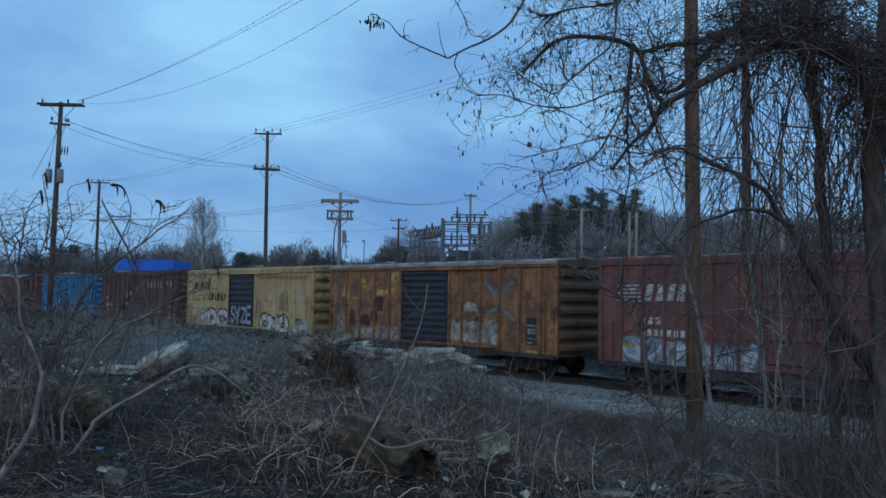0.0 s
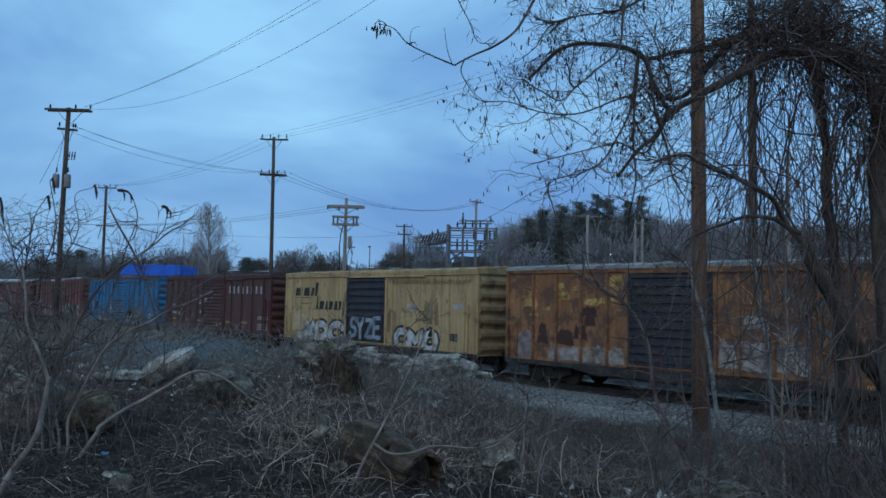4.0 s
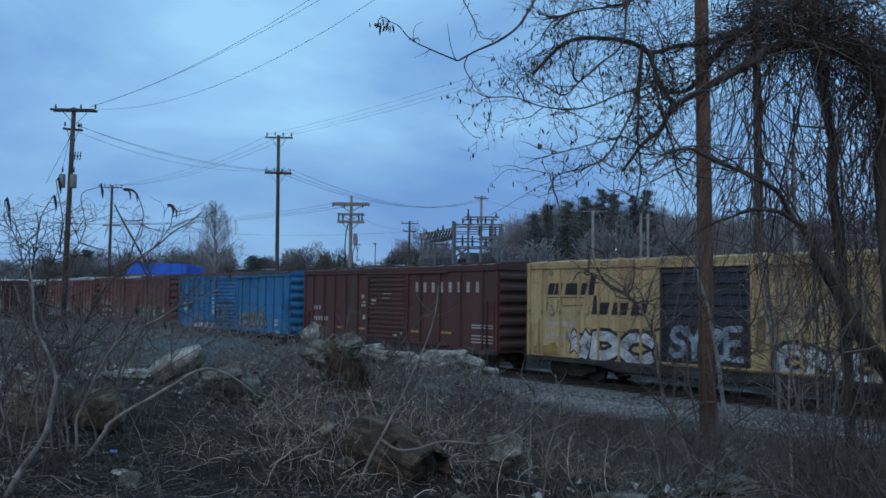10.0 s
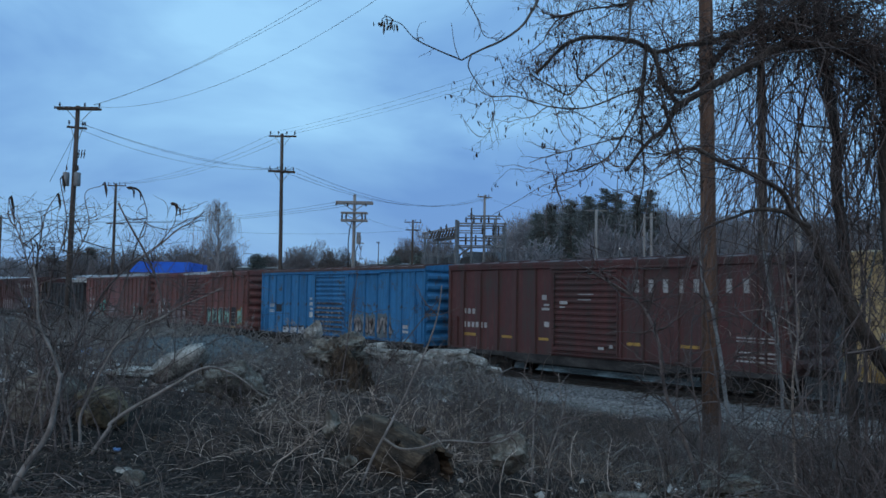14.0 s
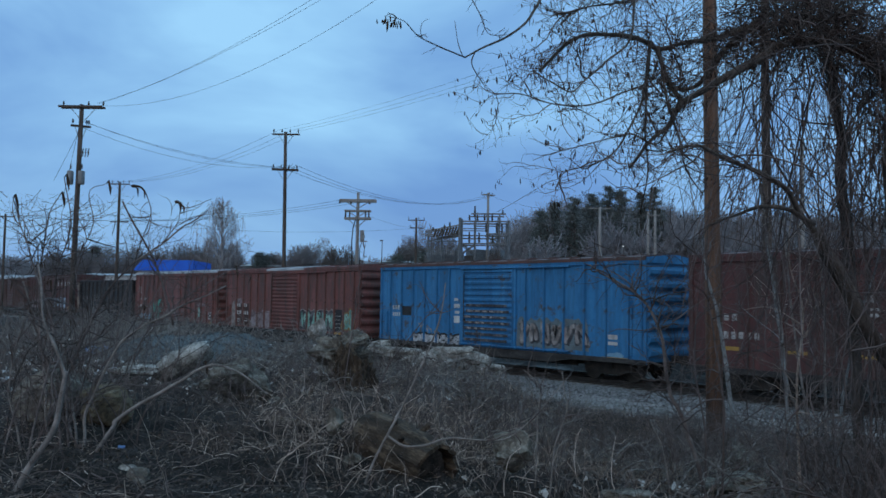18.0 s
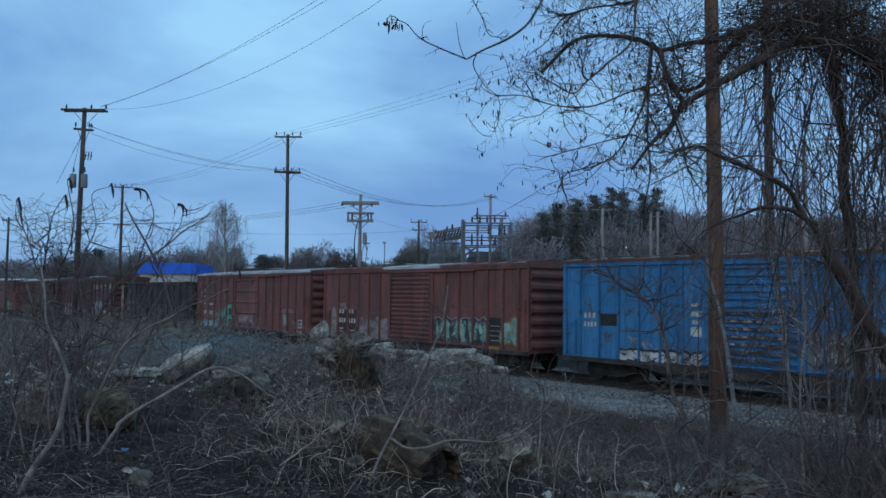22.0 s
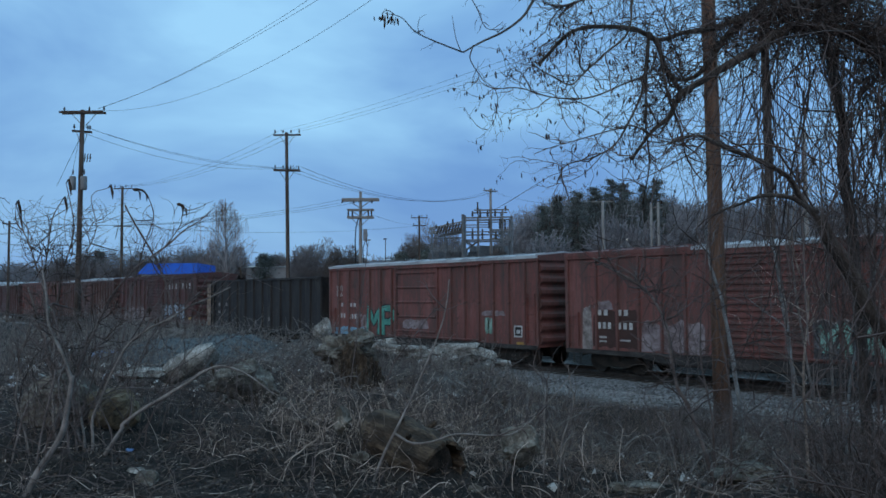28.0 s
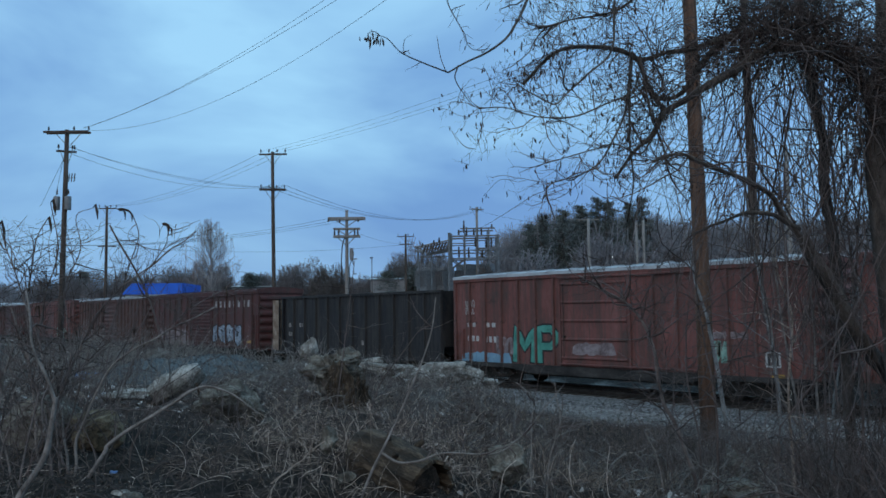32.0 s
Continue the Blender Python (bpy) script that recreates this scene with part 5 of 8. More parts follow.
    wire(site(4.9, 109.5, 16.6), site(19, 104.6, 14.6), 1.0, 0.012)


make_poles()


def substation():
    ob = thing("substation", "grey galvanised steel electrical substation", "substation", place=site(0, 109.7, 0))
    base = site(0, 109.7, 0)

    def at_(l, d, z):
        return site(l, d + 109.7, z) - base

    def bar(name, a, c, r):
        part(name, Build().tube([at_(*a), at_(*c)], r, 4), M_LATTICE, ob)

    # two rows of columns tied by beams
    for l, top in ((1.4, 13.2), (3.2, 13.3), (4.9, 13.9), (6.4, 13.9), (7.6, 12.9)):
        for d in (-1.8, 1.8):
            bar("column", (l, d, -0.2), (l, d, top), 0.15 if l in (1.4, 7.6) else 0.10)
    for d in (-1.8, 1.8):
        bar("beam", (1.3, d, 12.85), (7.7, d, 12.9), 0.15)
        bar("beam", (2.6, d, 13.85), (7.2, d, 13.9), 0.13)
        bar("beam", (4.6, d, 11.2), (7.7, d, 11.25), 0.16)
        bar("beam", (1.4, d, 9.9), (7.7, d, 9.95), 0.13)
        bar("beam", (1.4, d, 11.9), (4.9, d, 11.9), 0.09)
        bar("brace", (1.4, d, 8.6), (3.2, d, 9.9), 0.09)
        bar("brace", (3.2, d, 8.6), (1.5, d, 9.9), 0.09)
        bar("brace", (4.9, d, 9.9), (6.4, d, 11.2), 0.08)
        bar("brace", (6.4, d, 9.9), (4.9, d, 11.2), 0.08)
        bar("beam", (-3.4, d * 0.7, 11.5), (1.4, d, 12.4), 0.12)
        bar("beam", (-3.2, d * 0.7, 11.0), (1.4, d, 11.6), 0.10)
        bar("beam", (-2.0, d * 0.7, 10.6), (1.4, d, 11.2), 0.16)
        bar("column", (-3.0, d * 0.7, 0), (-3.0, d * 0.7, 11.5), 0.10)
        bar("column", (-1.2, d * 0.7, 0), (-1.2, d * 0.7, 12.1), 0.10)
    for l in (1.4, 3.2, 4.9, 6.4, 7.6):
        for z in (9.9, 12.87):
            bar("beam", (l, -1.8, z), (l, 1.8, z), 0.10)
    bar("column", (1.15, -2.1, 0), (1.15, -2.1, 13.3), 0.2)
    rng = random.Random(7)
    # post insulators, switches and busbars
    for l, d, z, h in ((2.4, -1.8, 13.0, 0.7), (3.1, -1.8, 13.3, 1.6), (3.5, 0.0, 13.0, 1.2), (4.4, -1.8, 13.0, 0.8), (4.9, 1.8, 13.9, 0.5), (5.4, -1.8, 13.0, 1.0), (6.0, -1.8, 11.3, 1.4), (6.7, -1.8, 11.3, 1.3), (6.9, 0.0, 13.9, 0.7), (4.6, -1.8, 11.4, 1.3), (2.4, -1.8, 9.95, 1.5), (3.7, -1.8, 9.95, 1.4), (5.5, -1.8, 9.95, 1.1), (7.1, -1.8, 9.95, 1.1), (-0.2, -1.8, 12.1, 0.6), (-0.9, -1.6, 11.9, 0.5), (-2.4, -1.5, 11.6, 0.4)):
        b = Build()
        ring_insulator(b, at_(l, d, z), h, 0.17, 7)
        part("insulator", b, M_INSUL if rng.random() < 0.7 else M_LATTICE, ob)
    for i in range(9):
        l = -2.3 + 0.38 * i
        a = at_(l, -2.0, 10.75 + 0.15 * (l + 2))
        part("insulator", Build().tube([a, a + at_(0.35, 0, 1.0) - at_(0, 0, 0)], 0.13, 6), M_INSUL, ob)
    for l0, l1, z in ((1.6, 4.7, 11.0), (1.6, 7.4, 10.6), (3.0, 7.4, 12.3), (-2.8, 1.2, 10.2)):
        bar("busbar", (l0, -0.6, z), (l1, -0.4, z + 0.1), 0.07)
        bar("busbar", (l0, 0.8, z + 0.2), (l1, 0.7, z + 0.2), 0.07)
    for l in (-2.0, 0.4, 3.5, 6.0):
        b = Build().box(-1.1, 1.1, -0.9, 0.9, 0, 9.0 if l < 1 else 9.4)
        for k in range(7):
            b.box(-1.2 + k * 0.36, -1.1 + k * 0.36, -1.15, -0.9, 6.5, 8.6)
        t = part("transformer_tank", b, M_CAN, ob)
        t.location = at_(l, 3.5, 0)
    for i in range(15):
        b = Build()
        l = -2.8 + 0.27 * i
        ring_insulator(b, at_(l, -0.5 + 0.5 * math.sin(i * 2.1), 8.3), 1.15 + 0.35 * math.sin(i * 1.7), 0.12, 7)
        part("insulator", b, M_CAN, ob)


substation()


def building(name, label, l, d, w, deep, eaves, wall, roof, rise=0.0, turn=0.0, fascia=0.0, doors=3, slant=0.0):
    """A low shed with a roof slab, fascia and a row of openings."""
    p = site(l, d)
    m = Matrix.Translation((p.x, p.y, -0.35)) @ Matrix.Rotation(radians(RTURN + turn), 4, "Z")
    ob = thing(name, label, "building", place=m)
    h = eaves + 0.35
    part("wall", Build().box(-w / 2, w / 2, -deep / 2, deep / 2, 0, h), wall, ob)
    if slant:
        part("roof", Build().prism([(-w / 2 - 0.3, h), (-w / 2 + slant, h + fascia), (w / 2 + 0.3, h + fascia), (w / 2 + 0.3, h)], "y", -deep / 2 - 0.3, deep / 2 + 0.3), roof, ob)
    else:
        part("roof", Build().prism([(-deep / 2 - 0.3, h), (-deep / 2 - 0.3, h + fascia), (0, h + fascia + rise), (deep / 2 + 0.3, h + fascia), (deep / 2 + 0.3, h)], "x", -w / 2 - 0.3, w / 2 + 0.3), roof, ob)
    for i in range(doors):
        x = -w / 2 + w * (i + 0.5) / doors
        win = part("window", Build().box(x - 0.6, x + 0.6, -deep / 2 - 0.03, -deep / 2 + 0.02, h * 0.45, h * 0.7), M_INSUL, ob)
    return ob


M_BLUEROOF = surface("bright_blue_roof_sheet", ((0.004, 0.10, 0.55), (0.008, 0.14, 0.66)), 0.5, 6, 0.45, bump=0.05)
M_SHED = surface("off_white_cladding", ((0.34, 0.35, 0.35), (0.46, 0.47, 0.47)), 0.6, 8, 0.7, bump=0.1)
M_SHEDGREY = surface("grey_cladding", ((0.16, 0.17, 0.18), (0.26, 0.27, 0.28)), 0.6, 8, 0.7, bump=0.1)
building("warehouse", "white shed with a bright blue metal roof", -34.6, 102, 6.5, 9, 5.45, M_SHED, M_BLUEROOF, 0.0, 4, 1.3, 3, 0.9)
building("warehouse", "pale flat-roofed shed beyond the track", -43.5, 110, 9, 8, 5.0, M_SHED, M_GALV, 0.3)
building("warehouse", "long pale low shed beyond the track", -58.5, 118, 16, 8, 4.7, M_SHED, M_GALV, 0.3)
building("warehouse", "long grey shed beyond the track", -25.0, 132, 15, 9, 7.2, M_SHEDGREY, M_SHED, 0.4)
building("warehouse", "small grey shed by the substation", -7.4, 118, 5.0, 6, 7.6, M_SHEDGREY, M_GALV, 0.3)


# ---- trees beyond the track ----
def wood_mesh(name, variants, spots, material, n=3, minr=0.022):
    """Many bare trees in one mesh: spots of (x, y, z, size, turn)."""
    ps, rs = [], []
    for i, (x, y, z, s, a) in enumerate(spots):
        p, r = variants[i % len(variants)]
        c, q = math.cos(a), math.sin(a)
        rot = np.array([[c, -q, 0], [q, c, 0], [0, 0, 1]])
        ps.append(p @ rot.T * s + np.array([x, y, z]))
        rs.append(np.maximum(r * s, minr))
    return bars_mesh(name, np.concatenate(ps), np.concatenate(rs), material, n)


def pine(label, l, d, height, seed, width=2.6):
    """A pine: a trunk, tiers of limbs and flat pads of needles along them."""
    rng = random.Random(seed)
    g = np.random.default_rng(seed)
    p = site(l, d)
    ob = thing("pine_tree", label, "pine tree", "dark pines", (p.x, p.y, ground_z(p.x, p.y) - 0.2))
    part("trunk", Build().tube([(0, 0, 0), (0.1, 0, height * 0.5), (0, 0.1, height * 0.97)], [0.28, 0.2, 0.05], 7), M_BARK, ob)
    limbs, lr, pads = [], [], []
    count = 110
    for i in range(count):
        f = 0.10 + 0.89 * (i + rng.random()) / count
        z = height * f
        a = rng.random() * math.tau
        reach = 1.5 * width * max(1.02 - f, 0.03) ** 0.55 * rng.uniform(0.4, 1.15) + 0.2
        e = Vector((math.cos(a) * reach, math.sin(a) * reach, z + reach * rng.uniform(0.0, 0.3)))
        limbs.append([(0, 0, z), (e.x * 0.5, e.y * 0.5, z + reach * 0.05), tuple(e)])
        lr.append([0.06, 0.04, 0.02])
        for q in (0.3, 0.55, 0.8, 1.0):
            pads.append((e.x * q, e.y * q, z + (e.z - z) * q + 0.1, 0.30 + 0.15 * reach * q))
    pads = np.array(pads)
    per = 26
    c = np.repeat(pads, per, 0)
    n = len(c)
    mid = c[:, :3] + g.normal(0, 1, (n, 3)) * c[:, 3:] * np.array([[0.9, 0.9, 0.55]])
    u = g.normal(0, 1, (n, 3)) * np.array([[1, 1, 0.6]])
    u *= g.uniform(0.10, 0.24, (n, 1)) / (np.linalg.norm(u, axis=1, keepdims=True) + 1e-9)
    w = np.cross(u, g.normal(0, 1, (n, 3)))
    w *= g.uniform(0.05, 0.10, (n, 1)) / (np.linalg.norm(w, axis=1, keepdims=True) + 1e-9)
    verts = np.stack([mid - u, mid + w, mid + u, mid - w], 1).reshape(-1, 3)
    part("branchwork", bars_mesh("branchwork", limbs, lr, M_BARK, 4), None, ob)["kind"] = "stuff"
    part("crown", quad_mesh("crown", verts, np.arange(4 * n).reshape(-1, 4), M_NEEDLE, False), None, ob)["kind"] = "stuff"
    return ob


def round_crown(seed, height, width, low, n, twig=0.9, trunk_r=0.14):
    """Branch paths of a bare tree with a full rounded crown: limbs that fan out, and twigs that fill its outline."""
    g = np.random.default_rng(seed)
    half, mid = (height - low) / 2, (height + low) / 2
    lobes = g.normal(0, 1, (5, 3))

    def shell(v):
        """How far the crown reaches towards v, uneven by its lobes."""
        return 0.86 + 0.13 * np.sin(v @ lobes.T * 2.3).mean(axis=1, keepdims=True) * 2

    m = 34
    v = g.normal(0, 1, (m, 3))
    v[:, 2] = np.abs(v[:, 2]) * 0.9 - 0.25
    v /= np.linalg.norm(v, axis=1, keepdims=True)
    tips = v * shell(v) * np.array([[width / 2, width / 2, half]]) * g.uniform(0.7, 0.95, (m, 1)) + [[0, 0, mid]]
    foot = np.stack([0 * tips[:, 0], 0 * tips[:, 0], low * 0.4 + (tips[:, 2] - low * 0.4) * g.uniform(0.15, 0.55, m)], 1)
    bend = foot * 0.45 + tips * 0.55 + g.normal(0, 0.04 * width, (m, 3))
    limbs = np.stack([foot, bend, tips], 1)
    v = g.normal(0, 1, (n, 3))
    v /= np.linalg.norm(v, axis=1, keepdims=True)
    rad = g.random((n, 1)) ** 0.45
    s = v * shell(v) * np.array([[width / 2, width / 2, half]]) * rad + [[0, 0, mid]]
    s[:, 2] = np.maximum(s[:, 2], low * 0.5)
    h = v * 0.7 + g.normal(0, 0.55, (n, 3)) + [[0, 0, 0.45]]
    h *= twig * g.uniform(0.5, 1.3, (n, 1)) / (np.linalg.norm(h, axis=1, keepdims=True) + 1e-9)
    twigs = np.stack([s - h * 0.6, s + g.normal(0, 0.06, (n, 3)), s + h * 0.5], 1)
    trunk = np.array([[[0, 0, -0.2], [0.05, 0.03, mid * 0.5], [0, 0, height * 0.72]]])
    paths = np.concatenate([trunk, limbs, twigs])
    radii = np.concatenate([[[trunk_r, trunk_r * 0.8, trunk_r * 0.3]], np.tile([[0.055, 0.04, 0.015]], (m, 1)) * height / 11, np.tile([[0.017, 0.013, 0.008]], (n, 1))])
    return paths, radii


def round_tree(label, l, d, height, width, seed, material=None, n=3000, low=0.6, minr=0.032):
    p = site(l, d)
    ob = thing("bare_tree", label, "tree", place=(p.x, p.y, ground_z(p.x, p.y) - 0.2))
    paths, radii = round_crown(seed, height - ground_z(p.x, p.y), width, low, n, 0.8)
    radii = np.maximum(radii, minr)
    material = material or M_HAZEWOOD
    part("trunk", bars_mesh("trunk", paths[:1], radii[:1], material, 7), None, ob)
    part("crown", bars_mesh("crown", paths[1:], radii[1:], material, 3), None, ob)["kind"] = "stuff"
    return ob


# crown colour lightened to carry the haze between here and the trees
M_HAZEWOOD = surface("haze_paled_brown_crown", ((0.14, 0.131, 0.136), (0.24, 0.222, 0.225)), 0.3, 4, 1.0, bump=0, island=0.3)
M_SCRUB = surface("brown_scrub_wood", ((0.085, 0.076, 0.074), (0.15, 0.134, 0.128)), 0.3, 4, 1.0, bump=0, island=0.25)
M_BIRCH = surface("pale_birch_twig", ((0.19, 0.175, 0.178), (0.36, 0.335, 0.335)), 0.4, 4, 1.0, bump=0, island=0.5)


def weeping_birch():
    """Rising limbs with curtains of thin hanging twigs."""
    g = random.Random(5)
    p = site(-33.6, 119.5)
    ob = thing("bare_tree", "tall pale weeping birch beyond the track", "tree", place=(p.x, p.y, ground_z(p.x, p.y) - 0.2))
    top = 17.6
    part("trunk", Build().tube([(0, 0, 0), (0.15, 0.1, 6), (-0.1, 0.1, 12), (0.1, -0.1, top)], [0.24, 0.17, 0.10, 0.03], 7), M_BIRCH, ob)
    limbs, lr, hang, hr = [], [], [], []
    for i in range(62):
        h = 7.0 + 10.6 * ((i + g.random()) / 62) ** 0.85
        a, reach = g.random() * math.tau, 4.7 * math.sqrt(max(0.02, 1 - ((h - 11.2) / 6.5) ** 2)) * g.uniform(0.25, 1.0)
        e = Vector((math.cos(a) * reach, math.sin(a) * reach, h))
        z = max(4.0, h - 0.4 - 0.95 * reach)
        s, m = Vector((0, 0, z)), Vector((e.x * 0.5, e.y * 0.5, z + (h - z) * 0.66))
        limbs.append([tuple(s), tuple(m), tuple(e)])
        lr.append([0.06, 0.04, 0.02])
        for k in range(13):
            f = g.uniform(0.35, 1.0)
            q = m.lerp(e, (f - 0.35) / 0.65)
            w = Vector((g.gauss(0, 0.18), g.gauss(0, 0.18), 0))
            ln = g.uniform(0.8, 3.4)
            hang.append([tuple(q), tuple(q + w + Vector((0, 0, -0.1))), tuple(q + w * 1.5 + Vector((0, 0, -0.5 * ln))), tuple(q + w * (1.6 + g.gauss(0, 0.3)) + Vector((0, 0, -ln)))])
            r = g.uniform(0.011, 0.018)
            hr.append([r * 1.3, r * 1.1, r, r * 0.7])
    part("branchwork", bars_mesh("branchwork", limbs, lr, M_BIRCH, 4), None, ob)["kind"] = "stuff"
    part("crown", bars_mesh("crown", hang, hr, M_BIRCH, 3), None, ob)["kind"] = "stuff"


def skyline(q):
    """The height of the wooded rise's treetops, by the direction l / d."""
    return 14.0 + 9.5 * step(q, 0.045, 0.085) + 3.0 * step(q, 0.09, 0.14) - 1.5 * step(q, 0.24, 0.30)


def make_far_trees():
    rng = random.Random(31)
    kinds = [round_crown(40 + s, 12, 7.5, 1.5, 330, 1.5, 0.17) for s in range(5)]
    spots = []
    for i in range(330):
        # the wooded rise behind the boxcars, thinning to a low line of trees on the other side
        d = rng.uniform(150, 270)
        l = d * rng.uniform(0.05, 0.62)
        p = site(l, d)
        z = ground_z(p.x, p.y)
        top = 2.95 + (skyline(l / d) * rng.uniform(0.72, 0.95) - 2.95) * d / 190
        spots.append((p.x, p.y, z - 0.3, max(0.45, (top - z) / 12), rng.random() * 6.28))
    for i in range(270):
        d = rng.uniform(145, 220)
        l = d * rng.uniform(-0.62, 0.06)
        p = site(l, d)
        spots.append((p.x, p.y, ground_z(p.x, p.y) - 0.3, rng.uniform(0.66, 1.05) * d / 190, rng.random() * 6.28))
    tagged(new("far_woods", wood_mesh("far_woods", kinds, spots, M_FARWOOD, 3, 0.078)), "distant leafless woods, wood colour paled and blued for haze", "woods", kind="stuff")
    tall = [round_crown(90 + s, 15, 7.0, 3.0, 900, 1.6, 0.2) for s in range(4)]
    spots = []
    for i in range(70):
        d = rng.uniform(168, 205)
        l = d * (0.055 + 0.48 * (i + rng.random()) / 70)
        p = site(l, d)
        z = ground_z(p.x, p.y)
        top = 2.95 + (skyline(l / d) * rng.uniform(0.9, 1.06) - 2.95) * d / 190
        spots.append((p.x, p.y, z - 0.3, max(0.5, (top - z) / 15), rng.random() * 6.28))
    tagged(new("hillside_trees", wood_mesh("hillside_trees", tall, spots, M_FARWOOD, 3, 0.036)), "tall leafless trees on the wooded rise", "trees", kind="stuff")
    low = [round_crown(60 + s, 3.4, 3.0, 0.2, 260, 0.7, 0.05) for s in range(4)]
    spots = []
    for i in range(300):
        d = rng.uniform(75, 150)
        l = d * rng.uniform(-0.6, 0.6)
        p = site(l, d)
        if p.y < 36:
            continue
        spots.append((p.x, p.y, ground_z(p.x, p.y) - 0.2, rng.uniform(0.7, 1.5), rng.random() * 6.28))
    tagged(new("scrub", wood_mesh("scrub", low, spots, M_SCRUB, 3, 0.022)), "leafless brown scrub beyond the track", "scrub", kind="stuff")
    weeping_birch()
    for i, (l, d, top, wide) in enumerate(((-40.4, 130, 11.8, 5.5), (-36.8, 127, 12.3, 5.8), (-34.7, 130, 11.9, 5.2), (-21.4, 128, 12.4, 9.0), (-23.5, 126, 11.0, 5.5), (-15.9, 122, 10.9, 6.1), (-18.0, 124, 10.3, 4.5), (-13.2, 122, 8.9, 4.9), (-11.0, 125, 9.4, 4.9), (-6.9, 122, 11.4, 5.4), (-5.0, 126, 12.7, 6.1), (-3.1, 132, 16.0, 7.4), (-6.2, 134, 14.2, 5.4), (-28.0, 130, 10.1, 4.6), (-43.5, 132, 11.3, 5.2), (-47.6, 134, 10.7, 6.2), (-51.5, 134, 10.9, 6.2), (-55.9, 134, 10.9, 6.7), (-61.2, 136, 11.2, 6.8), (-65.9, 136, 11.0, 6.8), (-0.2, 134, 14.2, 5.9), (5.7, 106, 9.2, 3.4))):
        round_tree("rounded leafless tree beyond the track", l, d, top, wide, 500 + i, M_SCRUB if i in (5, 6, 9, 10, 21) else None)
    for i, (l, d, top, wide) in enumerate(((-29.9, 128, 9.2, 1.5), (-28.9, 130, 8.9, 1.4), (-7.4, 116, 8.6, 1.9), (-3.8, 116, 8.9, 2.4), (28.1, 163, 23.9, 3.2), (31.9, 165, 25.7, 3.8), (34.0, 164, 24.9, 3.4), (24.1, 160, 22.6, 3.0), (20.1, 158, 21.3, 2.6), (17.1, 157, 19.6, 2.2), (40.3, 163, 25.4, 3.0), (38.5, 166, 24.7, 2.4), (-69.8, 160, 11.6, 2.2), (-72.9, 160, 10.9, 2.4))):
        p = site(l, d)
        pine("dark green pine on the skyline", l, d, top - ground_z(p.x, p.y), 700 + i, wide)


make_far_trees()


# ---- near plants ----
def curve(points, n=5):
    """A smooth path through plan points (l, d, z)."""
    p = [site(*q) for q in points]
    p = [p[0] * 2 - p[1]] + p + [p[-1] * 2 - p[-2]]
    out = []
    for i in range(1, len(p) - 2):
        a, b, c, e = p[i - 1:i + 3]
        for k in range(n):
            t = k / n
            out.append(0.5 * (2 * b + (c - a) * t + (2 * a - 5 * b + 4 * c - e) * t * t + (3 * b - a - 3 * c + e) * t ** 3))
    return out + [p[-2]]


def limb(parent, name, spec, material, n=7, wob=0.012, label=""):
    """A crooked limb that thins along its path. Returns its path and radii."""
    r0, r1, pts = spec
    path = curve(pts)
    m = len(path) - 1
    radii = []
    for i, p in enumerate(path):
        f = i / m
        r = r0 + (r1 - r0) * f
        radii.append(r * (1 + 0.16 * noise.noise(p * 5.0)))
        path[i] = p + noise.noise_vector(p * 3.0) * wob
    part(name, Build().tube(path, radii, n), material, parent, label, smooth=True)
    return path, radii


def strands(rng, starts, heads, length, k=7, wander=0.35, fall=0.1, curl=0.0):
    """Twigs from starts (n, 3) towards heads (n, 3): random walks that sag. length: array (n)."""
    n = len(starts)
    p = np.empty((n, k, 3))
    p[:, 0] = starts
    v = heads / (np.linalg.norm(heads, axis=1, keepdims=True) + 1e-9)
    spin = rng.normal(0, 1, (n, 3)) * curl
    for i in range(1, k):
        v = v + rng.normal(0, wander, (n, 3)) + np.cross(spin, v)
        v[:, 2] -= fall
        v /= np.linalg.norm(v, axis=1, keepdims=True) + 1e-9
        p[:, i] = p[:, i - 1] + v * (length / (k - 1))[:, None]
    return p


def taper(rng, n, k, r0, r1, vary=0.35):
    r = np.linspace(r0, r1, k)[None] * np.exp(rng.normal(0, vary, (n, 1)))
    return r


def pick(rng, paths, n, lo=0.0):
    """n random places along given paths, with the direction there."""
    segs, ways = [], []
    for path in paths:
        a = np.array([tuple(p) for p in path])
        i0 = int(lo * (len(a) - 1))
        for i in range(i0, len(a) - 1):
            segs.append((a[i], a[i + 1]))
    segs = np.array(segs)
    w = np.linalg.norm(segs[:, 1] - segs[:, 0], axis=1)
    i = rng.choice(len(segs), n, p=w / w.sum())
    f = rng.random((n, 1))
    d = segs[i, 1] - segs[i, 0]
    return segs[i, 0] + d * f, d / (np.linalg.norm(d, axis=1, keepdims=True) + 1e-9)


def branch_out(rng, paths, n, length, r, lo=0.1, wander=0.3, fall=0.08, spread=0.9, curl=0.1, k=7):
    s, d = pick(rng, paths, n, lo)
    h = d * 0.5 + rng.normal(0, 1, (n, 3)) * spread * 0.6
    ln = length * np.clip(np.exp(rng.normal(0, 0.35, n)), 0.4, 1.6)
    return strands(rng, s, h, ln, k, wander, fall, curl), taper(rng, n, k, r, r * 0.35)


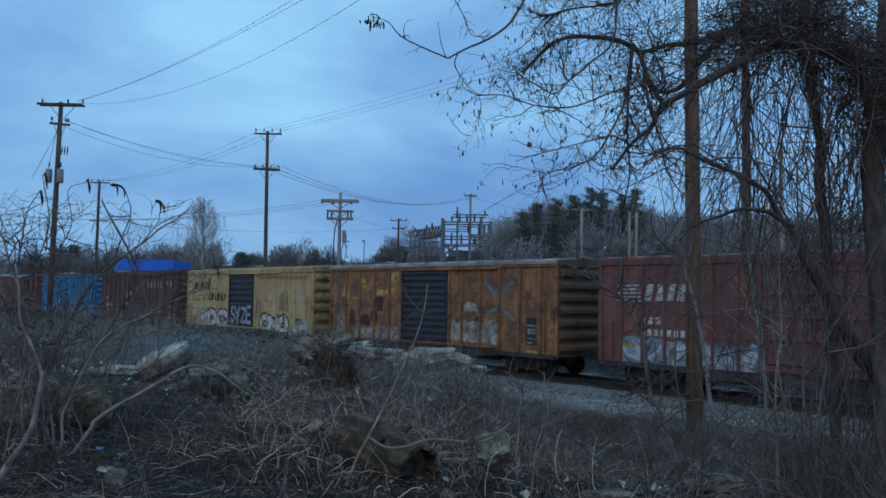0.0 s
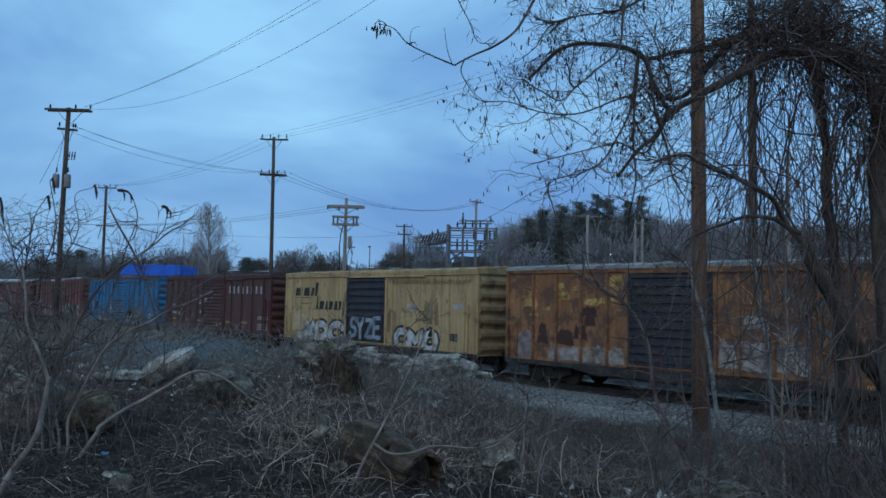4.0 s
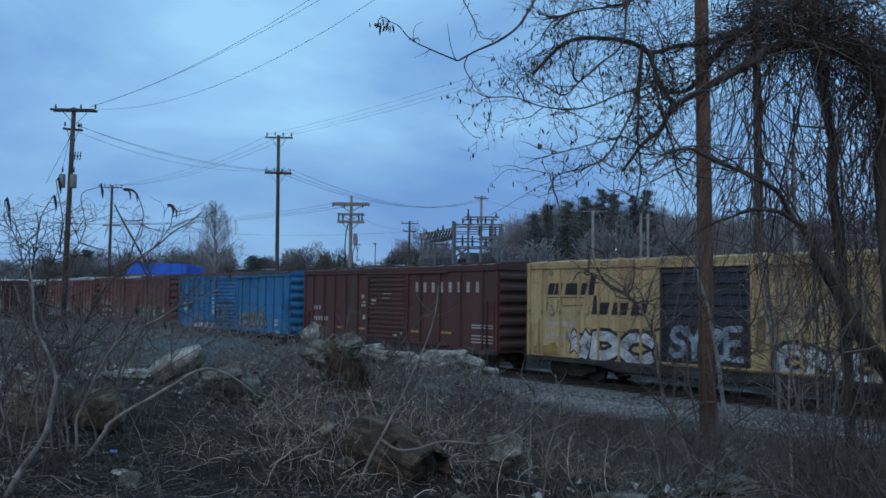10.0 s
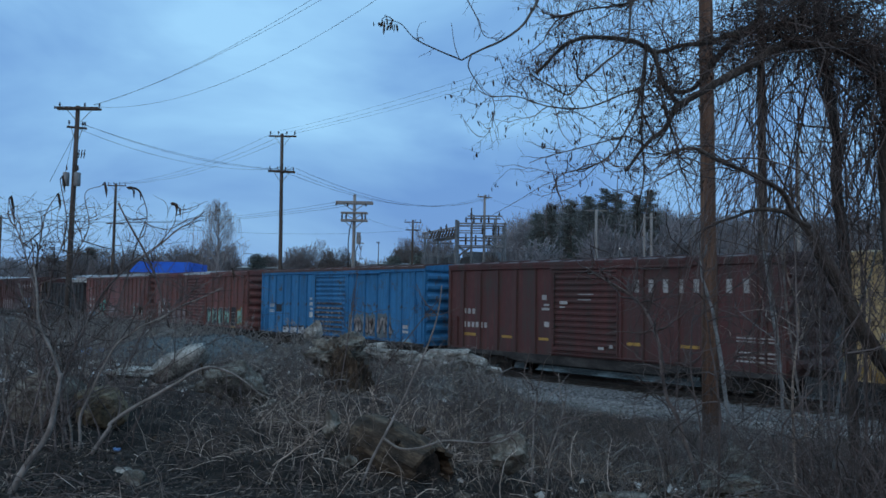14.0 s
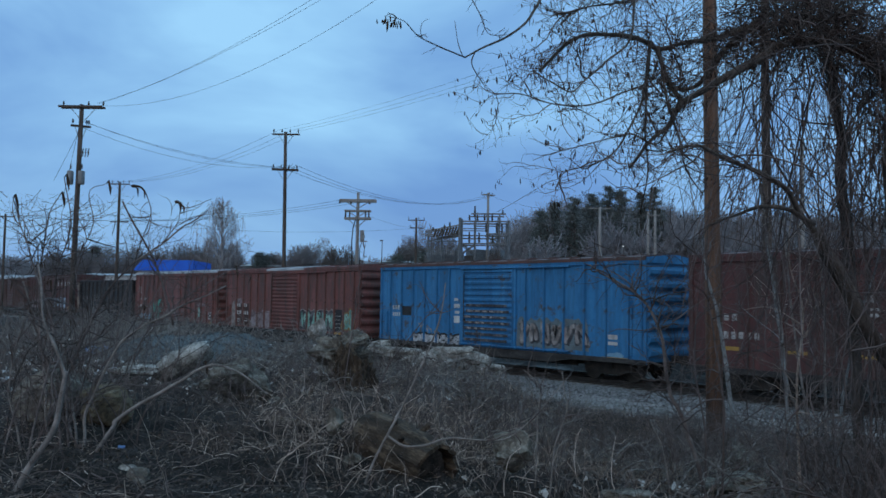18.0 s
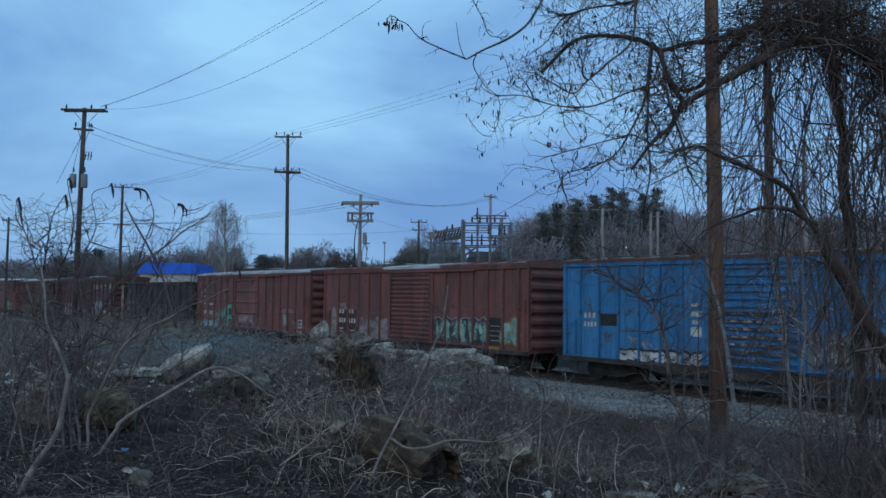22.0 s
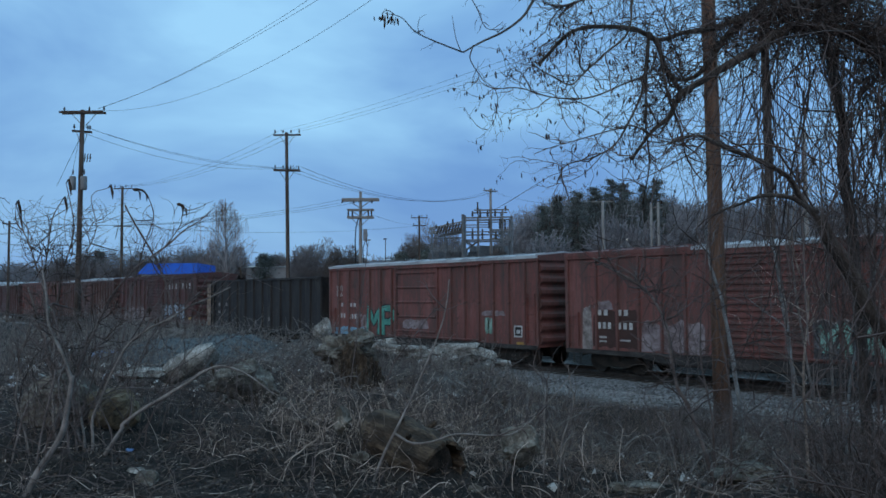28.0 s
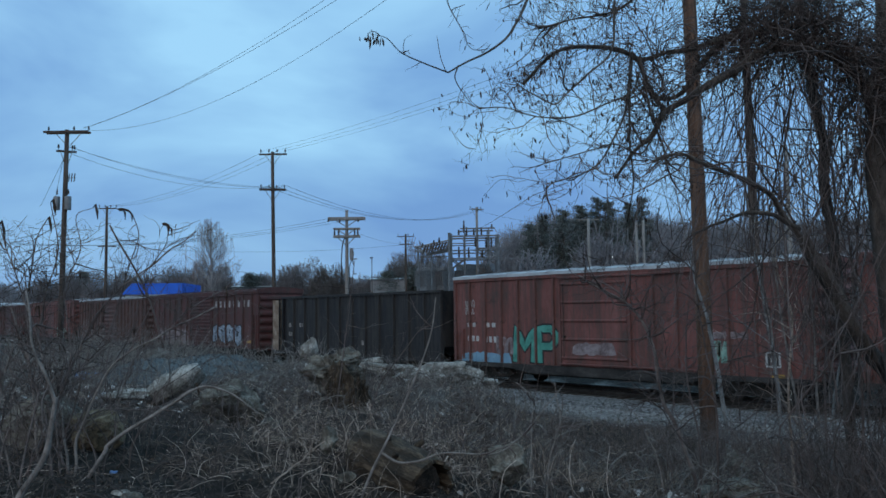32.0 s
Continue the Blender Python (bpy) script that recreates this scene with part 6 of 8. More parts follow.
def pods(rng, ends, n, size=0.035, name="pod_cluster"):
    """Dry pods that dangle from twig ends, in one mesh."""
    i = rng.choice(len(ends), n)
    s = ends[i] + rng.normal(0, 0.015, (n, 3))
    ln = size * np.exp(rng.normal(0, 0.35, n))
    p = np.empty((n, 4, 3))
    lean = rng.normal(0, 0.25, (n, 3))
    lean[:, 2] = -1
    for k, f in enumerate((0, 0.3, 0.7, 1.0)):
        p[:, k] = s + lean * (ln * f)[:, None]
    r = np.array([0.12, 0.5, 0.45, 0.05])[None] * (0.0092 * np.exp(rng.normal(0, 0.3, n)))[:, None]
    return bars_mesh(name, p, r, M_POD, 5)


def stuff_part(name, me, parent, label):
    ob = part(name, me, None, parent, label)
    ob["kind"] = "stuff"
    return ob


def make_vine_tree():
    rng = np.random.default_rng(5)
    base = site(4.35, 7.73)
    ob = thing("arching_tree", "dark bare tree with arching limb, tangled vines and dangling pods", "tree")
    trunk = (0.125, 0.09, [(4.42, 7.75, 0.6), (4.34, 7.73, 1.1), (4.28, 7.72, 2.37), (4.22, 7.72, 3.59), (4.21, 7.75, 4.45), (4.36, 7.76, 5.56), (4.4, 7.8, 7.0)])
    arch = (0.080, 0.0124, [(4.25, 7.74, 4.35), (4.18, 7.70, 4.85), (4.02, 7.66, 5.13), (3.81, 7.61, 5.3), (3.51, 7.55, 5.37), (3.21, 7.5, 5.38), (2.97, 7.45, 5.29), (2.78, 7.4, 5.16), (2.52, 7.36, 5.0), (2.26, 7.31, 4.84), (2.04, 7.27, 4.7), (1.92, 7.23, 4.5), (1.76, 7.18, 4.36), (1.55, 7.14, 4.09)])
    elbow = (0.0236, 0.0179, [(2.05, 7.28, 4.72), (1.96, 7.30, 4.87), (1.89, 7.3, 5.03), (1.84, 7.3, 5.18), (1.77, 7.27, 5.27)])
    beam = (0.0331, 0.0145, [(3.95, 7.8, 5.75), (3.48, 7.85, 5.69), (3.01, 7.74, 5.58), (2.74, 7.64, 5.51), (2.42, 7.53, 5.38), (2.12, 7.43, 5.31), (1.85, 7.32, 5.22), (1.65, 7.2, 5.27), (1.34, 7.09, 5.27), (1.03, 6.99, 5.19), (0.73, 6.89, 4.88)])
    loop = (0.0381, 0.0129, [(2.94, 7.75, 5.65), (2.68, 7.7, 5.43), (2.52, 7.64, 5.26), (2.38, 7.59, 5.05), (2.24, 7.53, 4.92), (2.04, 7.46, 4.89), (1.9, 7.39, 4.99)])
    fork = (0.0112, 0.0048, [(1.05, 5.6, 5.9), (0.68, 5.28, 5.15), (0.56, 5.16, 4.88), (0.51, 5.03, 4.76), (0.43, 4.91, 4.62), (0.3, 4.78, 4.49), (0.16, 4.65, 4.38), (0.06, 4.53, 4.29)])
    tip = (0.0046, 0.0018, [(0.06, 4.53, 4.29), (-0.09, 4.45, 4.33), (-0.2, 4.37, 4.36), (-0.27, 4.29, 4.41), (-0.35, 4.22, 4.41)])
    spur = (0.0045, 0.0020, [(0.05, 4.95, 4.95), (0.08, 4.9, 4.81), (0.15, 4.84, 4.65), (0.2, 4.78, 4.51), (0.3, 4.71, 4.48)])
    up = (0.0032, 0.0016, [(0.05, 4.53, 4.29), (0.02, 4.57, 4.39), (0.0, 4.61, 4.53)])
    down = (0.0048, 0.0016, [(0.12, 4.6, 4.35), (0.1, 4.56, 4.26), (0.16, 4.6, 4.17), (0.2, 4.64, 4.13)])
    u = (0.0112, 0.0039, [(1.5, 6.5, 5.9), (1.42, 6.36, 5.38), (1.36, 6.24, 4.96), (1.14, 6.1, 4.73), (0.96, 5.96, 4.55), (0.84, 5.82, 4.43), (0.67, 5.67, 4.47), (0.55, 5.52, 4.5)])
    long = (0.0102, 0.0033, [(1.84, 7.3, 5.1), (1.76, 7.29, 4.9), (1.47, 7.1, 4.75), (1.14, 6.91, 4.59), (0.82, 6.71, 4.56), (0.52, 6.51, 4.59), (0.32, 6.31, 4.53)])
    low = (0.0099, 0.0026, [(1.9, 7.2, 4.46), (1.78, 7.13, 4.31), (1.53, 6.97, 4.36), (1.36, 6.81, 4.3), (1.1, 6.65, 4.21), (0.77, 6.5, 4.09), (0.63, 6.35, 4.01)])
    bow = (0.0126, 0.0034, [(1.77, 7.25, 5.27), (1.73, 7.18, 5.13), (1.65, 7.09, 4.69), (1.51, 6.99, 4.4), (1.37, 6.89, 4.19), (1.18, 6.78, 4.06), (0.93, 6.67, 3.98), (0.84, 6.56, 3.84)])
    v1 = (0.0126, 0.0050, [(1.75, 7.2, 5.25), (1.71, 7.2, 4.73), (1.71, 7.22, 4.41), (1.74, 7.24, 4.11), (1.68, 7.27, 3.72)])
    v2 = (0.0126, 0.0050, [(1.82, 7.2, 5.2), (1.89, 7.18, 4.72), (1.99, 7.17, 4.41), (2.05, 7.17, 4.1), (2.21, 7.16, 3.87)])
    crest = (0.05, 0.006, [(4.35, 7.8, 6.0), (3.7, 7.75, 6.35), (2.9, 7.6, 6.4), (2.1, 7.3, 6.2), (1.5, 6.9, 6.0), (1.0, 6.5, 5.75), (0.7, 6.2, 5.4)])
    rib = (0.02, 0.004, [(2.3, 7.4, 6.22), (1.95, 7.3, 5.9), (1.6, 7.1, 5.6), (1.2, 6.9, 5.45), (0.85, 6.7, 5.3)])
    part_paths = []
    limb(ob, "trunk", trunk, M_BARK, 12, 0.03)
    for spec in (arch, beam, loop, elbow, fork, u, long, low, bow, v1, v2, crest, rib):
        part_paths.append(limb(ob, "limb", spec, M_BARK, 8)[0])
    thin = []
    for spec in (tip, spur, up, down):
        thin.append(limb(ob, "twig", spec, M_BARK, 5, 0.004)[0])
    # finer twigs, three generations
    hang = [part_paths[i] for i in (0, 1, 1, 2, 3, 5, 6, 7, 8, 9, 10, 11, 11, 12, 12, 12, 11)]
    p1, r1 = branch_out(rng, hang, 490, 0.36, 0.0038, 0.12, 0.24, -0.01, 0.8, 0.05)
    p2, r2 = branch_out(rng, list(p1), 1700, 0.20, 0.0020, 0.15, 0.26, 0.0)
    p3, r3 = branch_out(rng, list(p2), 3200, 0.10, 0.0013, 0.2, 0.22, 0.04)
    q1, s1 = branch_out(rng, thin[:2], 16, 0.10, 0.0022, 0.15, 0.25, 0.05)
    q2, s2 = branch_out(rng, list(q1), 24, 0.05, 0.0014, 0.3, 0.2, 0.15)
    stuff_part("crown", bars_mesh("crown", np.concatenate([p1, p2, p3, q1, q2]), np.concatenate([r1, r2, r3, s1, s2]), M_TWIG), ob, "fine dark leafless twigs")
    ends = np.concatenate([p2[:, -1], p3[:420, -1]])
    stuff_part("pod_cluster", pods(rng, ends, 1600, 0.034), ob, "dangling dry brown seed pods")
    tipend = np.array([tuple(thin[0][-1])])
    stuff_part("pod_cluster", pods(rng, np.repeat(tipend, 8, 0) + rng.normal(0, 0.03, (8, 3)) * np.array([1, 1, 0.4]) - np.array([0, 0, 0.01]), 18, 0.034), ob, "cluster of dry seed pods")
    return part_paths


def make_thicket(paths):
    """The dense growth beside the arching tree: leaning trunk, stems, saplings and hanging vines."""
    rng = np.random.default_rng(9)
    lean_ob = thing("leaning_tree", "dark leaning tree trunk in the thicket", "tree")
    lean = (0.107, 0.06, [(5.2, 8.4, 0.5), (4.86, 8.29, 1.71), (4.46, 8.16, 2.25), (4.19, 8.04, 2.5), (3.94, 7.92, 2.82), (3.61, 7.79, 3.35), (3.41, 7.67, 3.62)])
    bough = (0.030, 0.012, [(3.45, 7.7, 3.55), (3.21, 7.56, 3.78), (3.05, 7.45, 3.96), (2.86, 7.35, 4.05), (2.62, 7.24, 4.13), (2.35, 7.14, 4.2), (2.1, 7.03, 4.28), (1.83, 6.94, 4.2)])
    side = (0.0262, 0.0099, [(3.38, 7.65, 3.67), (3.07, 7.46, 3.78), (2.78, 7.36, 3.79), (2.54, 7.27, 3.71), (2.33, 7.17, 3.64)])
    lp = [limb(lean_ob, "trunk", lean, M_BARK, 10, 0.03)[0], limb(lean_ob, "limb", bough, M_BARK, 8)[0], limb(lean_ob, "limb", side, M_BARK, 7)[0]]
    p1, r1 = branch_out(rng, lp, 80, 0.6, 0.005, 0.3, 0.24, 0.05)
    p2, r2 = branch_out(rng, list(p1), 260, 0.3, 0.0022, 0.15, 0.3, 0.05)
    stuff_part("crown", bars_mesh("crown", np.concatenate([p1, p2]), np.concatenate([r1, r2]), M_TWIG), lean_ob, "fine dark leafless twigs")

    def stem(label, spec, material, seed, n1, n2, name="sapling", length=0.7, cat="sapling", up=0.0, r=0.005):
        g = np.random.default_rng(seed)
        o = thing(name, label, cat)
        pt = limb(o, "trunk", spec, material, 8, 0.015)[0]
        a, ra = branch_out(g, [pt], n1, length, r, 0.25, 0.22, -up)
        b, rb = branch_out(g, list(a), n2, length * 0.5, r * 0.5, 0.15, 0.28, -up * 0.5)
        stuff_part("crown", bars_mesh("crown", np.concatenate([a, b]), np.concatenate([ra, rb]), material if material is M_PALETWIG else M_TWIG), o, "fine bare twigs")
        return pt

    stems = [
        stem("dark vine-wrapped tree stem", (0.068, 0.05, [(4.58, 9.2, 0.2), (4.54, 9.15, 0.71), (4.43, 9.02, 1.95), (4.31, 8.88, 3.31), (4.23, 8.79, 3.83), (4.14, 8.71, 4.24), (4.13, 8.63, 4.62), (4.03, 8.55, 4.99), (3.89, 8.45, 5.6), (3.8, 8.4, 6.6)]), M_BARK, 1, 44, 130, "vine_wrapped_tree", 0.9, "tree"),
        stem("pale-barked young tree beside the reddish pole", (0.046, 0.006, [(5.37, 15.6, 0.17), (5.31, 15.6, 0.98), (5.17, 15.6, 2.03), (5.1, 15.6, 2.48), (5.02, 15.6, 2.87), (4.92, 15.6, 3.22), (4.84, 15.6, 3.5), (4.79, 15.6, 3.86), (4.69, 15.6, 4.4), (4.57, 15.6, 4.99), (4.51, 15.6, 5.59)]), M_PALEBARK, 2, 26, 70, "sapling", 0.9, "sapling", 0.05),
        stem("thin pale-barked sapling in the thicket", (0.034, 0.014, [(5.73, 14, 0.47), (5.68, 14, 1.5), (5.61, 14, 2.28), (5.52, 14, 2.94), (5.45, 14, 3.5), (5.38, 14, 3.98), (5.43, 14, 4.66)]), M_PALEBARK, 41, 14, 30, "sapling", 0.7, "sapling", 0.05),
        stem("pale bare branch crossing the thicket", (0.012, 0.006, [(5.65, 14, 1.88), (5.61, 14, 2.28), (5.25, 14, 2.59), (4.95, 14, 2.84), (4.9, 14, 2.96)]), M_PALEBARK, 42, 4, 6, "sapling", 0.3),
        stem("pale leaning stem in the thicket", (0.016, 0.010, [(4.21, 9, 1.06), (4.28, 9, 1.97), (4.45, 9, 2.74), (4.54, 9, 3.01), (4.65, 9, 3.32), (4.72, 9, 3.63), (4.78, 9, 4.06)]), M_PALEBARK, 43, 6, 8, "sapling", 0.4),
        stem("thin bare sapling leaning over the grass", (0.034, 0.007, [(3.23, 10.4, 0.55), (3.1, 10.4, 0.98), (2.9, 10.4, 1.53), (2.76, 10.4, 1.83), (2.67, 10.4, 2.47), (2.52, 10.4, 2.84), (2.31, 10.4, 3.05), (1.97, 10.4, 3.24), (1.77, 10.4, 3.37)]), M_SHRUB, 3, 44, 170, "sapling", 0.62, "sapling", 0.06, 0.008),
        stem("slender lichened sapling behind the pole", (0.032, 0.014, [(6.3, 14.23, 0.0), (6.2, 14.23, 0.75), (5.81, 14.18, 1.42), (5.65, 14.11, 2.67), (5.44, 14.04, 3.82), (5.28, 13.98, 4.88), (5.17, 13.91, 6.13)]), M_CANE, 31, 16, 30),
        stem("slender lichened sapling behind the pole", (0.026, 0.012, [(5.9, 13.22, 0.0), (5.76, 13.22, 0.81), (5.62, 13.17, 1.53), (5.42, 13.1, 2.87), (5.32, 13.04, 3.76), (5.22, 12.97, 5.02)]), M_CANE, 32, 14, 26),
        stem("slender lichened sapling behind the pole", (0.026, 0.012, [(5.6, 12.2, 0.1), (5.55, 12.2, 0.98), (5.52, 12.17, 1.64), (5.48, 12.09, 2.88), (5.41, 12.05, 3.71), (5.35, 11.97, 5.03)]), M_CANE, 33, 14, 26),
        stem("thin bare sapling in the thicket", (0.0186, 0.0062, [(3.87, 9.18, 0.3), (3.85, 9.14, 0.95), (3.81, 9.08, 1.94), (3.86, 9.02, 2.81), (3.7, 8.99, 3.42), (3.75, 8.94, 4.23)]), M_PALETWIG, 4, 40, 120),
        stem("thin bare sapling in the thicket", (0.0186, 0.0062, [(4.7, 9.2, 0.3), (4.66, 9.14, 0.96), (4.58, 9.04, 2.57), (4.62, 8.96, 3.93), (4.79, 8.89, 5.05)]), M_TWIG, 5, 40, 120),
        stem("thin pale curved stem before the gravel", (0.009, 0.004, [(1.0, 8.2, 0.9), (1.03, 8.17, 1.43), (1.09, 8.1, 1.66), (1.16, 8.09, 1.88), (1.13, 8.08, 2.05), (1.11, 8.07, 2.24)]), M_CANE, 6, 5, 8, "sapling", 0.25),
        stem("thin pale hooked stem before the gravel", (0.008, 0.003, [(0.85, 8.1, 1.1), (0.87, 8.1, 1.77), (0.91, 8.18, 2.03), (0.84, 8.17, 2.14), (0.73, 8.17, 2.23)]), M_CANE, 16, 8, 14, "sapling", 0.3),
        stem("grey leaning sapling over the fallen log", (0.015, 0.005, [(-0.84, 7.71, 0.98), (-0.72, 7.7, 1.34), (-0.57, 7.74, 1.65), (-0.44, 7.77, 1.9), (-0.31, 7.76, 2.2), (-0.17, 7.79, 2.5), (-0.08, 7.82, 2.84), (-0.05, 7.81, 3.08)]), M_CANE, 17, 5, 6, "sapling", 0.35),
        stem("grey branch lying across the log", (0.013, 0.004, [(-0.57, 7.74, 1.64), (-0.41, 7.69, 1.56), (-0.22, 7.59, 1.58), (0.01, 7.59, 1.65), (0.32, 7.6, 1.64), (0.56, 7.6, 1.67), (0.79, 7.59, 1.87), (1.09, 7.57, 2.22)]), M_CANE, 18, 8, 14, "fallen_branch", 0.35, "branch"),
        stem("slim dark sapling by the slabs", (0.012, 0.004, [(-1.15, 12.0, 1.2), (-0.9, 12.0, 1.9), (-0.45, 12.0, 2.5), (-0.12, 12.0, 2.95)]), M_TWIG, 7, 14, 30, "sapling", 0.6, "sapling", 0.08),
        stem("slim dark sapling by the stump", (0.011, 0.004, [(-1.75, 13.5, 1.2), (-1.62, 13.5, 2.2), (-1.5, 13.5, 3.1), (-1.42, 13.5, 3.8)]), M_TWIG, 8, 14, 34, "sapling", 0.5, "sapling", 0.1),
    ]
    for i in range(6):
        g = random.Random(100 + i)
        l, d = g.uniform(2.7, 5.2), g.uniform(7.5, 11.5)
        l = max(l, 0.30 * d)
        z = ground_z(*site(l, d).xy)
        h = g.uniform(2.2, 4.8)
        pts = [(l, d, z - 0.1)] + [(l + g.gauss(0, 0.14) * q, d + g.gauss(0, 0.2) * q, z + h * q) for q in (0.3, 0.6, 1.0)]
        stems.append(stem("slender bare stem in the thicket", (g.uniform(0.010, 0.022), 0.004, pts), M_TWIG, 200 + i, 16, 44, "sapling", 0.65))

    # hanging vines and crossing twigs
    n = 600
    s, _ = pick(rng, [paths[0], paths[1], paths[2], lp[0]], n, 0.0)
    keep = s @ np.array([0.6446, 0.7645, 0]) > 2.7
    s = s[keep] + rng.normal(0, 0.12, (int(keep.sum()), 3))
    n = len(s)
    h = rng.normal(0, 0.5, (n, 3))
    h[:, 2] = -1.0
    a = strands(rng, s, h, rng.uniform(0.6, 3.2, n), 9, 0.22, 0.10, 0.06)
    ra = taper(rng, n, 9, 0.0042, 0.0018)
    b, rb = branch_out(rng, list(a), 800, 0.28, 0.0017, 0.1, 0.3, 0.06, 0.9, 0.15)
    # long vines hanging like a curtain at the thicket's dense side
    k = 150
    s = rng.uniform(3.0, 5.3, (k, 1)) * np.array([tuple(site(1, 0, 0))]) + rng.uniform(7.2, 8.6, (k, 1)) * np.array([tuple(site(0, 1, 0))]) + np.array([[0, 0, 1]]) * rng.uniform(4.2, 5.8, (k, 1))
    h = rng.normal(0, 0.35, (k, 3))
    h[:, 2] = -1.0
    veil_ = strands(rng, s, h, rng.uniform(1.5, 3.6, k), 9, 0.16, 0.08, 0.04)
    rveil = taper(rng, k, 9, 0.0055, 0.003)
    # dense crown tangle over the arch
    m = 1900
    lat = np.array([tuple(site(1, 0, 0))])
    dep = np.array([tuple(site(0, 1, 0))])
    s, _ = pick(rng, [paths[0][:34], paths[0][:34], paths[1][:16], paths[3][:8]], m, 0.0)
    s = s + rng.normal(0, 0.10, (m, 1)) * lat + rng.normal(0, 0.22, (m, 1)) * dep + np.array([[0, 0, 1]]) * (rng.random((m, 1)) ** 1.2 * 0.66 - 0.08)
    c = strands(rng, s, rng.normal(0, 1, (m, 3)) + lat * 0.4, rng.uniform(0.3, 0.95, m), 9, 0.30, 0.03, 0.30)
    rc = taper(rng, m, 9, 0.0036, 0.0019)
    # the same tangle thinning out along the beam and the crest
    m = 700
    s, _ = pick(rng, [paths[1][6:32], paths[11][6:24], paths[3]], m, 0.0)
    s = s + rng.normal(0, 0.16, (m, 3))
    c2 = strands(rng, s, rng.normal(0, 1, (m, 3)), rng.uniform(0.3, 0.9, m), 9, 0.22, 0.03, 0.16)
    c, rc = np.concatenate([c, c2]), np.concatenate([rc, taper(rng, m, 9, 0.0028, 0.0014)])
    # rising whips and crossing stems across the whole thicket
    w = 260
    l = rng.uniform(2.3, 5.4, w)
    d = rng.uniform(6.8, 11.5, w)
    l = np.maximum(l, 0.27 * d)
    z = np.array([ground_z(*site(float(a_), float(b_)).xy) for a_, b_ in zip(l, d)])
    s = l[:, None] * lat + d[:, None] * dep + np.stack([0 * z, 0 * z, z + rng.random(w) ** 1.6 * 3.2], 1)
    hd = rng.normal(0, 0.75, (w, 3))
    hd[:, 2] = np.abs(hd[:, 2]) + 0.3
    e = strands(rng, s, hd, rng.uniform(0.5, 1.9, w), 9, 0.20, 0.04, 0.08)
    re_ = taper(rng, w, 9, 0.0045, 0.0016)
    g, rg = branch_out(rng, list(e), 560, 0.3, 0.0017, 0.15, 0.28, 0.02)
    tang = thing("vine_thicket", "dense tangle of leafless vines and dark twigs", "thicket", kind="stuff")
    stuff_part("tangle", bars_mesh("tangle", np.concatenate([a, c, e, veil_]), np.concatenate([ra, rc, re_, rveil]), M_TWIG, 4), tang, "hanging dark vines")
    stuff_part("crown", bars_mesh("crown", np.concatenate([b, g]), np.concatenate([rb, rg]), M_TWIG, 3), tang, "crossing dark twigs")


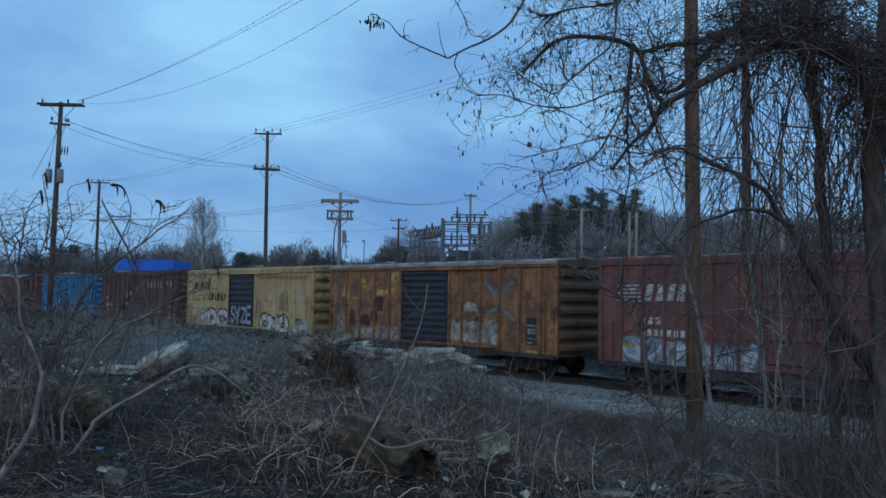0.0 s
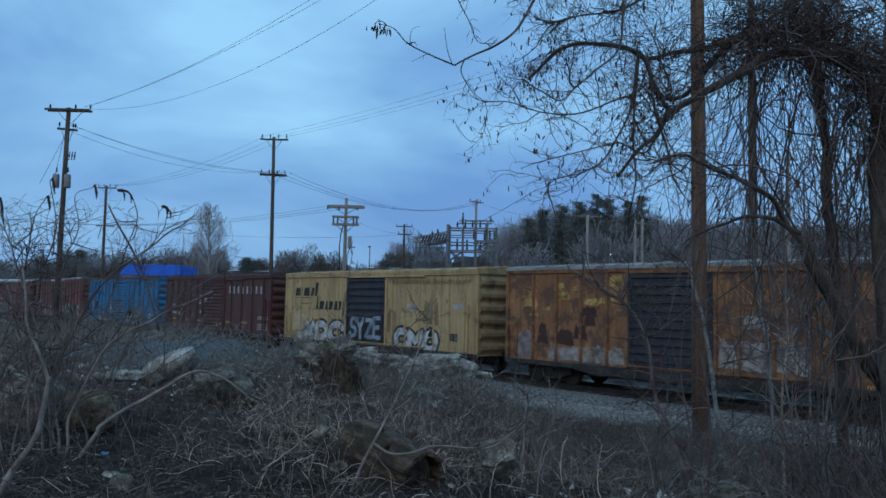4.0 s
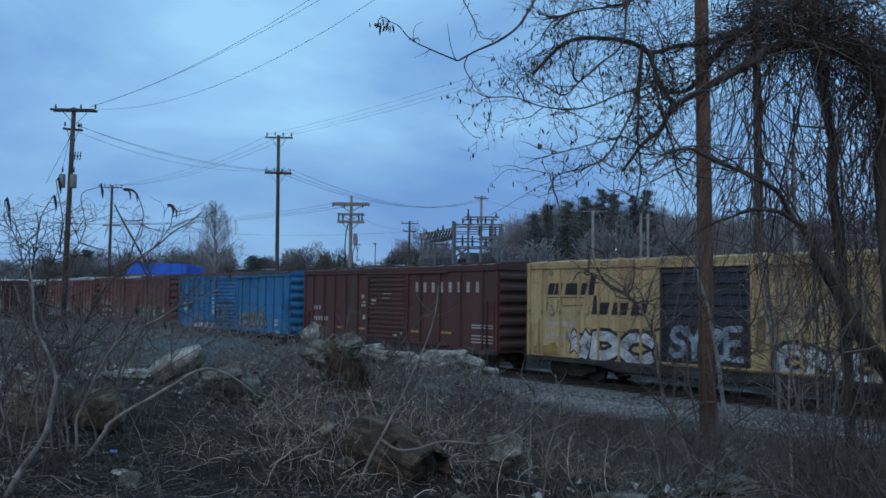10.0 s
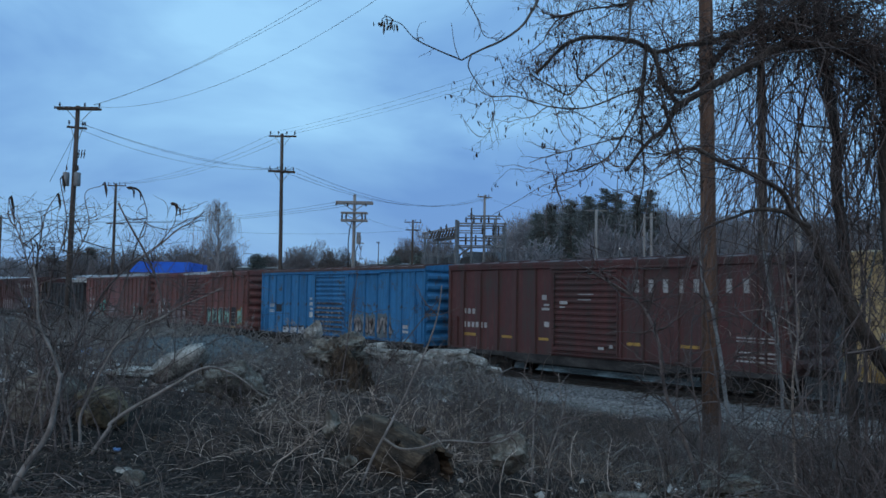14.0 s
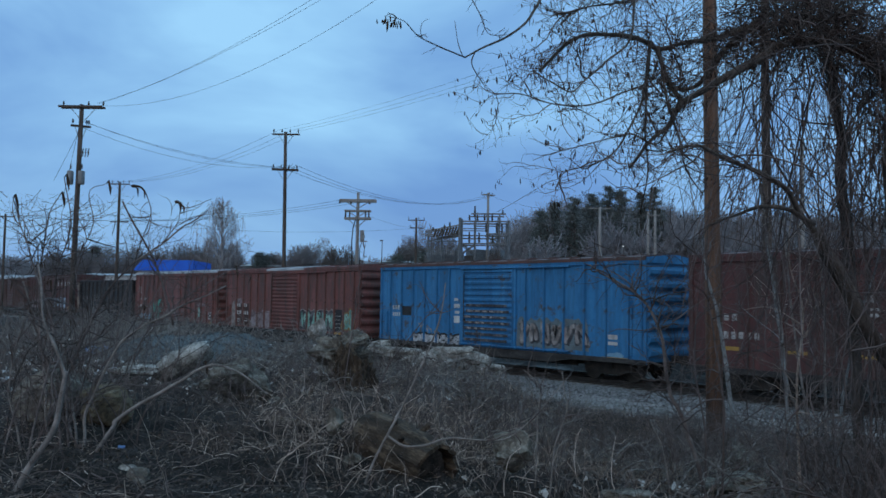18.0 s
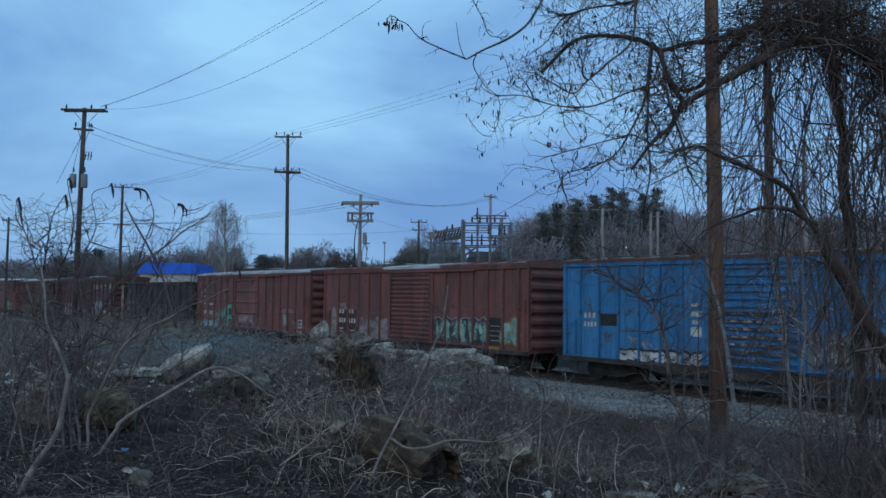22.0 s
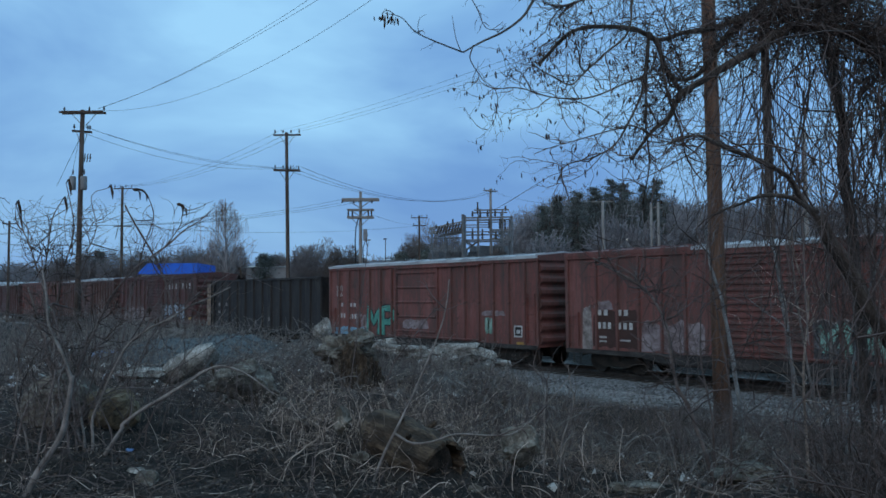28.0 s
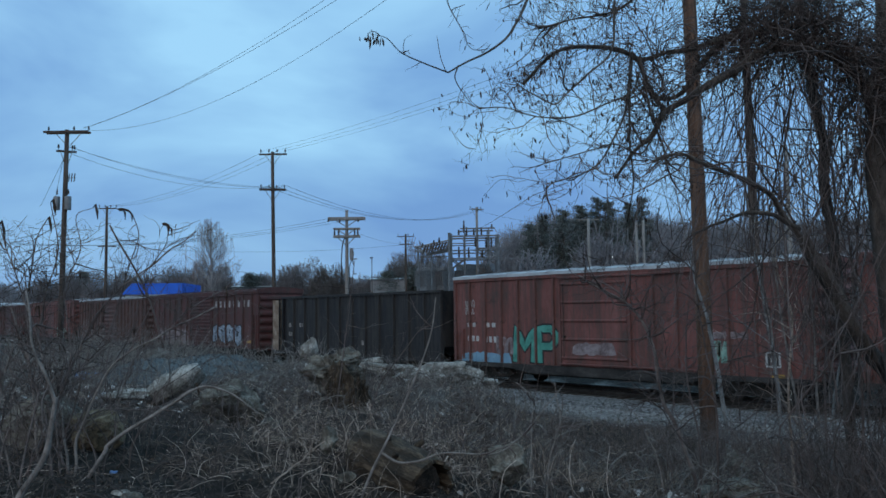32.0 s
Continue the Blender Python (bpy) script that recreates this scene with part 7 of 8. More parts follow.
def make_shrub():
    """The bare shrub with arching canes and drooping seed heads."""
    rng = np.random.default_rng(21)
    ob = thing("bare_shrub", "bare pale shrub with arching canes and dark seed heads", "shrub")
    canes = [
        (0.0159, 0.0061, [(-4.62, 8.25, 0.23), (-4.44, 8.38, 0.95), (-4.24, 8.43, 1.28), (-4.06, 8.46, 1.75), (-3.98, 8.51, 1.96), (-3.71, 8.55, 2.72), (-3.40, 8.58, 3.20), (-3.22, 8.63, 3.35), (-3.07, 8.70, 3.48), (-2.92, 8.74, 3.63), (-2.77, 8.81, 3.73), (-2.66, 8.88, 3.86)]),
        (0.0131, 0.0109, [(-3.46, 10.23, 2.54), (-3.66, 10.23, 3.23), (-3.94, 10.20, 3.74), (-4.12, 10.18, 4.07)]),
        (0.0079, 0.0041, [(-3.71, 9.07, 2.62), (-3.63, 9.24, 3.08), (-3.56, 9.22, 3.35), (-3.50, 9.22, 3.56), (-3.42, 9.21, 3.81), (-3.43, 9.19, 3.96), (-3.51, 9.19, 4.12), (-3.63, 9.17, 4.14)]),
        (0.0048, 0.0031, [(-3.22, 8.74, 3.36), (-3.15, 8.89, 3.48), (-2.99, 8.88, 3.71), (-2.97, 8.88, 3.79), (-2.94, 8.86, 3.91), (-3.02, 8.86, 3.94)]),
        (0.0114, 0.0041, [(-3.96, 7.59, 0.39), (-3.93, 7.71, 1.33), (-3.83, 7.75, 1.99), (-3.79, 7.82, 2.52), (-4.04, 7.89, 3.21), (-4.22, 7.95, 3.61), (-4.36, 8.04, 3.87)]),
        (0.0121, 0.0041, [(-3.79, 8.17, 0.39), (-3.88, 8.17, 1.84), (-4.04, 8.17, 2.27), (-4.12, 8.17, 2.95), (-4.08, 8.17, 3.46), (-4.03, 8.18, 3.74), (-3.96, 8.20, 3.92)]),
        (0.0146, 0.0051, [(-3.96, 8.58, 0.39), (-3.96, 8.70, 1.30), (-4.04, 8.84, 1.63), (-3.76, 8.99, 1.91), (-3.20, 9.16, 1.91), (-2.79, 9.31, 2.14)]),
        (0.0124, 0.0043, [(-3.79, 8.33, 0.39), (-3.88, 8.33, 1.93), (-4.06, 8.28, 2.50), (-3.98, 8.25, 3.18), (-3.84, 8.22, 3.64), (-3.93, 8.20, 4.09)]),
        (0.0088, 0.0031, [(-3.96, 8.41, 1.55), (-3.89, 8.32, 1.99), (-3.76, 8.38, 2.49), (-3.88, 8.45, 3.18), (-3.75, 8.51, 3.66), (-3.84, 8.60, 4.01), (-3.71, 8.70, 4.10)]),
        (0.0127, 0.0046, [(-4.78, 9.90, 0.31), (-4.44, 10.02, 1.42), (-4.08, 10.25, 1.71), (-3.89, 10.44, 2.39), (-3.33, 10.66, 2.98), (-2.89, 10.89, 3.28)]),
        (0.0105, 0.0033, [(-4.62, 8.25, 0.39), (-4.44, 8.35, 1.58), (-4.31, 8.48, 1.96), (-3.98, 8.63, 2.24), (-3.58, 8.78, 2.60), (-3.22, 8.93, 2.85)]),
    ]
    stout = [
        (0.033, 0.017, [(-3.47, 6.5, 1.21), (-3.4, 6.5, 1.35), (-3.32, 6.5, 1.51), (-3.19, 6.5, 1.74), (-3.09, 6.5, 1.97), (-3.04, 6.5, 2.16), (-3.03, 6.5, 2.3)]),
        (0.016, 0.006, [(-3.03, 6.5, 2.25), (-3.08, 6.5, 2.37), (-3.15, 6.5, 2.52), (-3.22, 6.5, 2.7), (-3.26, 6.5, 2.92), (-3.3, 6.5, 3.15)]),
        (0.015, 0.008, [(-3.76, 8.4, 1.25), (-3.79, 8.4, 1.37), (-3.82, 8.4, 1.65), (-3.85, 8.4, 1.93), (-3.95, 8.4, 2.22), (-4.06, 8.4, 2.45), (-4.15, 8.4, 2.68), (-4.23, 8.4, 3.03)]),
        (0.017, 0.007, [(-3.63, 8.2, 1.23), (-3.63, 8.2, 1.41), (-3.62, 8.2, 1.69), (-3.54, 8.2, 1.91), (-3.41, 8.2, 2.19), (-3.28, 8.2, 2.45), (-3.09, 8.2, 2.59), (-2.87, 8.2, 2.71), (-2.59, 8.2, 2.85), (-2.25, 8.2, 3.03)]),
        (0.017, 0.009, [(-4.03, 8.4, 1.22), (-4.05, 8.4, 1.35), (-4.1, 8.4, 1.65), (-4.14, 8.4, 1.93), (-4.18, 8.4, 2.31), (-4.26, 8.4, 2.68), (-4.41, 8.4, 3.03)]),
        (0.012, 0.006, [(-4.3, 8.4, 1.22), (-4.39, 8.4, 1.47), (-4.48, 8.4, 1.87), (-4.47, 8.4, 2.22), (-4.41, 8.4, 2.5), (-4.28, 8.4, 2.85)]),
        (0.021, 0.007, [(-3.08, 7.25, 1.54), (-2.95, 7.25, 1.74), (-2.92, 7.25, 1.8), (-2.64, 7.25, 1.99), (-2.34, 7.25, 2.18), (-2.21, 7.25, 2.27), (-2.04, 7.25, 2.31), (-1.82, 7.25, 2.24), (-1.61, 7.25, 2.06)]),
    ]
    stems = [limb(ob, "stem", spec, M_CANE, 8, 0.03, "stout pale stem")[0] for spec in stout]
    paths = [limb(ob, "cane", c, M_SHRUB if i not in (1, 2, 3) else M_TWIG, 7, 0.02)[0] for i, c in enumerate(canes)]
    p1, r1 = branch_out(rng, paths + paths + stems, 540, 0.44, 0.0040, 0.20, 0.18, -0.05, 0.8, 0.06)
    p2, r2 = branch_out(rng, list(p1), 1500, 0.26, 0.0022, 0.2, 0.18, 0.0)
    n = 60
    lat, dep = np.array([tuple(site(1, 0, 0))]), np.array([tuple(site(0, 1, 0))])
    s = rng.uniform(-5.0, -3.2, (n, 1)) * lat + rng.uniform(8.0, 10.5, (n, 1)) * dep + np.array([[0, 0, 1.35]])
    h = rng.normal(0, 0.32, (n, 3))
    h[:, 2] = 1
    p3 = strands(rng, s, h, rng.uniform(1.0, 2.4, n), 7, 0.16, 0.01, 0.06)
    r3 = taper(rng, n, 7, 0.005, 0.002)
    twigs, thick = np.concatenate([p1, p2, p3]), np.concatenate([r1, r2, r3])
    low = twigs[:, :, 2].max(axis=1) < 3.98
    stuff_part("crown", bars_mesh("crown", twigs[low], thick[low], M_TWIG), ob, "thin curling twigs")
    for path in paths[2:4]:
        tail = path[-9:]
        part("seed_head", Build().tube(tail, [0.005, 0.008, 0.011, 0.011, 0.014, 0.013, 0.019, 0.019, 0.005], 7), M_POD, ob, "dark hooked seed head")
        for k in (3, 6):
            part("seed_head", Build().tube([tail[k], tail[k] + Vector((0.02, 0.024, -0.035)), tail[k] + Vector((0.023, 0.027, -0.12))], [0.003, 0.013, 0.003], 6), M_POD, ob, "dark drooping seed head")
    for i, path in enumerate(paths[4:10]):
        e = path[-1]
        part("seed_head", Build().tube([e, e + Vector((0.02, 0.017, 0.033)), e + Vector((0.033, 0.033, -0.05)), e + Vector((0.037, 0.037, -0.125))], [0.005, 0.013, 0.016, 0.003], 6), M_POD, ob, "dark drooping seed head")
    near_top = p1[(p1[:, :, 2].max(axis=1) < 3.98) & (p1[:, -1, 2] > 2.6)]
    ends = near_top[rng.choice(len(near_top), 20), -1]
    stuff_part("head_cluster", pods(rng, ends, 40, 0.09, "head_cluster"), ob, "dark drooping seed heads")


def scatter(rng, n, where, reach=16.4, stop=18.5):
    """n random plan places (l, d) accepted by where(l, d) -> chance."""
    out = []
    while len(out) < n:
        d = 3.6 + reach * rng.random() ** 1.5
        l = d * rng.uniform(-0.66, 0.66)
        if rng.random() < where(l, d):
            p = site(l, d)
            if p.y < stop:
                out.append((p.x, p.y, ground_z(p.x, p.y)))
    return np.array(out)


def make_brush():
    rng = np.random.default_rng(77)

    def clumpy(l, d):
        p = site(l, d)
        return min(1.0, max(0.05, 0.55 + 1.1 * noise.noise(Vector((p.x * 0.55, p.y * 0.55, 3.0)))))

    def left(l, d):
        return clumpy(l, d) * (1 - 0.72 * step(l, 0.5, 2.2))

    def right(l, d):
        return (0.25 + 0.75 * clumpy(l, d)) * step(l, 0.0, 1.2)

    def open_(l, d):
        """Bare patches: round the log, before the boulders and on the soil nearest by."""
        log = math.exp(-(((l + 0.1) / 1.1) ** 2 + ((d - 7.6) / 1.3) ** 2) ** 2)
        rocks = math.exp(-(((l + 3.7) / 0.9) ** 2 + ((d - 8.7) / 0.8) ** 2) ** 2)
        pale = math.exp(-(((l + 3.5) / 0.7) ** 2 + ((d - 10.8) / 0.9) ** 2) ** 2)
        stump = math.exp(-(((l + 1.5) / 0.62) ** 2 + ((d - 12.4) / 2.1) ** 2) ** 2)
        return max(0.0, 1 - 0.88 * log - 0.9 * rocks - 0.9 * pale - 0.93 * stump)

    def shade_(l, d):
        """Little grows on the soil nearest by, beyond the log."""
        return 1 - 0.88 * step(l, 0.0, 0.8) * (1 - step(d, 8.5, 11.0))

    # pale arching canes
    n = 5200
    s = scatter(rng, n, lambda l, d: left(l, d) * (0.05 + 0.95 * step(d + 0.62 * l, 6.6, 8.6)) * open_(l, d) * shade_(l, d))
    h = rng.normal(0, 0.75, (n, 3))
    h[:, 2] = np.abs(rng.normal(0.55, 0.45, n))
    ln = 0.10 + 0.60 * rng.random(n) ** 2.2
    a = strands(rng, s - [0, 0, 0.03], h, ln, 7, 0.22, 0.09, 0.03)
    ra = taper(rng, n, 7, 0.0021, 0.0010, 0.5)
    b, rb = branch_out(rng, list(a[::2]), 4200, 0.13, 0.0012, 0.2, 0.30, 0.05)
    stuff = tagged(new("dead_canes", bars_mesh("dead_canes", np.concatenate([a, b]), np.concatenate([ra, rb]), M_PALETWIG, 3)), "pale dead canes and brambles over the bank", "brush", kind="stuff")
    # the bramble tangle on the middle of the bank
    def middle(l, d):
        return (0.05 + 0.95 * clumpy(l * 1.7 + 9, d * 1.7) ** 1.5) * step(l, -3.4, -2.0) * (1 - step(l, 0.8, 2.8)) * step(d + 0.55 * l, 6.2, 7.6) * (1 - step(d, 14, 17)) * open_(l, d) * shade_(l, d)

    n = 3300
    s = scatter(rng, n, middle)
    h = rng.normal(0, 0.6, (n, 3))
    h[:, 2] = np.abs(rng.normal(0.75, 0.4, n))
    a = strands(rng, s - [0, 0, 0.03], h, 0.18 + 0.50 * rng.random(n) ** 1.6, 8, 0.22, 0.09, 0.03)
    b, rb = branch_out(rng, list(a), 6400, 0.14, 0.0013, 0.2, 0.30, 0.04)
    tagged(new("brambles", bars_mesh("brambles", a, taper(rng, n, 8, 0.0024, 0.0012, 0.45), M_PALETWIG, 4)), "pale arching bramble canes on the bank", "brambles", kind="stuff")
    tagged(new("bramble_twigs", bars_mesh("bramble_twigs", b, rb, M_SHRUB, 3)), "fine grey-brown bramble twigs", "brambles", kind="stuff")
    # stout pale stalks standing in the brambles
    n = 90
    s = scatter(rng, n, middle, 9.0)
    h = rng.normal(0, 0.32, (n, 3))
    h[:, 2] = 1.0
    a = strands(rng, s - [0, 0, 0.03], h, rng.uniform(0.3, 0.85, n), 7, 0.14, 0.03, 0.05)
    b, rb = branch_out(rng, list(a), 360, 0.2, 0.0019, 0.25, 0.22, 0.02)
    tagged(new("dead_stalks", bars_mesh("dead_stalks", np.concatenate([a, b]), np.concatenate([taper(rng, n, 7, 0.0038, 0.0016, 0.3), rb]), M_PALETWIG, 5)), "stout pale dead stalks in the brambles", "brush", kind="stuff")
    # dark low twigs
    n = 2600
    s = scatter(rng, n, lambda l, d: clumpy(l, d) * open_(l, d) * shade_(l, d))
    h = rng.normal(0, 1, (n, 3))
    h[:, 2] = np.abs(rng.normal(0.35, 0.35, n))
    c = strands(rng, s, h, rng.uniform(0.2, 0.8, n), 6, 0.25, 0.12, 0.1)
    tagged(new("dark_brush", bars_mesh("dark_brush", c, taper(rng, n, 6, 0.0036, 0.0016), M_TWIG, 4)), "dark low twigs and brush on the bank", "brush", kind="stuff")
    # taller standing weeds along the edge of the bank
    n = 1500
    s = scatter(rng, n, lambda l, d: left(l, d) * open_(l, d) * shade_(l, d) * step(d, 7, 11) * (0.35 + 0.65 * step(l, -5, -2.5)))
    h = rng.normal(0, 0.25, (n, 3))
    h[:, 2] = 1
    e = strands(rng, s, h, rng.uniform(0.4, 1.0, n), 7, 0.16, 0.04, 0.05)
    f, rf = branch_out(rng, list(e), 3600, 0.22, 0.0018, 0.3, 0.2, 0.0)
    tagged(new("standing_weeds", bars_mesh("standing_weeds", np.concatenate([e, f]), np.concatenate([taper(rng, n, 7, 0.0032, 0.0014), rf]), M_TWIG, 3)), "dry standing weeds on the bank's edge", "weeds", kind="stuff")
    # dense scrub in the further brush on the bank's far side
    n = 900
    s = scatter(rng, n, lambda l, d: step(-l / d, 0.28, 0.42) * step(d, 12, 16), 24.0)
    h = rng.normal(0, 0.3, (n, 3))
    h[:, 2] = 1
    e = strands(rng, s, h, rng.uniform(0.5, 1.7, n), 7, 0.16, 0.02, 0.05)
    f, rf = branch_out(rng, list(e), 2800, 0.28, 0.0024, 0.25, 0.24, 0.0)
    tagged(new("bank_scrub", bars_mesh("bank_scrub", np.concatenate([e, f]), np.concatenate([taper(rng, n, 7, 0.0046, 0.002), rf]), M_CANE, 4)), "leafless grey scrub on the bank", "scrub", kind="stuff")
    # dead stalks and brush over the spoil along the bank's edge
    n = 4600
    x = rng.uniform(-36, -3, n)
    y = rng.normal(10.2, 1.7, n)
    s = np.array([(a_, b_, ground_z(a_, b_)) for a_, b_ in zip(x.tolist(), y.tolist())])
    h = rng.normal(0, 0.8, (n, 3))
    h[:, 2] = np.abs(rng.normal(0.45, 0.4, n))
    e = strands(rng, s, h, 0.2 + 1.0 * rng.random(n) ** 1.6, 7, 0.24, 0.05, 0.06)
    f, rf = branch_out(rng, list(e), 6000, 0.28, 0.0055, 0.2, 0.28, 0.02)
    tagged(new("spoil_brush", bars_mesh("spoil_brush", np.concatenate([e, f]), np.concatenate([taper(rng, n, 7, 0.0095, 0.0045), rf]), M_CANE, 3)), "dead stalks and brush over tipped spoil", "brush", kind="stuff")
    # dry grass on the slope towards the gravel
    n = 21000
    s = scatter(rng, n, lambda l, d: right(l, d) * (0.02 + 0.98 * step(d, 9.2, 13.0)), 23.0, 19.6)
    h = rng.normal(0, 0.5, (n, 3))
    h[:, 2] = 1
    g = strands(rng, s, h, rng.uniform(0.08, 0.34, n), 5, 0.20, 0.10, 0.05)
    tagged(new("dry_grass", bars_mesh("dry_grass", g, taper(rng, n, 5, 0.0020, 0.0009), M_GRASS, 3)), "dry brown grass on the slope", "grass", kind="stuff")
    n = 1000
    s = scatter(rng, n, lambda l, d: right(l, d) * (0.08 + 0.92 * step(d, 9, 13)), 22.0, 19.8)
    h = rng.normal(0, 0.3, (n, 3))
    h[:, 2] = 1
    w = strands(rng, s, h, rng.uniform(0.4, 1.2, n), 7, 0.14, 0.01, 0.03)
    x, rx = branch_out(rng, list(w), 2400, 0.28, 0.002, 0.25, 0.22, 0.0)
    tagged(new("bare_weeds", bars_mesh("bare_weeds", np.concatenate([w, x]), np.concatenate([taper(rng, n, 7, 0.0034, 0.0014), rx * 0.75]), M_TWIG, 3)), "bare brown weeds on the slope", "weeds", kind="stuff")
    # broken sticks and straws lying flat
    n = 2200
    s = scatter(rng, n, lambda l, d: (0.3 + 0.7 * clumpy(l + 15, d)) * (1 - 0.6 * step(l, 0.5, 2.2)) * shade_(l, d), 10.0)
    h = rng.normal(0, 1, (n, 3))
    h[:, 2] = rng.normal(0.06, 0.14, n)
    c = strands(rng, s + [0, 0, 0.02], h, 0.03 + 0.5 * rng.random(n) ** 3.0, 5, 0.22, 0.02, 0.1)
    tagged(new("fallen_sticks", bars_mesh("fallen_sticks", c, taper(rng, n, 5, 0.0021, 0.0012, 0.6), M_PALETWIG, 3)), "pale broken sticks lying on the soil", "sticks", kind="stuff")
    # low dark undergrowth beneath the thicket
    n = 1100
    l = rng.uniform(3.2, 7.0, n)
    d = l / rng.uniform(0.42, 0.60, n)
    s = np.array([(*site(a_, b_).xy, ground_z(*site(a_, b_).xy)) for a_, b_ in zip(l.tolist(), d.tolist())])
    h = rng.normal(0, 0.55, (n, 3))
    h[:, 2] = 0.9
    c = strands(rng, s, h, rng.uniform(0.3, 1.2, n), 7, 0.2, 0.03, 0.08)
    e, re_ = branch_out(rng, list(c), 2600, 0.25, 0.002, 0.15, 0.26, 0.02)
    tagged(new("undergrowth", bars_mesh("undergrowth", np.concatenate([c, e]), np.concatenate([taper(rng, n, 7, 0.0055, 0.002), re_]), M_TWIG, 3)), "dark tangled undergrowth beneath the thicket", "undergrowth", kind="stuff")
    # brush round the foot of the reddish pole
    n = 520
    l, d = rng.normal(5.2, 0.9, n), rng.normal(16.2, 1.3, n)
    s = np.array([(*site(a_, b_).xy, ground_z(*site(a_, b_).xy)) for a_, b_ in zip(l.tolist(), d.tolist())])
    h = rng.normal(0, 0.35, (n, 3))
    h[:, 2] = 1
    c = strands(rng, s, h, rng.uniform(0.5, 1.35, n), 7, 0.16, 0.02, 0.05)
    e, re_ = branch_out(rng, list(c), 1500, 0.3, 0.0026, 0.2, 0.22, 0.0)
    tagged(new("pole_brush", bars_mesh("pole_brush", np.concatenate([c, e]), np.concatenate([taper(rng, n, 7, 0.0042, 0.0018), re_ * 0.7]), M_SHRUB, 3)), "leafless brown brush round the pole's foot", "brush", kind="stuff")
    # fallen leaves
    n = 30000
    s = scatter(rng, n, lambda l, d: (0.25 + 0.75 * clumpy(l + 40, d)) * (1 - 0.6 * step(l, 0.0, 1.0)))
    u = rng.normal(0, 1, (n, 3))
    u[:, 2] *= 0.35
    u /= np.linalg.norm(u, axis=1, keepdims=True)
    v = np.cross(u, rng.normal(0, 0.3, (n, 3)) + [0, 0, 1])
    v /= np.linalg.norm(v, axis=1, keepdims=True)
    sz = 0.006 + 0.024 * rng.random((n, 1)) ** 2
    s = s + np.array([0, 0, 0.025])
    q = np.stack([s - u * sz, s + v * sz * 0.5, s + u * sz, s - v * sz * 0.55], 1).reshape(-1, 3)
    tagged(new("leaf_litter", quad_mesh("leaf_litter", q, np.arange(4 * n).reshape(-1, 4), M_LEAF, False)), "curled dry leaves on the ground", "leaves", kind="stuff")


def make_crumbs():
    """Crumbled dark litter and twig ends on the nearest soil."""
    g = np.random.default_rng(301)
    n = 16000
    d = g.uniform(4.5, 9.5, n)
    l = d * g.uniform(-0.6, 0.25, n)
    s = np.array([(*site(a, b).xy, ground_z(*site(a, b).xy) + 0.012) for a, b in zip(l.tolist(), d.tolist())])
    u = g.normal(0, 1, (n, 3))
    u[:, 2] *= 0.5
    u /= np.linalg.norm(u, axis=1, keepdims=True)
    v = np.cross(u, g.normal(0, 0.5, (n, 3)) + [0, 0, 1])
    v /= np.linalg.norm(v, axis=1, keepdims=True)
    z = 0.006 + 0.022 * g.random((n, 1)) ** 2.2
    q = np.stack([s - u * z, s + v * z * 0.4, s + u * z, s - v * z * 0.5], 1).reshape(-1, 3)
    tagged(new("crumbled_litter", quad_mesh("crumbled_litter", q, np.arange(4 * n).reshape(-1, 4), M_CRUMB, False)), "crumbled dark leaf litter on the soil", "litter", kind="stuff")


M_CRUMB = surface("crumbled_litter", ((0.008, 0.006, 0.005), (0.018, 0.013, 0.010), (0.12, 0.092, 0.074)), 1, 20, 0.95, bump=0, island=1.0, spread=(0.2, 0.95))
M_CANE = surface("pale_grey_stem", ((0.08, 0.070, 0.064), (0.165, 0.146, 0.134), (0.27, 0.242, 0.224)), 6, 60, 0.9, bump=0.3, depth=0.008)
M_GRASS = surface("dry_grass", ((0.07, 0.052, 0.042), (0.185, 0.142, 0.114), (0.34, 0.265, 0.215)), 1, 20, 0.95, bump=0, island=0.8)
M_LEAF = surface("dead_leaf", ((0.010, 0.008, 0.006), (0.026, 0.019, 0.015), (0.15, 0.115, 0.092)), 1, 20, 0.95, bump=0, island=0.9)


def boulder(name, label, l, d, size, material, seed, turn=0.0, sink=0.35, tilt=0.0, category="rock", rough=0.3, sharp=1.0, z=None, levels=4, block=1.0):
    p = site(l, d)
    p.z = ground_z(p.x, p.y) + size[2] * (1 - 2 * sink) * 0.5 if z is None else z
    ob = part(name, lump(size, seed, rough, sharp, levels, block), material, smooth=sharp < 0.5)
    ob.matrix_basis = Matrix.Translation(p) @ Matrix.Rotation(radians(RTURN + turn), 4, "Z") @ Matrix.Rotation(radians(tilt), 4, "Y")
    return tagged(ob, label, category)


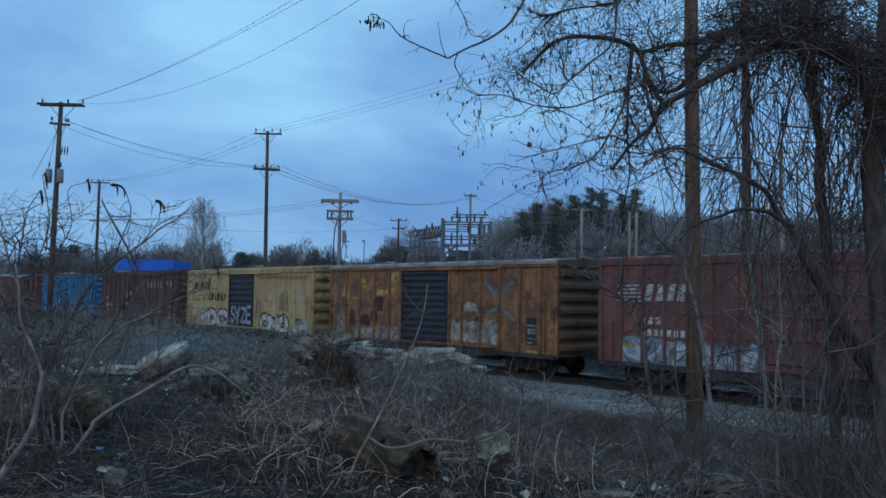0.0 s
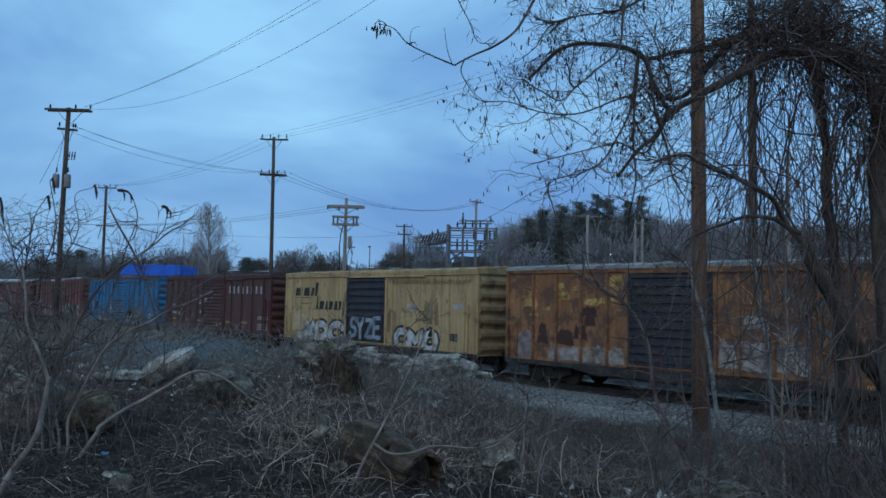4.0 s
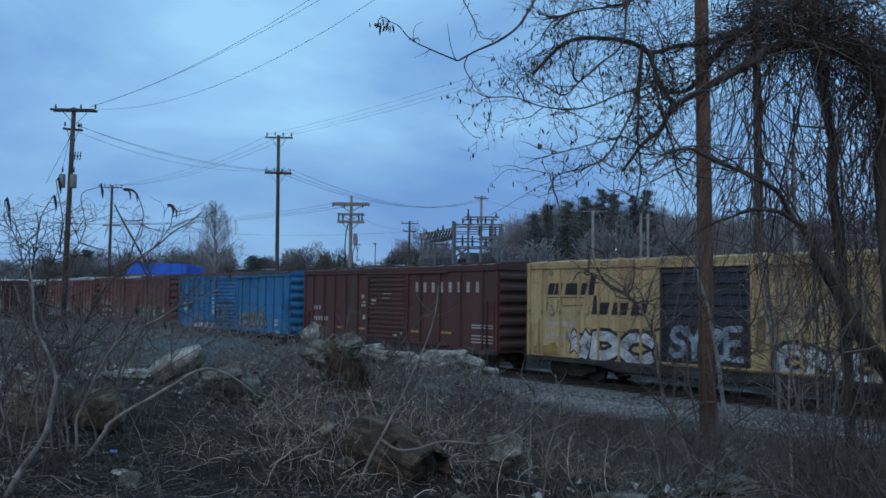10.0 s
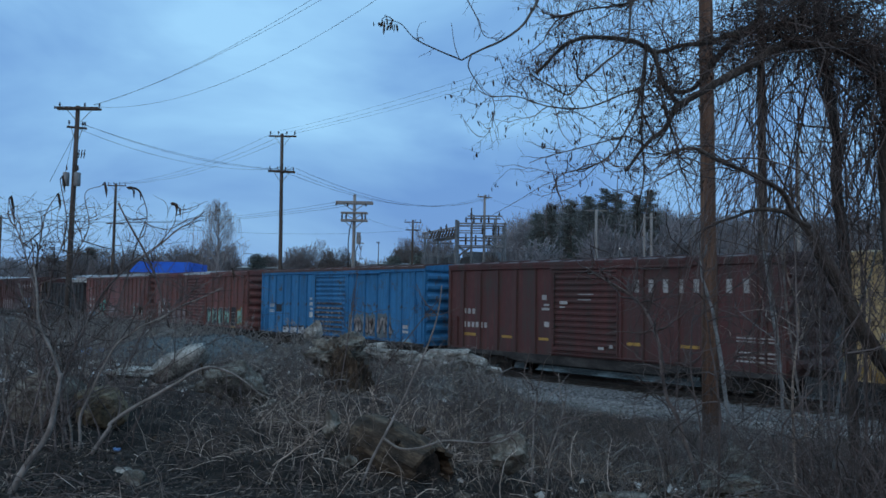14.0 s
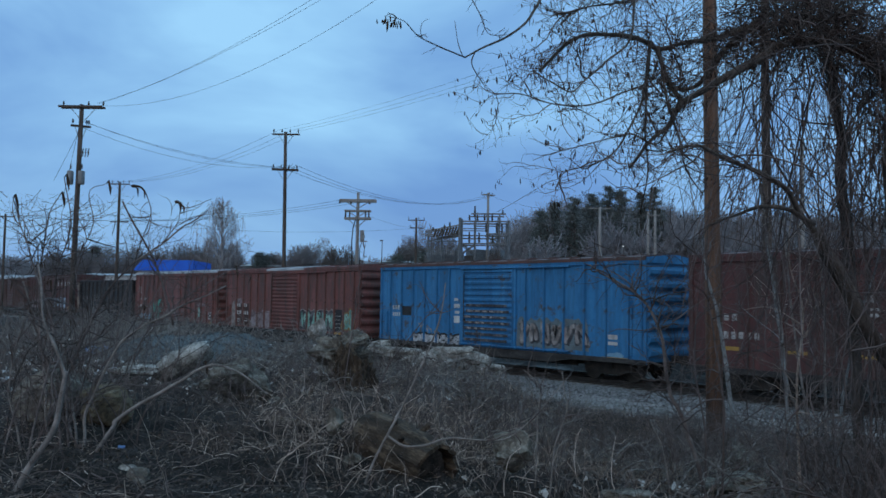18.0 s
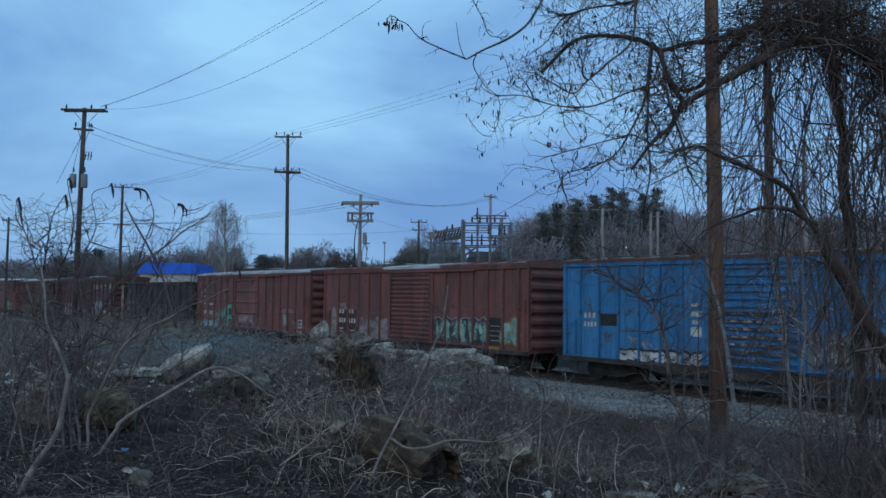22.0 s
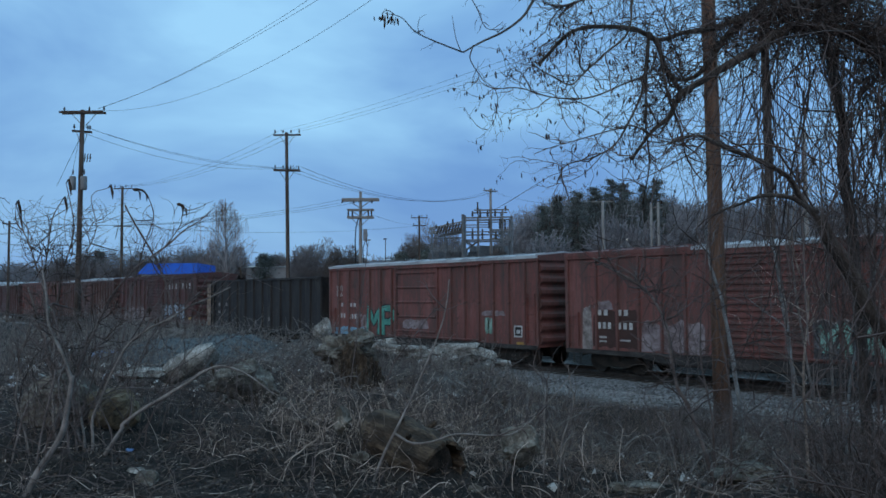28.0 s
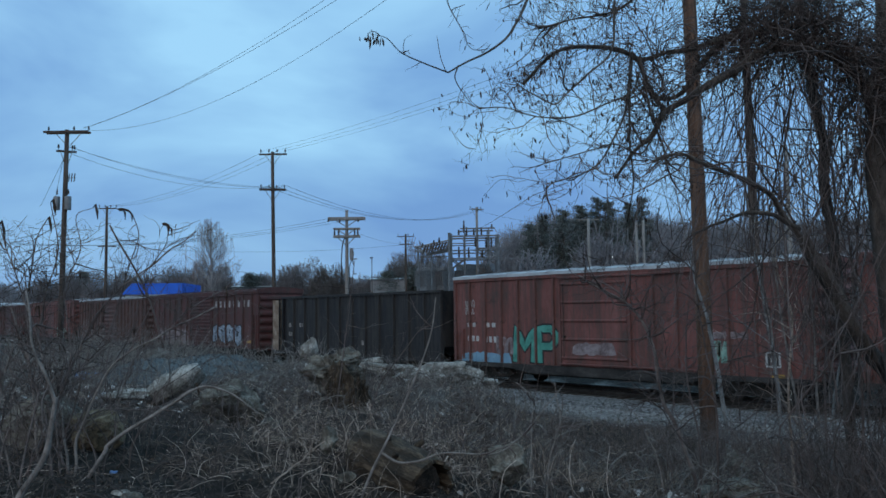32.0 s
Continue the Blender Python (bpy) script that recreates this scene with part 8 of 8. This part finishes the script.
def make_rocks():
    boulder("boulder", "smooth pale grey boulder on the bank", -3.70, 11.5, (0.46, 0.27, 0.20), M_CONCRETE, 3, 0, z=1.98, tilt=-28, rough=0.10, sharp=0.4)
    boulder("boulder", "flat grey stone beside the boulder", -4.3, 11.3, (0.36, 0.3, 0.09), M_CONCRETE, 4, 10, z=1.86, rough=0.2)
    boulder("boulder", "ochre weathered boulder in the brush", -3.92, 9.45, (0.36, 0.32, 0.30), M_BROWNROCK, 5, 20, z=1.66, rough=0.2)
    boulder("boulder", "dark lichen-covered boulder in the brush", -4.62, 9.8, (0.5, 0.36, 0.34), M_STONE, 15, 30, z=1.68, rough=0.25)
    boulder("boulder", "mossy grey boulder under dead canes", -3.2, 12.6, (0.58, 0.45, 0.34), M_STONE, 6, 0, z=1.58, rough=0.3)
    boulder("boulder", "weathered pale boulder at the bank's edge", -1.9, 15.0, (0.56, 0.44, 0.38), M_STONE, 7, 0, z=1.9, rough=0.45, levels=5)
    boulder("boulder", "brown weathered stump-like rock", -1.66, 14.4, (0.38, 0.34, 0.80), M_LOG, 8, 0, z=1.32, rough=0.4, levels=5)
    boulder("boulder", "pyramid-shaped pale stone on the bank", -3.55, 22.0, (0.30, 0.24, 0.30), M_CONCRETE, 9, 15, z=2.02, rough=0.15, sharp=1.4)
    for l, d, s, seed, z, t in ((-1.2, 19.5, (0.85, 0.4, 0.16), 10, 1.6, 6), (-0.1, 19.4, (0.8, 0.45, 0.22), 11, 1.58, -3), (0.55, 19.3, (0.5, 0.35, 0.2), 12, 1.5, 4), (-0.55, 19.0, (0.75, 0.3, 0.13), 13, 1.42, 10), (1.05, 19.4, (0.32, 0.25, 0.1), 14, 1.3, 0), (-1.9, 20.0, (0.6, 0.3, 0.12), 17, 1.72, -8)):
        boulder("concrete_slab", "broken pale concrete slab on the bank's edge", l, d, s, M_CONCRETE, seed, 8, z=z, tilt=t, rough=0.20, sharp=1.2, category="rubble", levels=5, block=0.5)
    for l, d, s, seed, z in ((5, 14, (0.33, 0.27, 0.30), 20, 0.24), (3.26, 9.6, (0.36, 0.28, 0.17), 21, 0.81), (1.88, 8.6, (0.26, 0.2, 0.08), 22, 0.94), (7.64, 16, (0.26, 0.22, 0.30), 23, 0.08), (0.67, 8.9, (0.26, 0.22, 0.20), 24, 1.31), (5, 11.5, (0.22, 0.18, 0.13), 25, 0.44)):
        boulder("boulder", "grey stone half sunk in dry grass", l, d, s, M_STONE, seed, 0, 0.2, z=z, rough=0.3)
    boulder("stone", "small pale angular stone on the soil", -2.75, 7.1, (0.085, 0.07, 0.06), M_CONCRETE, 26, 0, rough=0.15, levels=3)
    boulder("boulder", "upright grey stone beside the log", -1.22, 8.9, (0.10, 0.09, 0.15), M_STONE, 28, 0, z=1.58, rough=0.2)
    rng = random.Random(56)
    for i in range(16):
        l, d = rng.uniform(-3.2, 1.2), rng.uniform(18.6, 20.2)
        s = rng.uniform(0.08, 0.26)
        boulder("concrete_chunk", "small broken concrete chunk by the slabs", l, d, (s, s * 0.7, s * 0.45), M_CONCRETE if i % 3 else M_STONE, 500 + i, rng.uniform(0, 180), z=1.62 - 0.22 * max(0.0, l + 0.5) + rng.uniform(-0.1, 0.1), rough=0.2, sharp=1.6, levels=3, category="rubble")
    rng = random.Random(55)
    for i in range(26):
        d = rng.uniform(6, 24)
        l = d * rng.uniform(-0.5, 0.05)
        p = site(l, d)
        if p.y > 14:
            continue
        s = rng.uniform(0.06, 0.2)
        boulder("stone", "loose grey stone on the bank", l, d, (s, s * 0.8, s * 0.6), (M_CONCRETE if d > 13 and i % 2 else M_STONE), 300 + i, rng.uniform(0, 180), rough=0.25, levels=3)
    # the fallen log
    log = thing("fallen_log", "rotting ochre log lying in the brush", "log")
    a, e = site(-0.86, 8.85, 1.47), site(-0.10, 7.95, 1.29)
    ax = e - a
    ln = ax.length
    b = Build().lathe([(0.02, -0.07), (0.17, -0.04), (0.25, 0.05), (0.29, 0.2)] + [(0.285 - 0.03 * k / 16, 0.2 + (ln - 0.2) * k / 16) for k in range(1, 17)] + [(0.22, ln + 0.01), (0.20, ln - 0.10), (0.18, ln - 0.4), (0.01, ln - 0.42)], (0, 0, 0), 34)
    for i, v in enumerate(b.v):
        p = Vector(v)
        w = Vector((p.x, p.y, 0))
        if w.length > 0.03:
            ang = math.atan2(p.y, p.x)
            ridge = 0.022 * noise.noise(Vector((math.cos(ang) * 5, math.sin(ang) * 5, p.z * 1.2))) + 0.028 * noise.noise(p * 3.0) + 0.010 * noise.noise(p * 26)
            p += w.normalized() * ridge
            if p.z > ln - 0.2:
                p.z += 0.12 * noise.noise(Vector((math.cos(ang) * 2.5, math.sin(ang) * 2.5, 4.0)))
        b.v[i] = tuple(p)
    turn = ax.to_track_quat("Z", "X").to_matrix().to_4x4()
    part("bark", b, M_LOG, log).matrix_basis = Matrix.Translation(a) @ turn
    # near-black disc added in the open end, in place of the hollow's shade
    part("hollow_fill", lump((0.215, 0.215, 0.05), 77, 0.25, 0.6, 3), M_HOLLOW, log, "dark disc standing in for shade inside the log's hollow end").matrix_basis = Matrix.Translation(a) @ turn @ Matrix.Translation((0, 0, ln - 0.09))
    for f, q in ((0.3, (0.10, -0.28, 0.30)), (0.62, (-0.08, -0.25, 0.22)), (0.5, (0.28, 0.02, 0.26))):
        s0 = a.lerp(e, f)
        part("branch_stub", Build().tube([s0, s0 + site(*q) * 0.8, s0 + site(*q)], [0.05, 0.035, 0.022], 8), M_LOG, log)
    # heap of crushed stone
    bm = Build()
    n, m = 26, 26
    for i in range(n):
        for j in range(m):
            l, d = -9.1 + 4.6 * i / (n - 1), 19.0 + 5.5 * j / (m - 1)
            p = site(l, d)
            e = max(0.0, 1 - ((l + 6.8) / 2.3) ** 2 - ((d - 21.8) / 2.75) ** 2)
            bm.v.append((p.x, p.y, ground_z(p.x, p.y) - 0.08 + 0.50 * e ** 0.8 + 0.06 * noise.noise(p * 3)))
    bm.f = [(i * m + j, (i + 1) * m + j, (i + 1) * m + j + 1, i * m + j + 1) for i in range(n - 1) for j in range(m - 1)]
    heap = tagged(part("gravel_heap", bm, M_HEAP, smooth=True), "heap of blue-grey crushed stone", "gravel heap", kind="stuff")
    chips = []
    g = random.Random(8)
    b = Build()
    for i in range(5200):
        l, d = g.uniform(-9.1, -4.5), g.uniform(19, 24.2)
        p = site(l, d)
        e = max(0.0, 1 - ((l + 6.8) / 2.3) ** 2 - ((d - 21.8) / 2.75) ** 2)
        c = Vector((p.x, p.y, ground_z(p.x, p.y) - 0.07 + 0.50 * e ** 0.8))
        r = 0.010 + 0.026 * g.random() ** 2
        v = [c + Vector((g.uniform(-1, 1), g.uniform(-1, 1), g.uniform(-0.6, 0.8))).normalized() * r for _ in range(4)]
        b.add(v, [(0, 1, 2), (0, 2, 3), (0, 3, 1), (1, 3, 2)])
    tagged(part("gravel_chips", b, M_HEAP), "loose crushed stone chips", "gravel", kind="stuff")
    b = Build()
    for i in range(3600):
        y = 18.6 + 4.0 * g.random()
        x = g.uniform(-32, -4)
        c = Vector((x, y, ground_z(x, y) + (0.0 if y < 21.7 else 0.12)))
        r = g.uniform(0.02, 0.06)
        v = [c + Vector((g.uniform(-1, 1), g.uniform(-1, 1), g.uniform(-0.5, 0.8))).normalized() * r for _ in range(4)]
        b.add(v, [(0, 1, 2), (0, 2, 3), (0, 3, 1), (1, 3, 2)])
    tagged(part("ballast_stones", b, M_CHIP), "loose grey stones along the track", "gravel", kind="stuff")
    # the tipped spoil itself
    bm = Build()
    n, m = 110, 20
    for i in range(n):
        for j in range(m):
            x, y = -42 + 38.5 * i / (n - 1), 7.2 + 6.6 * j / (m - 1)
            rim = min(1.0, 4.0 * min(j / (m - 1), 1 - j / (m - 1), i / (n - 1), 1 - i / (n - 1)))
            q = Vector((x, y, 0))
            bm.v.append((x, y, ground_z(x, y) - 0.12 + (0.16 + 0.16 * noise.noise(q * 0.7) + 0.10 * noise.noise(q * 2.3)) * rim))
    bm.f = [(i * m + j, (i + 1) * m + j, (i + 1) * m + j + 1, i * m + j + 1) for i in range(n - 1) for j in range(m - 1)]
    tagged(part("spoil_heap", bm, M_SPOIL, smooth=True), "tipped grey-brown spoil along the bank", "spoil heap", kind="stuff")
    # broken rubble and scraps over the tipped spoil
    b = Build()
    for i in range(3600):
        if i % 3:
            x, y = g.uniform(-36, -4), g.gauss(10.0, 1.9)
        else:
            d = g.uniform(13, 26)
            q = site(-d * g.uniform(0.06, 0.55), d)
            x, y = q.x, q.y
        r = 0.02 + 0.10 * g.random() ** 3
        c = Vector((x, y, ground_z(x, y) + r * 0.3))
        v = [c + Vector((g.uniform(-1, 1), g.uniform(-1, 1), g.uniform(-0.6, 0.7))).normalized() * r * g.uniform(0.7, 1.2) for _ in range(6)]
        bm = bmesh.new()
        for p in v:
            bm.verts.new(p)
        bmesh.ops.convex_hull(bm, input=bm.verts)
        bm.verts.index_update()
        b.add([p.co for p in bm.verts], [[p.index for p in f.verts] for f in bm.faces])
        bm.free()
    tagged(part("rubble", b, M_RUBBLE), "broken pale rubble over tipped spoil", "rubble", kind="stuff")
    # litter
    for i, (l, d, s, mat, lab) in enumerate(((-9.6, 22.1, 0.30, M_PLASTIC, "crumpled blue plastic sheet"), (-9.2, 21.9, 0.22, M_PLASTIC, "crumpled blue plastic sheet"), (-8.9, 22.1, 0.14, M_PAPER, "scrap of white plastic"), (-10.9, 20.5, 0.14, M_PAPER, "scrap of white plastic"), (-11.2, 20.8, 0.10, M_PAPER, "scrap of white plastic"), (-8.0, 18.0, 0.08, M_PAPER, "scrap of white plastic"), (-3.2, 8.1, 0.05, M_PLASTIC, "faded scrap of blue plastic"), (-9.75, 19.0, 0.13, M_PAPER, "scrap of white plastic"), (-6.8, 16.0, 0.16, M_PAPER, "scrap of white plastic"), (-8.1, 15.0, 0.12, M_PAPER, "scrap of white plastic"), (-7.3, 17.2, 0.10, M_PAPER, "scrap of white plastic"))):
        p = site(l, d)
        ob = part("litter", lump((s, s * 0.6, s * 0.35), 400 + i, 0.6, 0.8, 3), mat)
        ob.location = (p.x, p.y, ground_z(p.x, p.y) + s * 0.28)
        tagged(ob, lab + " on the bank", "litter")
    g = random.Random(91)
    for i in range(18):
        d = g.uniform(15.5, 22)
        l, s = -d * g.uniform(0.22, 0.56), g.uniform(0.04, 0.11)
        p = site(l, d)
        ob = part("litter", lump((s, s * 0.7, s * 0.4), 440 + i, 0.6, 0.8, 2), M_PLASTIC if i % 6 == 0 else M_PAPER)
        ob.location = (p.x, p.y, ground_z(p.x, p.y) + s * 0.3)
        tagged(ob, ("torn scrap of blue plastic" if i % 6 == 0 else "torn scrap of white plastic") + " in the brush", "litter")


M_LOG = surface("rotten_log_bark", ((0.010, 0.008, 0.006), (0.040, 0.028, 0.019), (0.13, 0.095, 0.066)), 5.0, 34, 0.95, bump=0.9, depth=0.03, stretch=(2.5, 2.5, 0.6))
# near-black colour for the disc that darkens the log's opening
M_HOLLOW = surface("log_hollow_shade", ((0.006, 0.005, 0.004), (0.020, 0.015, 0.012), (0.05, 0.038, 0.030)), 9, 50, 0.95, bump=0.8, depth=0.02)
M_CHIP = surface("stone_chip", ((0.06, 0.061, 0.063), (0.15, 0.151, 0.155), (0.30, 0.30, 0.303)), 2, 20, 0.95, bump=0, island=0.9)
M_HEAP = surface("blue_grey_stone_heap", ((0.028, 0.034, 0.037), (0.070, 0.084, 0.090), (0.14, 0.162, 0.170)), 12, 70, 0.95, bump=1.0, depth=0.04, island=0.9, spread=(0.25, 0.8))
M_SPOIL = surface("tipped_spoil", ((0.024, 0.020, 0.018), (0.066, 0.058, 0.052), (0.20, 0.184, 0.17)), 2.5, 22, 1.0, bump=1.0, depth=0.08)
M_RUBBLE = surface("mixed_rubble", ((0.03, 0.026, 0.022), (0.12, 0.108, 0.095), (0.55, 0.53, 0.50)), 2, 20, 0.95, bump=0, island=1.0, spread=(0.15, 0.95))
M_PLASTIC = surface("blue_plastic", ((0.03, 0.10, 0.26), (0.10, 0.20, 0.38)), 4, 20, 0.4, bump=0.2)
M_PAPER = surface("white_plastic", ((0.40, 0.42, 0.44), (0.60, 0.62, 0.63)), 4, 20, 0.5, bump=0.2)
make_rocks()
make_thicket(make_vine_tree())
make_shrub()
make_brush()
make_crumbs()


def motions():
    """The train rolls past; its wheels turn with it."""
    for car, u in WAGONS:
        walk(car, [(t, pose(u + travel(t), TRACK_Y, 0)) for t in range(0, 33)])
    for wheel, x in WHEELS:
        rows = []
        for i in range(161):
            t = i * 0.2
            rows.append((t, Matrix.Translation((x, 0, 0.457)) @ Matrix.Rotation((travel(t) - travel(0)) / 0.457, 4, "Y")))
        walk(wheel, rows)


motions()
